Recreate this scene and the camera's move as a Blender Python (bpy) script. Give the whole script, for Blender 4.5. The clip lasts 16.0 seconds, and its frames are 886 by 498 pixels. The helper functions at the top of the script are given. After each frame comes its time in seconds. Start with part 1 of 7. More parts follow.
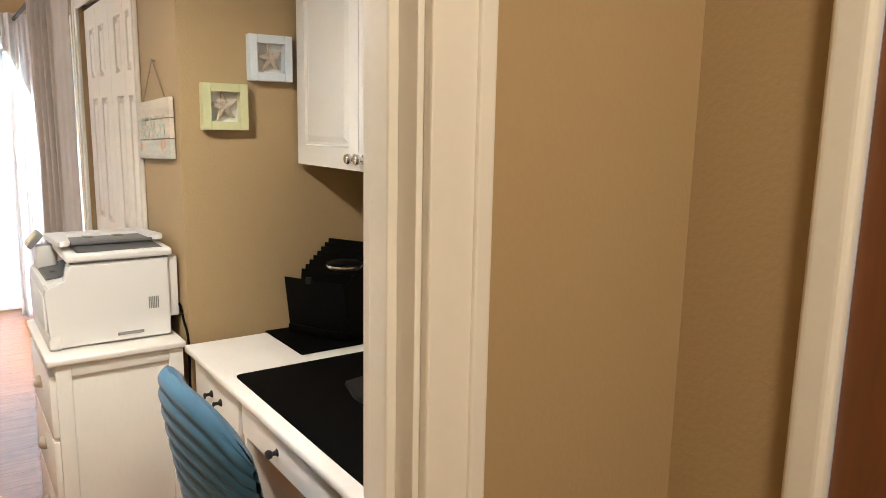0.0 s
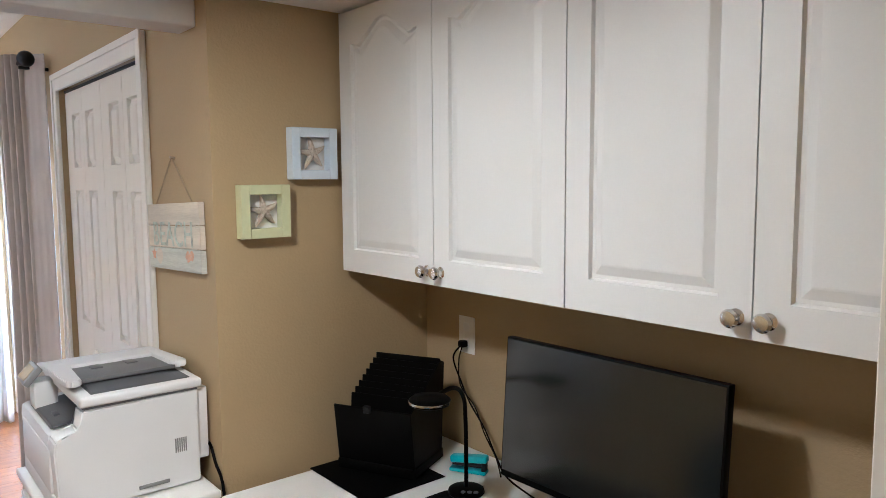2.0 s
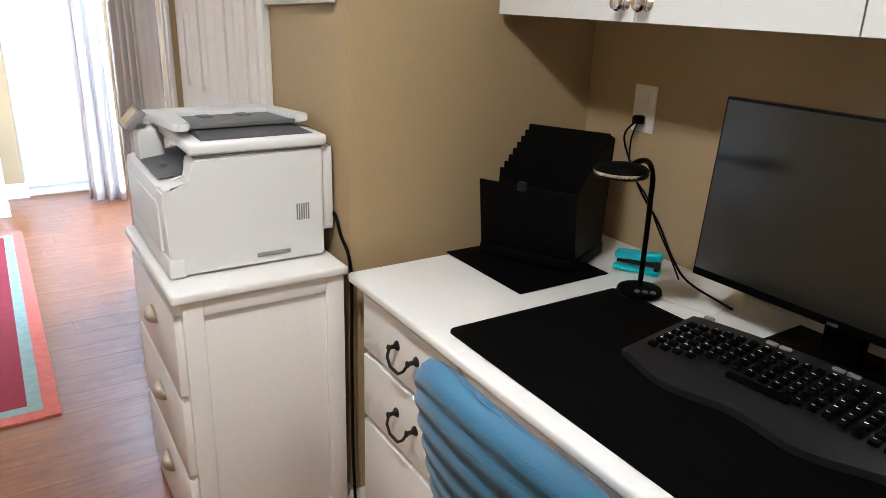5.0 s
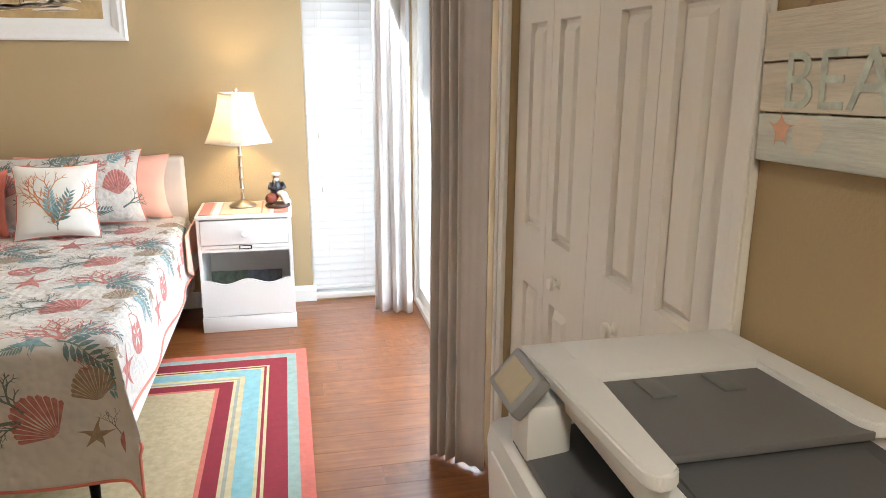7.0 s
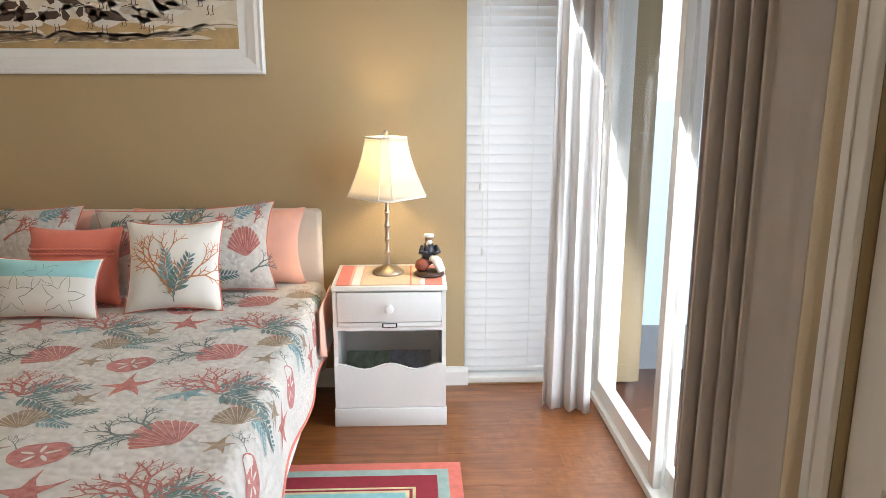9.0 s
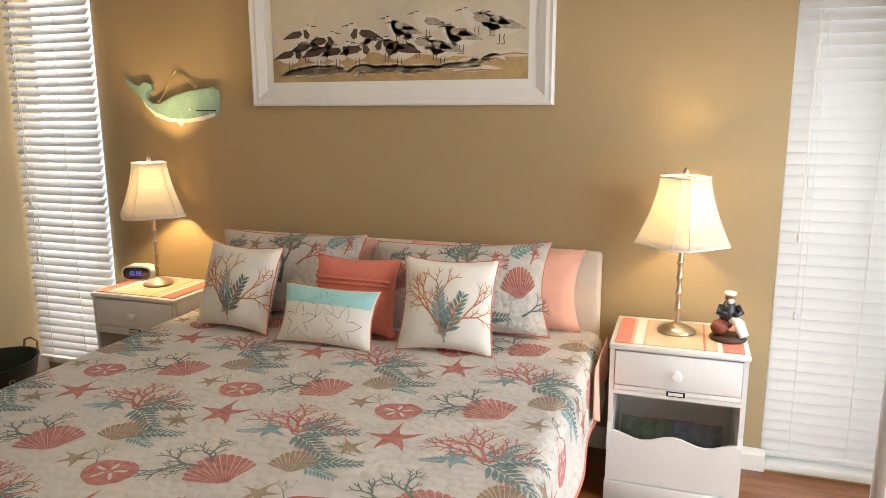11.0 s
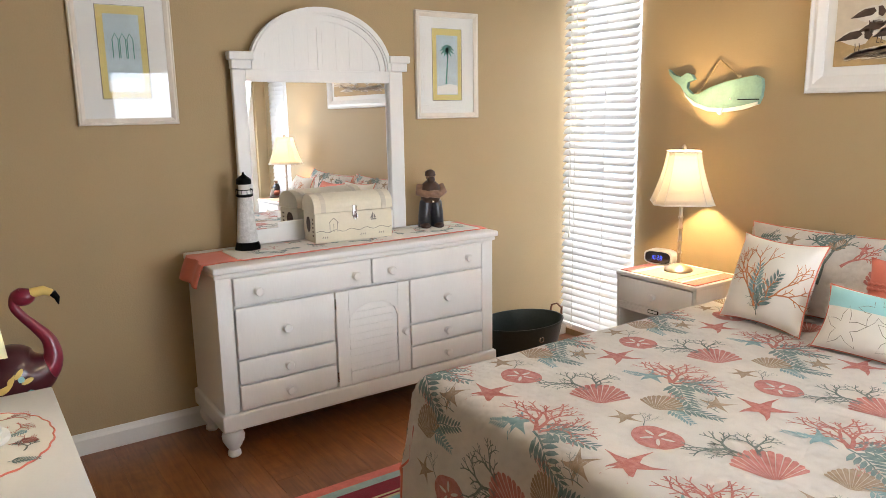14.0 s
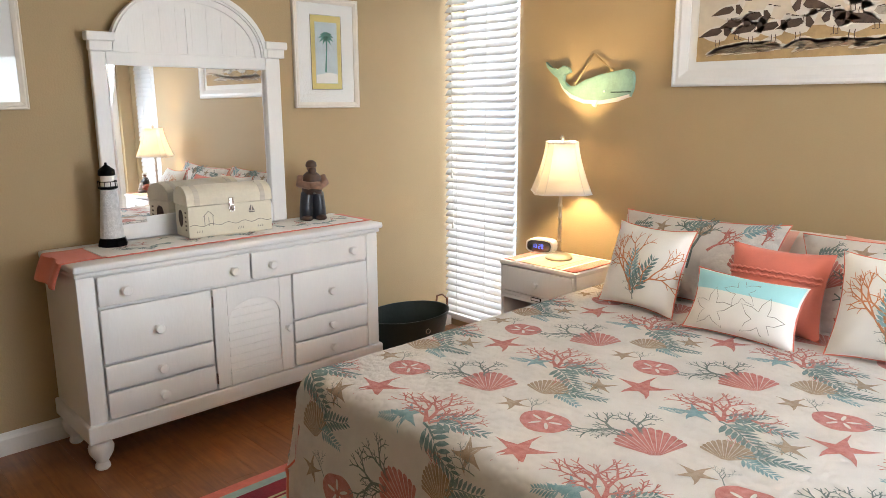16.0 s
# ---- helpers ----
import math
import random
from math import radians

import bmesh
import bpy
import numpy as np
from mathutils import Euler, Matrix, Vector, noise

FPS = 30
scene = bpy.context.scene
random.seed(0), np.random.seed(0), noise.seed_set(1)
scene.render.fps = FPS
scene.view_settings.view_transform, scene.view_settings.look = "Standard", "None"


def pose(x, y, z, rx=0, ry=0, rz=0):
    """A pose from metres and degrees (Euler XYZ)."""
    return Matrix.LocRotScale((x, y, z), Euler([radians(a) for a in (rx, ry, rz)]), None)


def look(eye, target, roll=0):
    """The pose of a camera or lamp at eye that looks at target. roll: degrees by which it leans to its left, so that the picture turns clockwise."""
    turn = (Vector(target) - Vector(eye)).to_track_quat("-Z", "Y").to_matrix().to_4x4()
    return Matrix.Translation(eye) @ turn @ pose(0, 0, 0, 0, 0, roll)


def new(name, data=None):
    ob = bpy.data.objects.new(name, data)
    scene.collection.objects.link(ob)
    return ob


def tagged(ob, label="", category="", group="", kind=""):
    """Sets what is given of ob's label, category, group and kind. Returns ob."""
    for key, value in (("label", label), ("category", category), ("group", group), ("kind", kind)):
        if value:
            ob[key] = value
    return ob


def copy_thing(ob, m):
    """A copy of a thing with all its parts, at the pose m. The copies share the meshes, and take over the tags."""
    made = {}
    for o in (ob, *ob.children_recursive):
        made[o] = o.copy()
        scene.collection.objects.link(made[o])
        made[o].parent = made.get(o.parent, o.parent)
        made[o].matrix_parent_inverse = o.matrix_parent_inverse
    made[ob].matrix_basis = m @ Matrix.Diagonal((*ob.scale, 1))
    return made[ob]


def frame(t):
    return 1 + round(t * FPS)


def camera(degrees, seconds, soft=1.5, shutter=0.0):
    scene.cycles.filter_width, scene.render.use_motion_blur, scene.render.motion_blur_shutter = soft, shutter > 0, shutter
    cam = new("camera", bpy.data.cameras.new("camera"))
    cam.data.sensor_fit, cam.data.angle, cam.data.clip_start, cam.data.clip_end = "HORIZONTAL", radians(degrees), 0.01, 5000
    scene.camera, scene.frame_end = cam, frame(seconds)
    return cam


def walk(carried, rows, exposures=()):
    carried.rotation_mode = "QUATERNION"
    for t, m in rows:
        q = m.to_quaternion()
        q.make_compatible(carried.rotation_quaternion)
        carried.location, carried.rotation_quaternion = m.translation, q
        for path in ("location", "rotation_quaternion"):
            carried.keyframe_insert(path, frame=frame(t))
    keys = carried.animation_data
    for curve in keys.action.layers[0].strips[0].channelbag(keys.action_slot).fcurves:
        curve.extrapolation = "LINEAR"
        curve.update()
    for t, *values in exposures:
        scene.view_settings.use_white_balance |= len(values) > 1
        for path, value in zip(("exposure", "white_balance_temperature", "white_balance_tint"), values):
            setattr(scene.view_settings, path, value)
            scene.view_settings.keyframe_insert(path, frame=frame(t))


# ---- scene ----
cam = camera(63.4, 16.0, soft=0.85)
PATH = [
    (0, (0.1, 2.13, 1.478), (1.238, 3.739, 1.137), 1.1),
    (0.5, (0.073, 2.276, 1.467), (1.115, 3.953, 1.144), 1.1),
    (1, (0.07, 2.435, 1.468), (1.144, 4.1, 1.195), 1.0),
    (1.5, (0.037, 2.531, 1.541), (1.203, 4.143, 1.332), 0.6),
    (2, (-0.009, 2.611, 1.605), (1.258, 4.147, 1.414), -0.4),
    (2.5, (-0.029, 2.642, 1.559), (1.332, 4.087, 1.316), -0.9),
    (3, (-0.015, 2.657, 1.472), (1.407, 4.021, 1.128), -1.1),
    (3.2, (-0.004, 2.662, 1.441), (1.428, 3.999, 1.039), -1.1),
    (5.3, (0.08, 3.146, 1.377), (0.991, 4.791, 0.697), 1.7),
    (5.5, (0.094, 3.258, 1.384), (0.937, 4.949, 0.728), 1.3),
    (6, (0.104, 3.561, 1.428), (0.775, 5.339, 0.805), 0.1),
    (6.5, (0.115, 3.84, 1.45), (0.626, 5.69, 0.886), -0.1),
    (7, (0.077, 4.069, 1.47), (0.482, 5.96, 0.961), 0.2),
    (7.5, (0.003, 4.325, 1.496), (0.336, 6.233, 0.997), 0.3),
    (8, (-0.048, 4.538, 1.496), (0.22, 6.46, 1.011), 0.3),
    (8.2, (-0.042, 4.635, 1.495), (0.194, 6.563, 1.017), 0.2),
    (10.3, (-0.142, 5.249, 1.564), (-0.485, 7.179, 1.167), 0.1),
    (10.5, (-0.151, 5.263, 1.562), (-0.58, 7.176, 1.167), -0.0),
    (11, (-0.193, 5.274, 1.559), (-0.824, 7.132, 1.171), -0.2),
    (11.5, (-0.233, 5.261, 1.556), (-1.063, 7.039, 1.174), -0.4),
    (12, (-0.277, 5.24, 1.555), (-1.3, 6.915, 1.17), -0.4),
    (12.5, (-0.31, 5.207, 1.546), (-1.509, 6.759, 1.157), -0.5),
    (13, (-0.339, 5.169, 1.528), (-1.696, 6.586, 1.139), -0.6),
    (13.5, (-0.359, 5.142, 1.523), (-1.86, 6.406, 1.133), -0.7),
    (14, (-0.389, 5.112, 1.525), (-2.013, 6.216, 1.14), -0.9),
    (14.5, (-0.421, 5.069, 1.53), (-2.131, 6.037, 1.155), -0.9),
    (15, (-0.435, 5.043, 1.526), (-2.17, 5.964, 1.155), -0.7),
    (15.5, (-0.433, 5.078, 1.512), (-2.078, 6.15, 1.13), -0.5),
    (16, (-0.431, 5.137, 1.499), (-1.848, 6.49, 1.097), -0.2),
]
EXPOSURES = [(0.0, 0.95, 6000, 10), (0.5, 0.82, 5550, 10), (1.0, 0.5, 5250, 10), (1.5, 0.5, 5150, 11), (2.0, 0.65, 5150, 11), (3.0, 0.88, 5000, 11), (5.5, 0.6, 5500, 10), (6.0, 0.2, 5900, 10),
             (6.5, 0.12, 6200, 10), (7.0, 0.13, 6300, 10), (8.0, 0.0, 6250, 10), (10.5, -0.77, 6900, 10), (11.0, -0.34, 7050, 12), (11.5, -0.14, 7050, 12), (12.5, 0.06, 6700, 12), (14.0, 0.4, 6350, 12), (15.0, 0.34, 6300, 11), (16.0, 0.34, 6250, 11)]
walk(cam, [(t, look(eye, target, roll)) for t, eye, target, roll in PATH], EXPOSURES)

# ---- world, sun and lamps ----
world = bpy.data.worlds.new("world")
scene.world = world
world.use_nodes = True
wn = world.node_tree.nodes
sky = wn.new("ShaderNodeTexSky")
sky.sky_type, sky.sun_disc = "NISHITA", False
sky.sun_elevation, sky.sun_rotation = radians(46), radians(215)
world.node_tree.links.new(sky.outputs[0], wn["Background"].inputs[0])
wn["Background"].inputs[1].default_value = 0.14


def lamp(name, kind, energy, color, m, size=0.1, size_y=None):
    d = bpy.data.lights.new(name, kind)
    d.energy, d.color = energy, color
    if kind == "AREA":
        d.shape, d.size, d.size_y = "RECTANGLE", size, size_y or size
    elif kind == "SUN":
        d.angle = size
    else:
        d.shadow_soft_size = size
    ob = new(name, d)
    ob.matrix_world = m
    return ob


lamp("sun", "SUN", 2.0, (1.0, 0.95, 0.88), look((-5, -7, 9), (0, 0, 0)), radians(0.6))
# daylight in the openings
lamp("sky_light_slider", "AREA", 74, (0.84, 0.92, 1.0), look((0.98, 7.4, 1.05), (-1, 7.3, 0.2)), 1.7, 1.9)
lamp("sky_light_window_1", "AREA", 40, (0.9, 0.95, 1.0), look((-3.6, 8.75, 1.2), (-3.45, 5, 1.0)), 0.9, 2.2)
lamp("sky_light_window_2", "AREA", 2.5, (0.9, 0.95, 1.0), look((0.42, 8.66, 1.1), (0.42, 5, 0.9)), 0.4, 1.9)
# lamp bulbs and ceiling lights
WARM = (1.0, 0.71, 0.36)
lamp("bulb_right", "POINT", 10, WARM, pose(-0.19, 8.2, 1.19), 0.035)
lamp("bulb_left", "POINT", 32, WARM, pose(-2.74, 8.2, 1.19), 0.035)
lamp("nook_ceiling_bulb", "AREA", 15.5, (1.0, 0.89, 0.71), look((0.12, 3.7, 2.085), (0.12, 3.7, 0)), 0.15, 0.15)
lamp("bulb_table", "POINT", 0.65, (1.0, 0.92, 0.74), pose(-2.337, 5.095, 1.05), 0.02)
lamp("hall_ceiling_bulb", "AREA", 15, (1.0, 0.80, 0.53), look((0.2, 1.6, 2.38), (0.2, 1.6, 0)), 0.3, 0.3)
lamp("bedroom_ceiling_bulb", "POINT", 20, (1.0, 0.90, 0.74), pose(-1.5, 6.7, 2.17), 0.09)

# ---- materials ----


def nodes_of(name):
    m = bpy.data.materials.new(name)
    m.use_nodes = True
    return m, m.node_tree.nodes, m.node_tree.links, m.node_tree.nodes["Principled BSDF"]


def ramp(nt, stops):
    r = nt.new("ShaderNodeValToRGB")
    e = r.color_ramp.elements
    while len(e) < len(stops):
        e.new(0.5)
    for el, (p, c) in zip(e, stops):
        el.position, el.color = p, (*c, 1)
    return r


def surface(name, color, rough=0.5, metal=0.0, vary=0.08, scale=3.0, fine=60.0, bump=0.08, sheen=0.0, coat=0.0,
            stretch=(1, 1, 1), per_object=0.0):
    """A painted, woven or metal surface with large patches, fine grain and a little relief."""
    m, nt, ln, b = nodes_of(name)
    tc = nt.new("ShaderNodeTexCoord")
    mp = nt.new("ShaderNodeMapping")
    mp.inputs["Scale"].default_value = stretch
    ln.new(tc.outputs["Object"], mp.inputs[0])
    n1, n2 = nt.new("ShaderNodeTexNoise"), nt.new("ShaderNodeTexNoise")
    n1.inputs["Scale"].default_value, n2.inputs["Scale"].default_value = scale, fine
    n1.inputs["Detail"].default_value = 4
    ln.new(mp.outputs[0], n1.inputs[0])
    ln.new(mp.outputs[0], n2.inputs[0])
    mix = nt.new("ShaderNodeMath")
    mix.operation = "MULTIPLY_ADD"
    ln.new(n2.outputs[0], mix.inputs[0])
    mix.inputs[1].default_value = 0.35
    ln.new(n1.outputs[0], mix.inputs[2])
    lo = tuple(max(0, c * (1 - vary)) for c in color)
    hi = tuple(min(1, c * (1 + vary)) for c in color)
    r = ramp(nt, [(0.4, lo), (0.95, hi)])
    ln.new(mix.outputs[0], r.inputs[0])
    out = r.outputs[0]
    if per_object:
        oi = nt.new("ShaderNodeObjectInfo")
        hsv = nt.new("ShaderNodeHueSaturation")
        mr = nt.new("ShaderNodeMapRange")
        mr.inputs[3].default_value, mr.inputs[4].default_value = 1 - per_object, 1 + per_object
        ln.new(oi.outputs["Random"], mr.inputs[0])
        ln.new(mr.outputs[0], hsv.inputs["Value"])
        ln.new(out, hsv.inputs["Color"])
        out = hsv.outputs[0]
    ln.new(out, b.inputs["Base Color"])
    mr2 = nt.new("ShaderNodeMapRange")
    mr2.inputs[3].default_value, mr2.inputs[4].default_value = max(0.02, rough - 0.06), min(1, rough + 0.06)
    ln.new(n1.outputs[0], mr2.inputs[0])
    ln.new(mr2.outputs[0], b.inputs["Roughness"])
    b.inputs["Metallic"].default_value = metal
    b.inputs["Sheen Weight"].default_value = sheen
    b.inputs["Coat Weight"].default_value = coat
    if bump:
        bp = nt.new("ShaderNodeBump")
        bp.inputs["Strength"].default_value, bp.inputs["Distance"].default_value = bump, 0.01
        ln.new(n2.outputs[0], bp.inputs["Height"])
        ln.new(bp.outputs[0], b.inputs["Normal"])
    return m


def cloth(name, color, weave=420.0, vary=0.06, rough=0.9, puff=0.0, puff_scale=16.0, bump=0.25, wash=0.0):
    """Woven cloth: fine threads, puffy quilting and an uneven washed-out print where asked for."""
    m, nt, ln, b = nodes_of(name)
    tc = nt.new("ShaderNodeTexCoord")
    n1 = nt.new("ShaderNodeTexNoise")
    n1.inputs["Scale"].default_value = 55 if wash else 9
    v = nt.new("ShaderNodeTexNoise")
    v.inputs["Scale"].default_value, v.inputs["Detail"].default_value = weave, 1
    for n in (n1, v):
        ln.new(tc.outputs["Object"], n.inputs[0])
    add = nt.new("ShaderNodeMath")
    add.operation = "MULTIPLY_ADD"
    ln.new(v.outputs[0], add.inputs[0])
    add.inputs[1].default_value = 0.5
    ln.new(n1.outputs[0], add.inputs[2])
    pale = tuple(c * (1 - wash) + k * wash for c, k in zip(color, (0.66, 0.61, 0.54)))
    r = ramp(nt, [(0.5, tuple(c * (1 - vary) for c in color)), (1.0, pale)]) if wash else \
        ramp(nt, [(0.4, tuple(c * (1 - vary) for c in color)), (1.0, tuple(min(1, c * (1 + vary)) for c in color))])
    ln.new(add.outputs[0], r.inputs[0])
    ln.new(r.outputs[0], b.inputs["Base Color"])
    b.inputs["Roughness"].default_value, b.inputs["Sheen Weight"].default_value = rough, 0.15
    bp = nt.new("ShaderNodeBump")
    bp.inputs["Strength"].default_value, bp.inputs["Distance"].default_value = bump, 0.009 if puff else 0.004
    height = v.outputs[0]
    if puff:
        vo = nt.new("ShaderNodeTexVoronoi")
        vo.inputs["Scale"].default_value = puff_scale
        ln.new(tc.outputs["Object"], vo.inputs[0])
        ad = nt.new("ShaderNodeMath")
        ad.operation = "MULTIPLY_ADD"
        ln.new(vo.outputs["Distance"], ad.inputs[0])
        ad.inputs[1].default_value = -puff
        ln.new(v.outputs[0], ad.inputs[2])
        height = ad.outputs[0]
    ln.new(height, bp.inputs["Height"])
    ln.new(bp.outputs[0], b.inputs["Normal"])
    return m


def shade_cloth(name, color, glow, strength):
    """A lamp shade or thin curtain that lets light through."""
    m, nt, ln, b = nodes_of(name)
    b.inputs["Base Color"].default_value = (*color, 1)
    b.inputs["Roughness"].default_value = 0.9
    tr = nt.new("ShaderNodeBsdfTranslucent")
    tr.inputs[0].default_value = (*glow, 1)
    mx = nt.new("ShaderNodeMixShader")
    mx.inputs[0].default_value = strength
    ln.new(b.outputs[0], mx.inputs[1])
    ln.new(tr.outputs[0], mx.inputs[2])
    ln.new(mx.outputs[0], nt["Material Output"].inputs[0])
    n = nt.new("ShaderNodeTexNoise")
    n.inputs["Scale"].default_value = 240
    bp = nt.new("ShaderNodeBump")
    bp.inputs["Strength"].default_value, bp.inputs["Distance"].default_value = 0.15, 0.002
    ln.new(n.outputs[0], bp.inputs["Height"])
    ln.new(bp.outputs[0], b.inputs["Normal"])
    return m


def clear_glass(name, tint=(1, 1, 1), gloss=0.08):
    m, nt, ln, b = nodes_of(name)
    t, g, mx = nt.new("ShaderNodeBsdfTransparent"), nt.new("ShaderNodeBsdfGlossy"), nt.new("ShaderNodeMixShader")
    t.inputs[0].default_value = (*tint, 1)
    g.inputs["Roughness"].default_value = 0.02
    fr = nt.new("ShaderNodeLayerWeight")
    pw = nt.new("ShaderNodeMath")
    pw.operation = "POWER"
    ln.new(fr.outputs["Facing"], pw.inputs[0])
    pw.inputs[1].default_value = 5.0
    sc = nt.new("ShaderNodeMath")
    sc.operation = "MULTIPLY_ADD"
    ln.new(pw.outputs[0], sc.inputs[0])
    sc.inputs[1].default_value, sc.inputs[2].default_value = 0.12, gloss
    ln.new(sc.outputs[0], mx.inputs[0])
    ln.new(t.outputs[0], mx.inputs[1])
    ln.new(g.outputs[0], mx.inputs[2])
    ln.new(mx.outputs[0], nt["Material Output"].inputs[0])
    return m


def wood_floor(name):
    m, nt, ln, b = nodes_of(name)
    tc, oi = nt.new("ShaderNodeTexCoord"), nt.new("ShaderNodeObjectInfo")
    off = nt.new("ShaderNodeVectorMath")
    off.operation = "MULTIPLY_ADD"
    off.inputs[1].default_value = (1, 1, 1)
    sc = nt.new("ShaderNodeVectorMath")
    sc.operation = "SCALE"
    sc.inputs[0].default_value = (17, 9, 3)
    ln.new(oi.outputs["Random"], sc.inputs["Scale"])
    ln.new(tc.outputs["Object"], off.inputs[0])
    ln.new(sc.outputs[0], off.inputs[2])
    mp = nt.new("ShaderNodeMapping")
    mp.inputs["Scale"].default_value = (1.2, 16, 1)
    ln.new(off.outputs[0], mp.inputs[0])
    n1, n2 = nt.new("ShaderNodeTexNoise"), nt.new("ShaderNodeTexNoise")
    n1.inputs["Scale"].default_value, n1.inputs["Detail"].default_value, n1.inputs["Distortion"].default_value = 3.5, 8, 0.6
    n2.inputs["Scale"].default_value, n2.inputs["Detail"].default_value = 11, 3
    ln.new(mp.outputs[0], n1.inputs[0])
    ln.new(off.outputs[0], n2.inputs[0])
    r = ramp(nt, [(0.2, (0.145, 0.044, 0.012)), (0.5, (0.22, 0.074, 0.020)), (0.8, (0.295, 0.108, 0.031))])
    ln.new(n1.outputs[0], r.inputs[0])
    mr = nt.new("ShaderNodeMapRange")
    mr.inputs[1].default_value, mr.inputs[2].default_value = 0.3, 0.7
    mr.inputs[3].default_value, mr.inputs[4].default_value = 0.84, 1.14
    ln.new(n2.outputs[0], mr.inputs[0])
    hs = nt.new("ShaderNodeHueSaturation")
    ln.new(r.outputs[0], hs.inputs["Color"])
    mu = nt.new("ShaderNodeMath")
    mu.operation = "MULTIPLY"
    mr3 = nt.new("ShaderNodeMapRange")
    mr3.inputs[3].default_value, mr3.inputs[4].default_value = 0.90, 1.10
    ln.new(oi.outputs["Random"], mr3.inputs[0])
    ln.new(mr.outputs[0], mu.inputs[0])
    ln.new(mr3.outputs[0], mu.inputs[1])
    ln.new(mu.outputs[0], hs.inputs["Value"])
    ln.new(hs.outputs[0], b.inputs["Base Color"])
    b.inputs["Roughness"].default_value = 0.33
    b.inputs["Coat Weight"].default_value, b.inputs["Coat Roughness"].default_value = 0.28, 0.2
    bp = nt.new("ShaderNodeBump")
    bp.inputs["Strength"].default_value, bp.inputs["Distance"].default_value = 0.05, 0.002
    ln.new(n1.outputs[0], bp.inputs["Height"])
    ln.new(bp.outputs[0], b.inputs["Normal"])
    return m


def glowing(name, color, strength):
    m, nt, ln, b = nodes_of(name)
    b.inputs["Base Color"].default_value = (*color, 1)
    b.inputs["Emission Color"].default_value = (*color, 1)
    b.inputs["Emission Strength"].default_value = strength
    return m


M_WALL = surface("tan_wall_paint", (0.408, 0.302, 0.164), 0.75, vary=0.05, scale=1.6, fine=140, bump=0.12)
M_CEIL = surface("ceiling_white", (0.78, 0.77, 0.74), 0.9, vary=0.04, scale=2, fine=90, bump=0.3)
M_TRIM = surface("trim_white", (0.80, 0.78, 0.73), 0.4, vary=0.04, fine=80, bump=0.04)
# beam white greyed down: the underside's shade is put into the colour
M_BEAM = surface("beam_white_shaded", (0.62, 0.62, 0.62), 0.6, vary=0.05)
M_WHITE = surface("white_painted_wood", (0.80, 0.79, 0.77), 0.38, vary=0.04, scale=5, fine=120, bump=0.05, stretch=(1, 1, 0.25))
M_CABINET = surface("white_cabinet_foil", (0.70, 0.70, 0.69), 0.42, vary=0.03, scale=2, fine=200, bump=0.02)
M_CREAM = surface("cream_door_paint", (0.78, 0.75, 0.69), 0.45, vary=0.04, scale=3, fine=70, bump=0.08, stretch=(1, 1, 0.2))
M_FLOOR = wood_floor("bamboo_plank")
M_GAP = surface("dark_joint", (0.09, 0.034, 0.014), 0.8)
M_NICKEL = surface("brushed_nickel", (0.66, 0.64, 0.61), 0.18, metal=1.0, vary=0.08, fine=160, bump=0.02)
M_BRASS = surface("pewter_gold", (0.55, 0.47, 0.36), 0.32, metal=1.0, vary=0.12, fine=120, bump=0.03)
M_BLACK = surface("black_plastic", (0.0012, 0.0012, 0.0013), 0.5, vary=0.1, fine=200, bump=0.03)
M_BLACKM = surface("black_leather_mat", (0.0010, 0.0010, 0.0011), 0.7, vary=0.15, fine=300, bump=0.1)
M_IRON = surface("dark_iron", (0.02, 0.02, 0.022), 0.5, metal=0.6, vary=0.2)
M_PRINTER = surface("printer_white_plastic", (0.74, 0.75, 0.76), 0.42, vary=0.03, fine=300, bump=0.03)
M_PGREY = surface("printer_grey_plastic", (0.085, 0.088, 0.096), 0.5, vary=0.06, fine=300, bump=0.03)
M_LIDTRAY = surface("feeder_grey_plastic", (0.13, 0.132, 0.138), 0.45, vary=0.06, fine=300, bump=0.03)
M_PLATEN = surface("printer_mid_grey", (0.24, 0.245, 0.25), 0.5, vary=0.05, fine=300, bump=0.02)
M_QUILT = cloth("quilt_cotton", (0.75, 0.70, 0.64), vary=0.1, puff=1.6, puff_scale=34, bump=0.8)
M_CUSH = cloth("ivory_cushion_cloth", (0.80, 0.77, 0.71))
M_CORAL = cloth("coral_cloth", (0.70, 0.20, 0.14), vary=0.1)
M_PEACH = cloth("peach_sheet", (0.82, 0.44, 0.33), vary=0.06)
M_STRAW = cloth("straw_weave", (0.66, 0.50, 0.32), weave=300, vary=0.15)
M_AQUA = cloth("aqua_cloth", (0.36, 0.68, 0.70))
M_HEAD = cloth("beige_upholstery", (0.70, 0.61, 0.52), weave=500)
M_BEDSIDE = cloth("white_bed_base", (0.75, 0.72, 0.68))
M_PR = cloth("print_coral", (0.60, 0.145, 0.11), vary=0.25, puff=1.6, puff_scale=34, bump=0.7, wash=0.22)
M_PP = cloth("print_rose", (0.64, 0.18, 0.15), vary=0.25, puff=1.6, puff_scale=34, bump=0.7, wash=0.22)
M_PT = cloth("print_teal", (0.13, 0.25, 0.245), vary=0.25, puff=1.6, puff_scale=34, bump=0.7, wash=0.22)
M_PG = cloth("print_grey_green", (0.12, 0.18, 0.155), vary=0.25, puff=1.6, puff_scale=34, bump=0.7, wash=0.22)
M_PN = cloth("print_tan", (0.42, 0.28, 0.16), vary=0.25, puff=1.6, puff_scale=34, bump=0.7, wash=0.22)
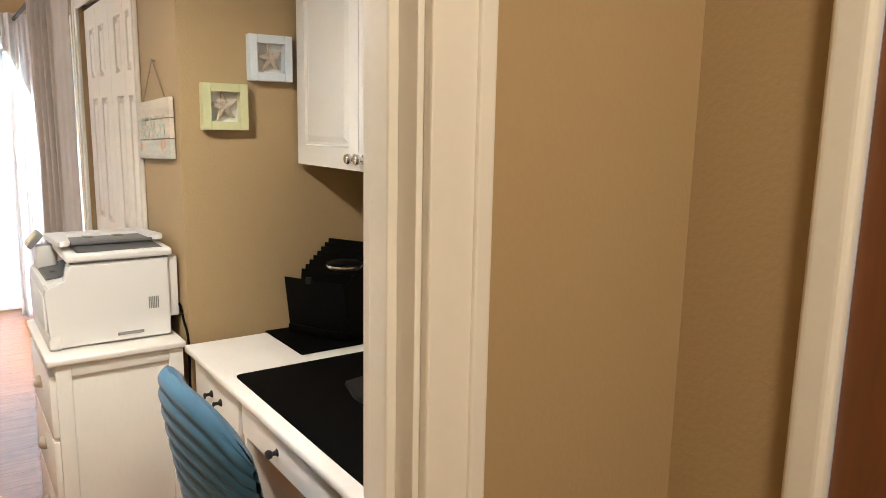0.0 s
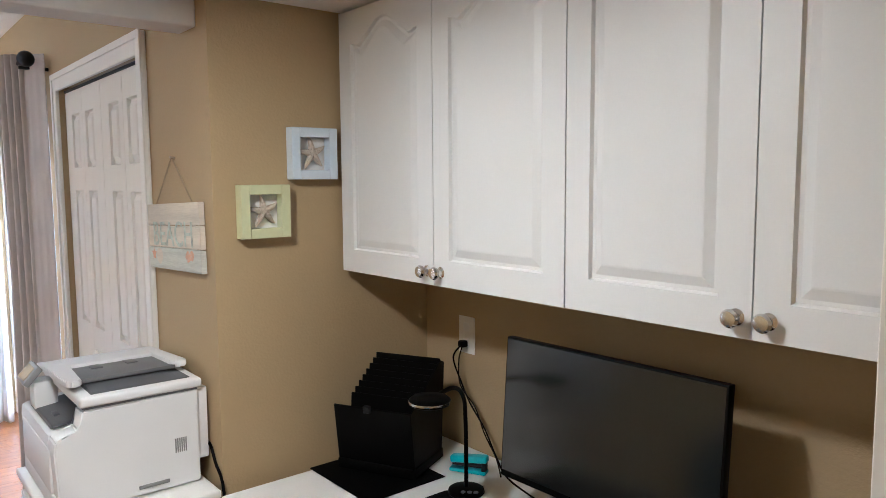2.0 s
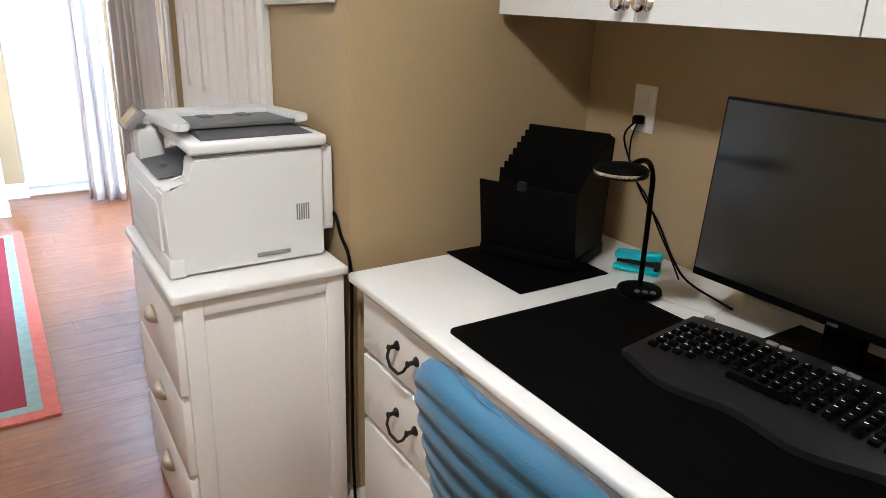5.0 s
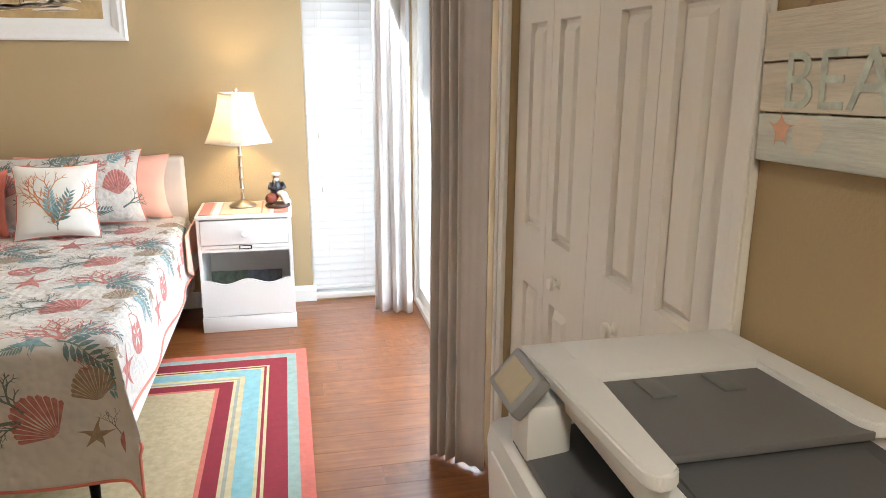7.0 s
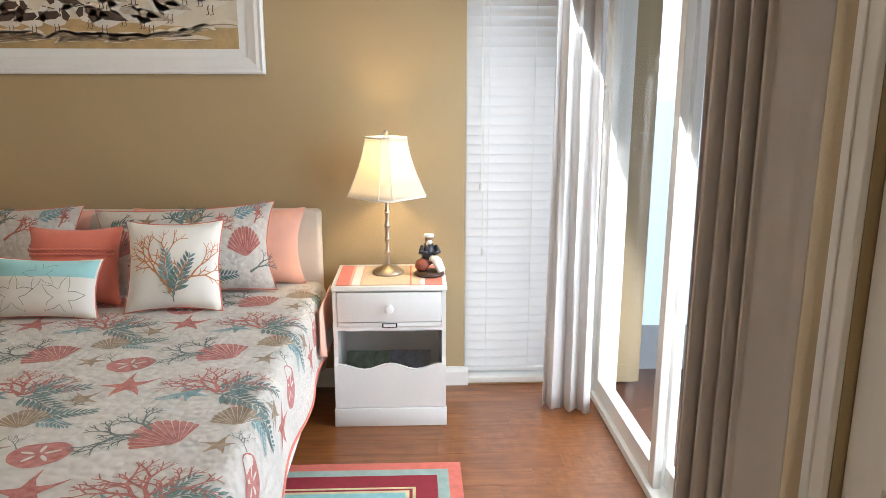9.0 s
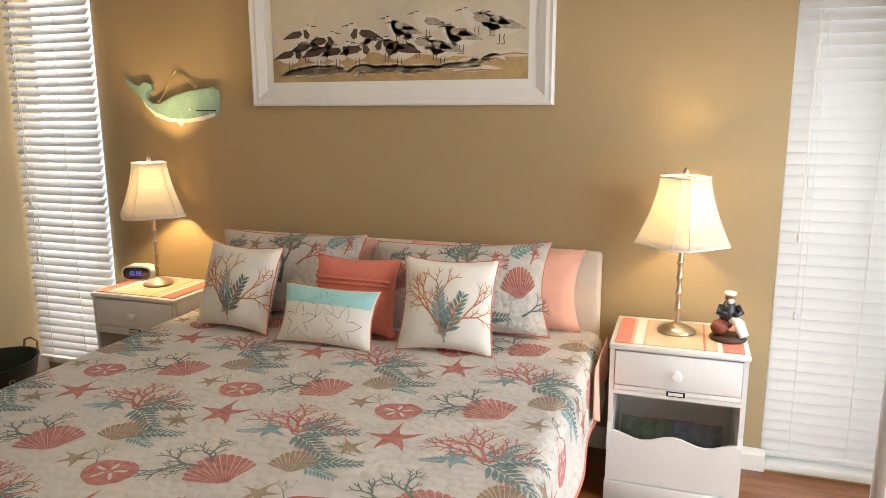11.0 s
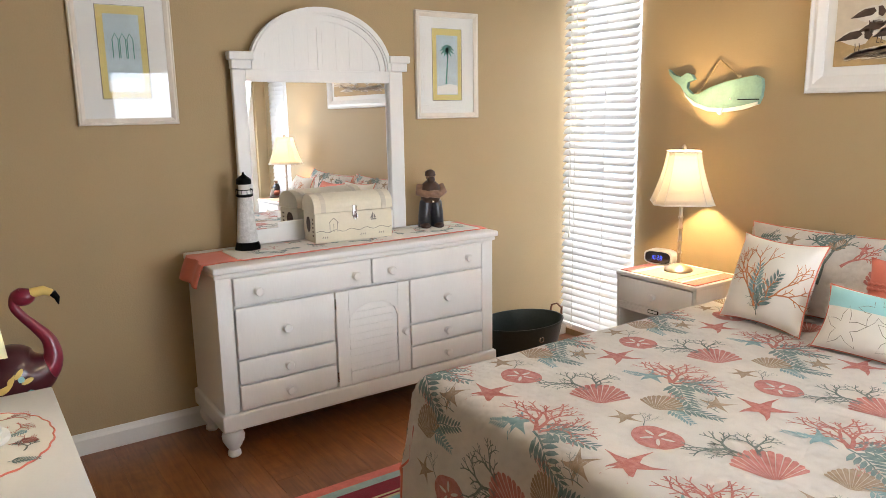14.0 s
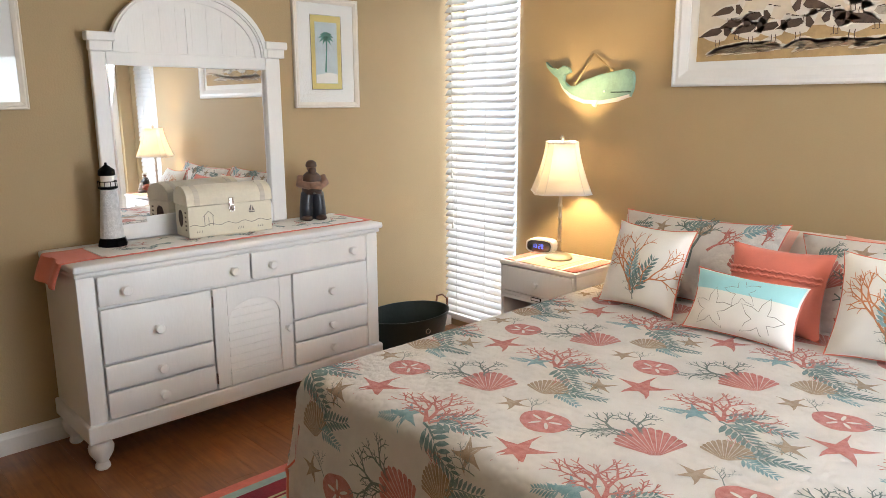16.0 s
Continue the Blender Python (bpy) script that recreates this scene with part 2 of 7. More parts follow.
M_PB = cloth("print_aqua", (0.22, 0.42, 0.45), vary=0.25, puff=1.6, puff_scale=34, bump=0.7, wash=0.22)
M_CURTW = shade_cloth("white_curtain", (0.74, 0.72, 0.70), (0.85, 0.82, 0.80), 0.16)
M_CURTG = cloth("grey_curtain", (0.60, 0.55, 0.52), weave=600)
M_SHADE = shade_cloth("lamp_shade_linen", (0.90, 0.88, 0.82), (0.98, 0.93, 0.82), 0.72)
M_SLAT = shade_cloth("blind_slat_white", (0.82, 0.81, 0.80), (0.9, 0.9, 0.9), 0.14)
M_GLASS = clear_glass("window_glass", gloss=0.04)
M_PICGLASS = clear_glass("picture_glass", gloss=0.035)
M_MIRROR = surface("mirror_silver", (0.9, 0.9, 0.9), 0.05, metal=1.0, vary=0.0, bump=0)
M_MIRROR.node_tree.links.remove(M_MIRROR.node_tree.nodes["Principled BSDF"].inputs["Roughness"].links[0])
M_MIRROR.node_tree.nodes["Principled BSDF"].inputs["Roughness"].default_value = 0.01
M_BLUE = surface("blue_velvet", (0.025, 0.105, 0.20), 0.7, vary=0.15, scale=12, fine=400, bump=0.1, sheen=0.12)
M_SCREEN = surface("screen_black", (0.004, 0.005, 0.0045), 0.2, vary=0.0, bump=0, coat=0.0)
M_SCREEN.node_tree.nodes["Principled BSDF"].inputs["Specular IOR Level"].default_value = 1.0
M_MAGENTA = surface("flamingo_pink", (0.20, 0.012, 0.035), 0.3, vary=0.2, coat=0.4)
M_TEAL = surface("whale_teal", (0.27, 0.44, 0.36), 0.6, vary=0.2, scale=14, fine=90, bump=0.15)
M_TURQ = surface("stapler_turquoise", (0.03, 0.42, 0.52), 0.3)
M_SAND = surface("rug_beige", (0.50, 0.40, 0.24), 0.95, vary=0.18, scale=40, fine=400, bump=0.5)
M_PAPER = surface("paper_white", (0.8, 0.8, 0.78), 0.8, vary=0.02)
M_WATER = surface("sea", (0.03, 0.08, 0.12), 0.2, vary=0.3, scale=0.02, fine=0.4, bump=0.2)
M_DARKWOOD = surface("stained_door_wood", (0.16, 0.055, 0.018), 0.35, vary=0.3, scale=4, fine=30, stretch=(6, 6, 0.6), coat=0.3)

# ---- builders ----


def bm_new():
    return bmesh.new()


def box(bm, x0, x1, y0, y1, z0, z1, bevel=0.0, seg=2):
    r = bmesh.ops.create_cube(bm, size=1.0)
    vs = r["verts"]
    for v in vs:
        v.co = Vector(((x0 + x1) / 2 + v.co.x * (x1 - x0), (y0 + y1) / 2 + v.co.y * (y1 - y0), (z0 + z1) / 2 + v.co.z * (z1 - z0)))
    if bevel:
        es = {e for v in vs for e in v.link_edges}
        bmesh.ops.bevel(bm, geom=list(es), offset=bevel, segments=seg, affect="EDGES", profile=0.5)
    return bm


def lathe(bm, prof, n=24, centre=(0, 0), axis="z"):
    """Turn a profile of (radius, height) about an upright axis."""
    rings = []
    for r, z in prof:
        ring = []
        for i in range(n):
            a = 2 * math.pi * i / n
            p = (centre[0] + r * math.cos(a), centre[1] + r * math.sin(a), z)
            ring.append(bm.verts.new(p))
        rings.append(ring)
    for a, b in zip(rings, rings[1:]):
        for i in range(n):
            bm.faces.new((a[i], a[(i + 1) % n], b[(i + 1) % n], b[i]))
    bm.faces.new(rings[0][::-1])
    bm.faces.new(rings[-1])
    return bm


def tube(bm, pts, rad, n=8):
    """A round tube along points; rad is a number or one number for each point."""
    pts = [Vector(p) for p in pts]
    rads = rad if isinstance(rad, (list, tuple)) else [rad] * len(pts)
    rings = []
    side = None
    for i, p in enumerate(pts):
        d = (pts[min(i + 1, len(pts) - 1)] - pts[max(i - 1, 0)]).normalized()
        if side is None:
            side = d.cross(Vector((0, 0, 1)) if abs(d.z) < 0.95 else Vector((1, 0, 0)))
        side = (side - d * side.dot(d)).normalized()
        u = side.cross(d)
        rings.append([bm.verts.new(p + rads[i] * (math.cos(2 * math.pi * k / n) * side + math.sin(2 * math.pi * k / n) * u)) for k in range(n)])
    for a, b in zip(rings, rings[1:]):
        for i in range(n):
            bm.faces.new((a[i], a[(i + 1) % n], b[(i + 1) % n], b[i]))
    bm.faces.new(rings[0][::-1])
    bm.faces.new(rings[-1])
    return bm


def rounded(pts, rad, steps=5):
    """A softly bent path through the points, with its radii, for tube()."""
    rads = rad if isinstance(rad, (list, tuple)) else [rad] * len(pts)
    q = [Vector((*p, r)) for p, r in zip(pts, rads)]
    out = []
    for i in range(len(q) - 1):
        a, b, c, d = q[max(i - 1, 0)], q[i], q[i + 1], q[min(i + 2, len(q) - 1)]
        for k in range(steps):
            t = k / steps
            out.append(0.5 * (2 * b + (c - a) * t + (2 * a - 5 * b + 4 * c - d) * t * t + (3 * b - a - 3 * c + d) * t ** 3))
    out.append(q[-1])
    return [v.to_3d() for v in out], [max(v.w, 0.0008) for v in out]


def prism(bm, outline, lo, hi, plane="xy"):
    """Extrude a flat outline: plane xy goes along z, xz along y, yz along x."""
    def at(p, h):
        return {"xy": (p[0], p[1], h), "xz": (p[0], h, p[1]), "yz": (h, p[0], p[1])}[plane]
    a = [bm.verts.new(at(p, lo)) for p in outline]
    b = [bm.verts.new(at(p, hi)) for p in outline]
    n = len(outline)
    bm.faces.new(a[::-1])
    bm.faces.new(b)
    for i in range(n):
        bm.faces.new((a[i], a[(i + 1) % n], b[(i + 1) % n], b[i]))
    return bm


def sheet(bm, nu, nv, fn, thick=0.0):
    """A grid of points fn(u, v), u and v from 0 to 1."""
    g = [[bm.verts.new(fn(i / nu, j / nv)) for j in range(nv + 1)] for i in range(nu + 1)]
    for i in range(nu):
        for j in range(nv):
            bm.faces.new((g[i][j], g[i + 1][j], g[i + 1][j + 1], g[i][j + 1]))
    return g


def mesh_of(bm, name, material, smooth=False):
    bmesh.ops.recalc_face_normals(bm, faces=bm.faces)
    me = bpy.data.meshes.new(name)
    bm.to_mesh(me)
    bm.free()
    me.materials.append(material)
    if smooth:
        me.polygons.foreach_set("use_smooth", [True] * len(me.polygons))
        me.set_sharp_from_angle(angle=radians(42))
    return me


def part(name, bm, material, parent, label="", smooth=True, solid=0.0):
    ob = new(name, mesh_of(bm, name, material, smooth))
    ob.parent = parent
    if label:
        ob["label"] = label
    if solid:
        md = ob.modifiers.new("thickness", "SOLIDIFY")
        md.thickness, md.offset = solid, 0
    return ob


def thing(name, label, category, m=None, group="", kind=""):
    ob = new(name)
    ob.empty_display_size = 0.1
    if m is not None:
        ob.matrix_basis = m
    return tagged(ob, label, category, group, kind)


def structure(name, bm, material, label, category, smooth=False):
    return tagged(new(name, mesh_of(bm, name, material, smooth)), label, category, "", "structure")


def knob(parent, p, direction, material, r=0.016, name="knob"):
    """A turned knob standing off at p along a direction."""
    bm = lathe(bm_new(), [(r * 0.9, 0), (r * 0.55, 0.004), (r * 0.45, 0.012), (r * 0.9, 0.017), (r, 0.023), (r * 0.8, 0.029), (r * 0.2, 0.031)], 16)
    q = Vector((0, 0, 1)).rotation_difference(Vector(direction))
    bmesh.ops.transform(bm, matrix=Matrix.Translation(p) @ q.to_matrix().to_4x4(), verts=bm.verts)
    return part(name, bm, material, parent)


def panel_cell(bm, outer, inner, at, depth, arch=0.0, edge=True):
    """One cell of a panelled door: flat frame, sunk groove and raised field. outer and inner are (u0, u1, w0, w1)."""
    def ring(rect, inset, d, rise=0.0, n=25):
        lo, hi, z0, z1 = rect[0] + inset, rect[1] - inset, rect[2] + inset, rect[3] - inset
        pts = []
        for k in range(n):
            f = k / (n - 1)
            off = abs(f - 0.5)
            lift = rise * (0.5 + 0.5 * math.cos(math.pi * off / 0.4)) if off < 0.4 else 0.0
            dip = 0.16 * rise * math.exp(-((off - 0.39) / 0.05) ** 2)
            pts.append((lo + (hi - lo) * f, z1 - rise + lift - dip))
        pts += [(hi, z0), (lo, z0)]
        return [bm.verts.new(at(u, w, d)) for u, w in pts]
    rings = [ring(outer, 0, -depth * 1.3)] if edge else []
    rings += [ring(outer, 0, 0.0), ring(inner, 0, 0.0, arch), ring(inner, 0.004, -depth, arch), ring(inner, 0.012, -depth, arch), ring(inner, 0.03, -0.001, arch), ring(inner, 0.034, -0.0005, arch)]
    n = len(rings[0])
    for a, b in zip(rings, rings[1:]):
        for i in range(n):
            bm.faces.new((a[i], a[(i + 1) % n], b[(i + 1) % n], b[i]))
    bm.faces.new(rings[-1])


for m_black in (M_BLACK, M_BLACKM):
    m_black.node_tree.nodes["Principled BSDF"].inputs["Specular IOR Level"].default_value = 0.07

# ---- structure ----
XW, XE, YN, YS = -3.835, 0.742, 8.45, 4.86
HALL_W, NOOK_X, NOOK_N, DOOR_Y0, DOOR_Y1 = -0.62, 1.468, 4.49, 2.67, 2.768
HIGH, LOW = 2.46, 2.10


def wall(name, boxes, label):
    bm = bm_new()
    for b in boxes:
        box(bm, *b)
    return structure(name, bm, M_WALL, label, "wall")


wall("wall_north", [(XW - 0.2, -3.82, YN, YN + 0.2, 0, HIGH), (-3.82, -3.25, YN, YN + 0.2, 0, 0.07), (-3.82, -3.25, YN, YN + 0.2, 2.30, HIGH),
                    (-3.25, 0.18, YN, YN + 0.2, 0, HIGH), (0.18, 0.72, YN, YN + 0.2, 0, 0.035), (0.18, 0.72, YN, YN + 0.2, 2.07, HIGH),
                    (0.72, 1.1, YN, YN + 0.2, 0, HIGH)], "golden tan painted bedroom wall behind the bed")
wall("wall_west", [(XW - 0.2, XW, YS - 0.15, YN, 0, HIGH)], "tan painted wall behind the dresser")
wall("wall_south", [(XW - 0.2, HALL_W, YS - 0.15, YS, 0, HIGH)], "tan painted wall that carries the television")
wall("wall_east", [(XE, XE + 0.2, 6.24, 6.46, 0, HIGH), (XE, XE + 0.2, 6.46, 8.33, 2.06, HIGH), (XE, XE + 0.2, 8.33, YN, 0, HIGH),
                   (XE, XE + 0.12, 5.05, 6.205, 2.03, HIGH), (XE, XE + 0.12, NOOK_N + 0.12, 5.05, 0, HIGH), (XE, XE + 0.12, 6.205, 6.24, 0, HIGH)],
     "tan painted wall with closet and sliding door")
wall("wall_nook_north", [(XE, NOOK_X + 0.12, NOOK_N, NOOK_N + 0.12, 0, HIGH)], "tan painted wall beside the desk")
wall("wall_nook_east", [(NOOK_X, NOOK_X + 0.12, DOOR_Y1, NOOK_N, 0, HIGH)], "tan painted wall behind the desk")
wall("wall_doorway", [(0.471, NOOK_X + 0.12, DOOR_Y0, DOOR_Y1, 0, HIGH), (-0.38, 0.471, DOOR_Y0, DOOR_Y1, 2.06, HIGH), (HALL_W - 0.4, -0.38, DOOR_Y0, DOOR_Y1, 0, HIGH)],
     "tan painted wall with a cased doorway")
wall("wall_hall_west", [(HALL_W - 0.12, HALL_W, DOOR_Y1, YS - 0.15, 0, HIGH)], "tan painted hall wall")
wall("wall_hall_east", [(0.85, 0.97, 2.51, DOOR_Y0, 0, HIGH), (0.85, 0.97, 1.55, 2.51, 2.06, HIGH), (0.85, 0.97, -0.4, 1.55, 0, HIGH)], "tan painted hall wall beside a door")
wall("wall_hall_back", [(HALL_W - 0.4, 0.97, -0.55, -0.4, 0, HIGH), (HALL_W - 0.4, HALL_W - 0.28, -0.4, DOOR_Y0, 0, HIGH)], "tan painted hall end wall")
wall("wall_closet_back", [(XE + 0.7, XE + 0.8, 4.61, 6.4, 0, HIGH)], "plain closet back wall")

bm = box(bm_new(), XW - 0.2, 1.6, YS - 0.15, YN + 0.2, HIGH, HIGH + 0.1)
structure("ceiling_bedroom", bm, M_CEIL, "white textured bedroom ceiling", "ceiling")
bm = box(bm_new(), HALL_W, NOOK_X, DOOR_Y1, 4.58, LOW, LOW + 0.06)
structure("ceiling_nook", bm, M_CEIL, "lowered white ceiling over the desk nook", "ceiling")
bm = box(bm_new(), -1.2, 1.6, -0.55, DOOR_Y1 + 1.91, HIGH, HIGH + 0.1)
structure("ceiling_hall", bm, M_CEIL, "white hall ceiling", "ceiling")
bm = box(bm_new(), HALL_W, XE, 4.56, 4.68, 2.02, HIGH, 0.006)
structure("beam", bm, M_BEAM, "pale beam between nook and bedroom, greyed for its shaded underside", "beam")

# baseboards
def baseboard(x0, y0, x1, y1, nx, ny, h=0.10):
    """A moulded board along a wall line, standing off along (nx, ny)."""
    prof = [(0, 0), (0.016, 0), (0.016, h * 0.72), (0.010, h * 0.86), (0.006, h), (0, h)]
    bm = bm_new()
    rows = [[bm.verts.new((px + nx * d, py + ny * d, z)) for d, z in prof] for px, py in ((x0, y0), (x1, y1))]
    for i in range(len(prof)):
        k = (i + 1) % len(prof)
        bm.faces.new((rows[0][i], rows[0][k], rows[1][k], rows[1][i]))
    bm.faces.new(rows[0])
    bm.faces.new(rows[1][::-1])
    return structure("baseboard", bm, M_TRIM, "white moulded wooden baseboard along the wall", "baseboard")


baseboard(XW, YS, XW, YN, 1, 0)
baseboard(-3.22, YN, 0.20, YN, 0, -1)
baseboard(HALL_W, YS, XW, YS, 0, 1)
baseboard(XE, NOOK_N, XE, 4.978, -1, 0)
baseboard(XE, NOOK_N, NOOK_X, NOOK_N, 0, -1)
baseboard(0.53, DOOR_Y0, 0.85, DOOR_Y0, 0, -1)

# doorway casing and jamb
bm = bm_new()
for s in (-1, 1):
    x = 0.451 if s > 0 else -0.36
    box(bm, min(x, x + 0.02 * s), max(x, x + 0.02 * s), DOOR_Y0, DOOR_Y1, 0, 2.06, 0.001)
    box(bm, min(x - 0.012 * s, x), max(x - 0.012 * s, x), 2.70, 2.735, 0, 2.05, 0.002)
    for yy, d in ((DOOR_Y0, -1),):
        a, b = sorted((yy, yy + 0.014 * d))
        box(bm, min(x + 0.006 * s, x + 0.077 * s), max(x + 0.006 * s, x + 0.077 * s), a, b, 0, 2.13, 0.003)
        a, b = sorted((yy, yy + 0.019 * d))
        box(bm, min(x + 0.055 * s, x + 0.075 * s), max(x + 0.055 * s, x + 0.075 * s), a, b, 0, 2.13, 0.003)
box(bm, -0.36, 0.451, DOOR_Y0, DOOR_Y1, 2.04, 2.06)
box(bm, -0.437, 0.528, DOOR_Y0 - 0.014, DOOR_Y0, 2.066, 2.136, 0.003)
structure("door_trim_1", bm, M_TRIM, "cream-white door casing with a stop", "trim")
# hall door beside the camera's start
bm = bm_new()
box(bm, 0.826, 0.852, 2.468, 2.512, 0, 2.13, 0.010, 4)
structure("door_trim_2", bm, M_TRIM, "rounded white door casing", "trim")
d = thing("door_1", "dark stained wooden hall door, closed", "door", kind="structure")
part("door_leaf", box(bm_new(), 0.84, 0.885, 1.552, 2.468, 0.005, 2.05, 0.006), M_DARKWOOD, d)

# floor: substrate and planks follow at the end
structure("floor", box(bm_new(), XW - 0.2, 1.6, -0.5, YN + 0.2, -0.1, -0.012), M_GAP, "reddish brown bamboo plank floor with a satin sheen", "floor")
bm = box(bm_new(), 1.05, 3.0, 5.2, 9.5, -0.25, -0.05)
structure("ground_balcony", bm, surface("balcony_concrete", (0.5, 0.5, 0.48), 0.8), "pale concrete balcony floor outside the sliding door", "ground")
bm = bm_new()
sheet(bm, 2, 2, lambda u, v: (-3000 + 6000 * u, -3000 + 6000 * v, -14))
structure("water", bm, M_WATER, "distant blue sea under a bright sky", "water")

# ---- windows, blinds, sliding door, curtains ----


def window(name, x0, x1, z0, z1, label):
    w = thing(name, label, "window", kind="structure")
    bm = bm_new()
    for a in ((x0, x0 + 0.03, z0, z1), (x1 - 0.03, x1, z0, z1), (x0 + 0.03, x1 - 0.03, z0, z0 + 0.04), (x0 + 0.03, x1 - 0.03, z1 - 0.04, z1)):
        box(bm, a[0], a[1], YN + 0.12, YN + 0.16, a[2], a[3], 0.002)
    part("window_frame", bm, M_TRIM, w, smooth=False)
    g = part("pane", box(bm_new(), x0 + 0.03, x1 - 0.03, YN + 0.137, YN + 0.143, z0 + 0.04, z1 - 0.04), M_GLASS, w, smooth=False)
    g.visible_shadow = False
    part("window_sill", box(bm_new(), x0, x1, YN - 0.004, YN + 0.12, z0 - 0.028, z0 + 0.004, 0.004), M_TRIM, w)
    return w


window("window_1", -3.82, -3.25, 0.07, 2.30, "tall narrow window behind open white blinds")
window("window_2", 0.18, 0.72, 0.035, 2.07, "tall narrow window behind closed white blinds")


def blind(x0, x1, z0, z1, pitch, tilt, label, y=YN + 0.045):
    b = thing("window_blind", label, "blind")
    part("headrail", box(bm_new(), x0, x1, y - 0.025, y + 0.025, z1 - 0.05, z1, 0.004), M_SLAT, b)
    part("bottom_rail", box(bm_new(), x0, x1, y - 0.022, y + 0.022, z0, z0 + 0.022, 0.005), M_SLAT, b)
    bm = bm_new()
    half, c, s = 0.025, math.cos(radians(tilt)), math.sin(radians(tilt))
    rows = []
    for k in range(6):
        f = k / 5 * 2 - 1
        bow = 0.0035 * (1 - f * f)
        rows.append((f * half * c - bow * s, f * half * s + bow * c))
    a = [[bm.verts.new((x, dy, dz + t)) for dy, dz in rows] for x in (x0, x1) for t in (0.0, 0.0022)]
    lo0, hi0, lo1, hi1 = a
    for k in range(5):
        bm.faces.new((lo0[k], lo0[k + 1], lo1[k + 1], lo1[k]))
        bm.faces.new((hi0[k], hi1[k], hi1[k + 1], hi0[k + 1]))
    bm.faces.new((lo0[0], lo1[0], hi1[0], hi0[0]))
    bm.faces.new((lo0[5], hi0[5], hi1[5], lo1[5]))
    me = mesh_of(bm, "slat", M_SLAT, True)
    z = z0 + 0.05
    while z < z1 - 0.06:
        o = new("slat", me)
        o.parent = b
        o.location = (0, y, z)
        z += pitch
    for f in (0.2, 0.62):
        x = x0 + f * (x1 - x0)
        part("ladder_cord", tube(bm_new(), [(x, y - 0.028, z0), (x, y - 0.028, z1)], 0.0016, 6), M_TRIM, b)
    xc = x0 + 0.13 * (x1 - x0)
    for k, zz in enumerate((1.05, 0.72)):
        part("pull_cord", tube(bm_new(), [(xc + 0.012 * k, y - 0.034, zz), (xc + 0.012 * k, y - 0.034, z1)], 0.0016, 6), M_TRIM, b)
        part("tassel", lathe(bm_new(), [(0.003, zz), (0.007, zz - 0.008), (0.008, zz - 0.03), (0.004, zz - 0.034)], 10, (xc + 0.012 * k, y - 0.034)), M_TRIM, b)
    return b


blind(-3.826, -3.236, 0.08, 2.28, 0.046, 48, "white wooden venetian blind with open slats, glowing in daylight", YN - 0.03)
blind(0.188, 0.71, 0.06, 2.05, 0.046, 66, "white venetian blind with closed slats")

s = thing("sliding_door", "white framed sliding glass door to the balcony", "door", kind="structure")
bm = bm_new()
for a in ((6.46, 6.52, 0, 2.06), (8.27, 8.33, 0, 2.06), (6.52, 8.27, 0, 0.035), (6.52, 8.27, 2.0, 2.06)):
    box(bm, 0.80, 0.93, a[0], a[1], a[2], a[3], 0.003)
part("frame", bm, M_TRIM, s, smooth=False)
for k, (y0, y1, x) in enumerate(((6.52, 7.44, 0.885), (7.37, 8.27, 0.835))):
    bm = bm_new()
    for a in ((y0, y0 + 0.055, 0.035, 2.0), (y1 - 0.055, y1, 0.035, 2.0), (y0 + 0.055, y1 - 0.055, 0.035, 0.12), (y0 + 0.055, y1 - 0.055, 1.94, 2.0)):
        box(bm, x - 0.016, x + 0.016, a[0], a[1], a[2], a[3], 0.003)
    sash = part("sash", bm, M_TRIM, s, smooth=False)
    g = part("pane", box(bm_new(), x - 0.003, x + 0.003, y0 + 0.055, y1 - 0.055, 0.12, 1.94), M_GLASS, sash, smooth=False)
    g.visible_shadow = False

# balcony rail outside
r = thing("balcony_railing", "white metal balcony railing outside the glass", "railing")
part("rail", box(bm_new(), 2.6, 2.65, 5.2, 9.5, 0.98, 1.03, 0.004), M_TRIM, r)
part("bottom_rail", box(bm_new(), 2.605, 2.645, 5.2, 9.5, 0.04, 0.07, 0.004), M_TRIM, r)
for k in range(36):
    y = 5.26 + k * 0.12
    part("baluster", box(bm_new(), 2.615, 2.635, y - 0.009, y + 0.009, -0.05, 0.98), M_TRIM, r, smooth=False)


def curtain(label, material, x0, x1, y0, y1, waves, z0=0.012, z1=2.16, amp=0.03, flare=0.0, flat=1.0):
    """A gathered curtain hanging along a line, with grommet folds."""
    c = thing("curtain", label, "curtain")
    bm = bm_new()
    dx, dy = x1 - x0, y1 - y0
    ln_ = math.hypot(dx, dy)
    nx, ny = -dy / ln_, dx / ln_

    def f(u, v):
        slack = 1.0 if u < flat else max(0.03, 1 - (u - flat) * 12)
        w = slack * math.sin(u * waves * 2 * math.pi + 0.35 * math.sin(v * 3 + u * 9)) * amp * (0.75 + 0.35 * (1 - v)) + 0.006 * slack * math.sin(u * 47 + v * 5)
        g = 1 + flare * (1 - v)
        uu = 0.5 + (u - 0.5) * g
        return (x0 + dx * uu + nx * w, y0 + dy * uu + ny * w, z0 + (z1 - z0) * v + 0.004 * math.sin(u * 31) * (1 - v))
    sheet(bm, waves * 12, 24, f)
    part("panel", bm, material, c, solid=0.004)
    bm = bm_new()
    sheet(bm, waves * 12, 2, lambda u, v: tuple(a + b for a, b in zip(f(u, v * 0.06 + 0.001), (nx * 0.004, ny * 0.004, 0))))
    part("hem", bm, material, c, solid=0.003)
    return c


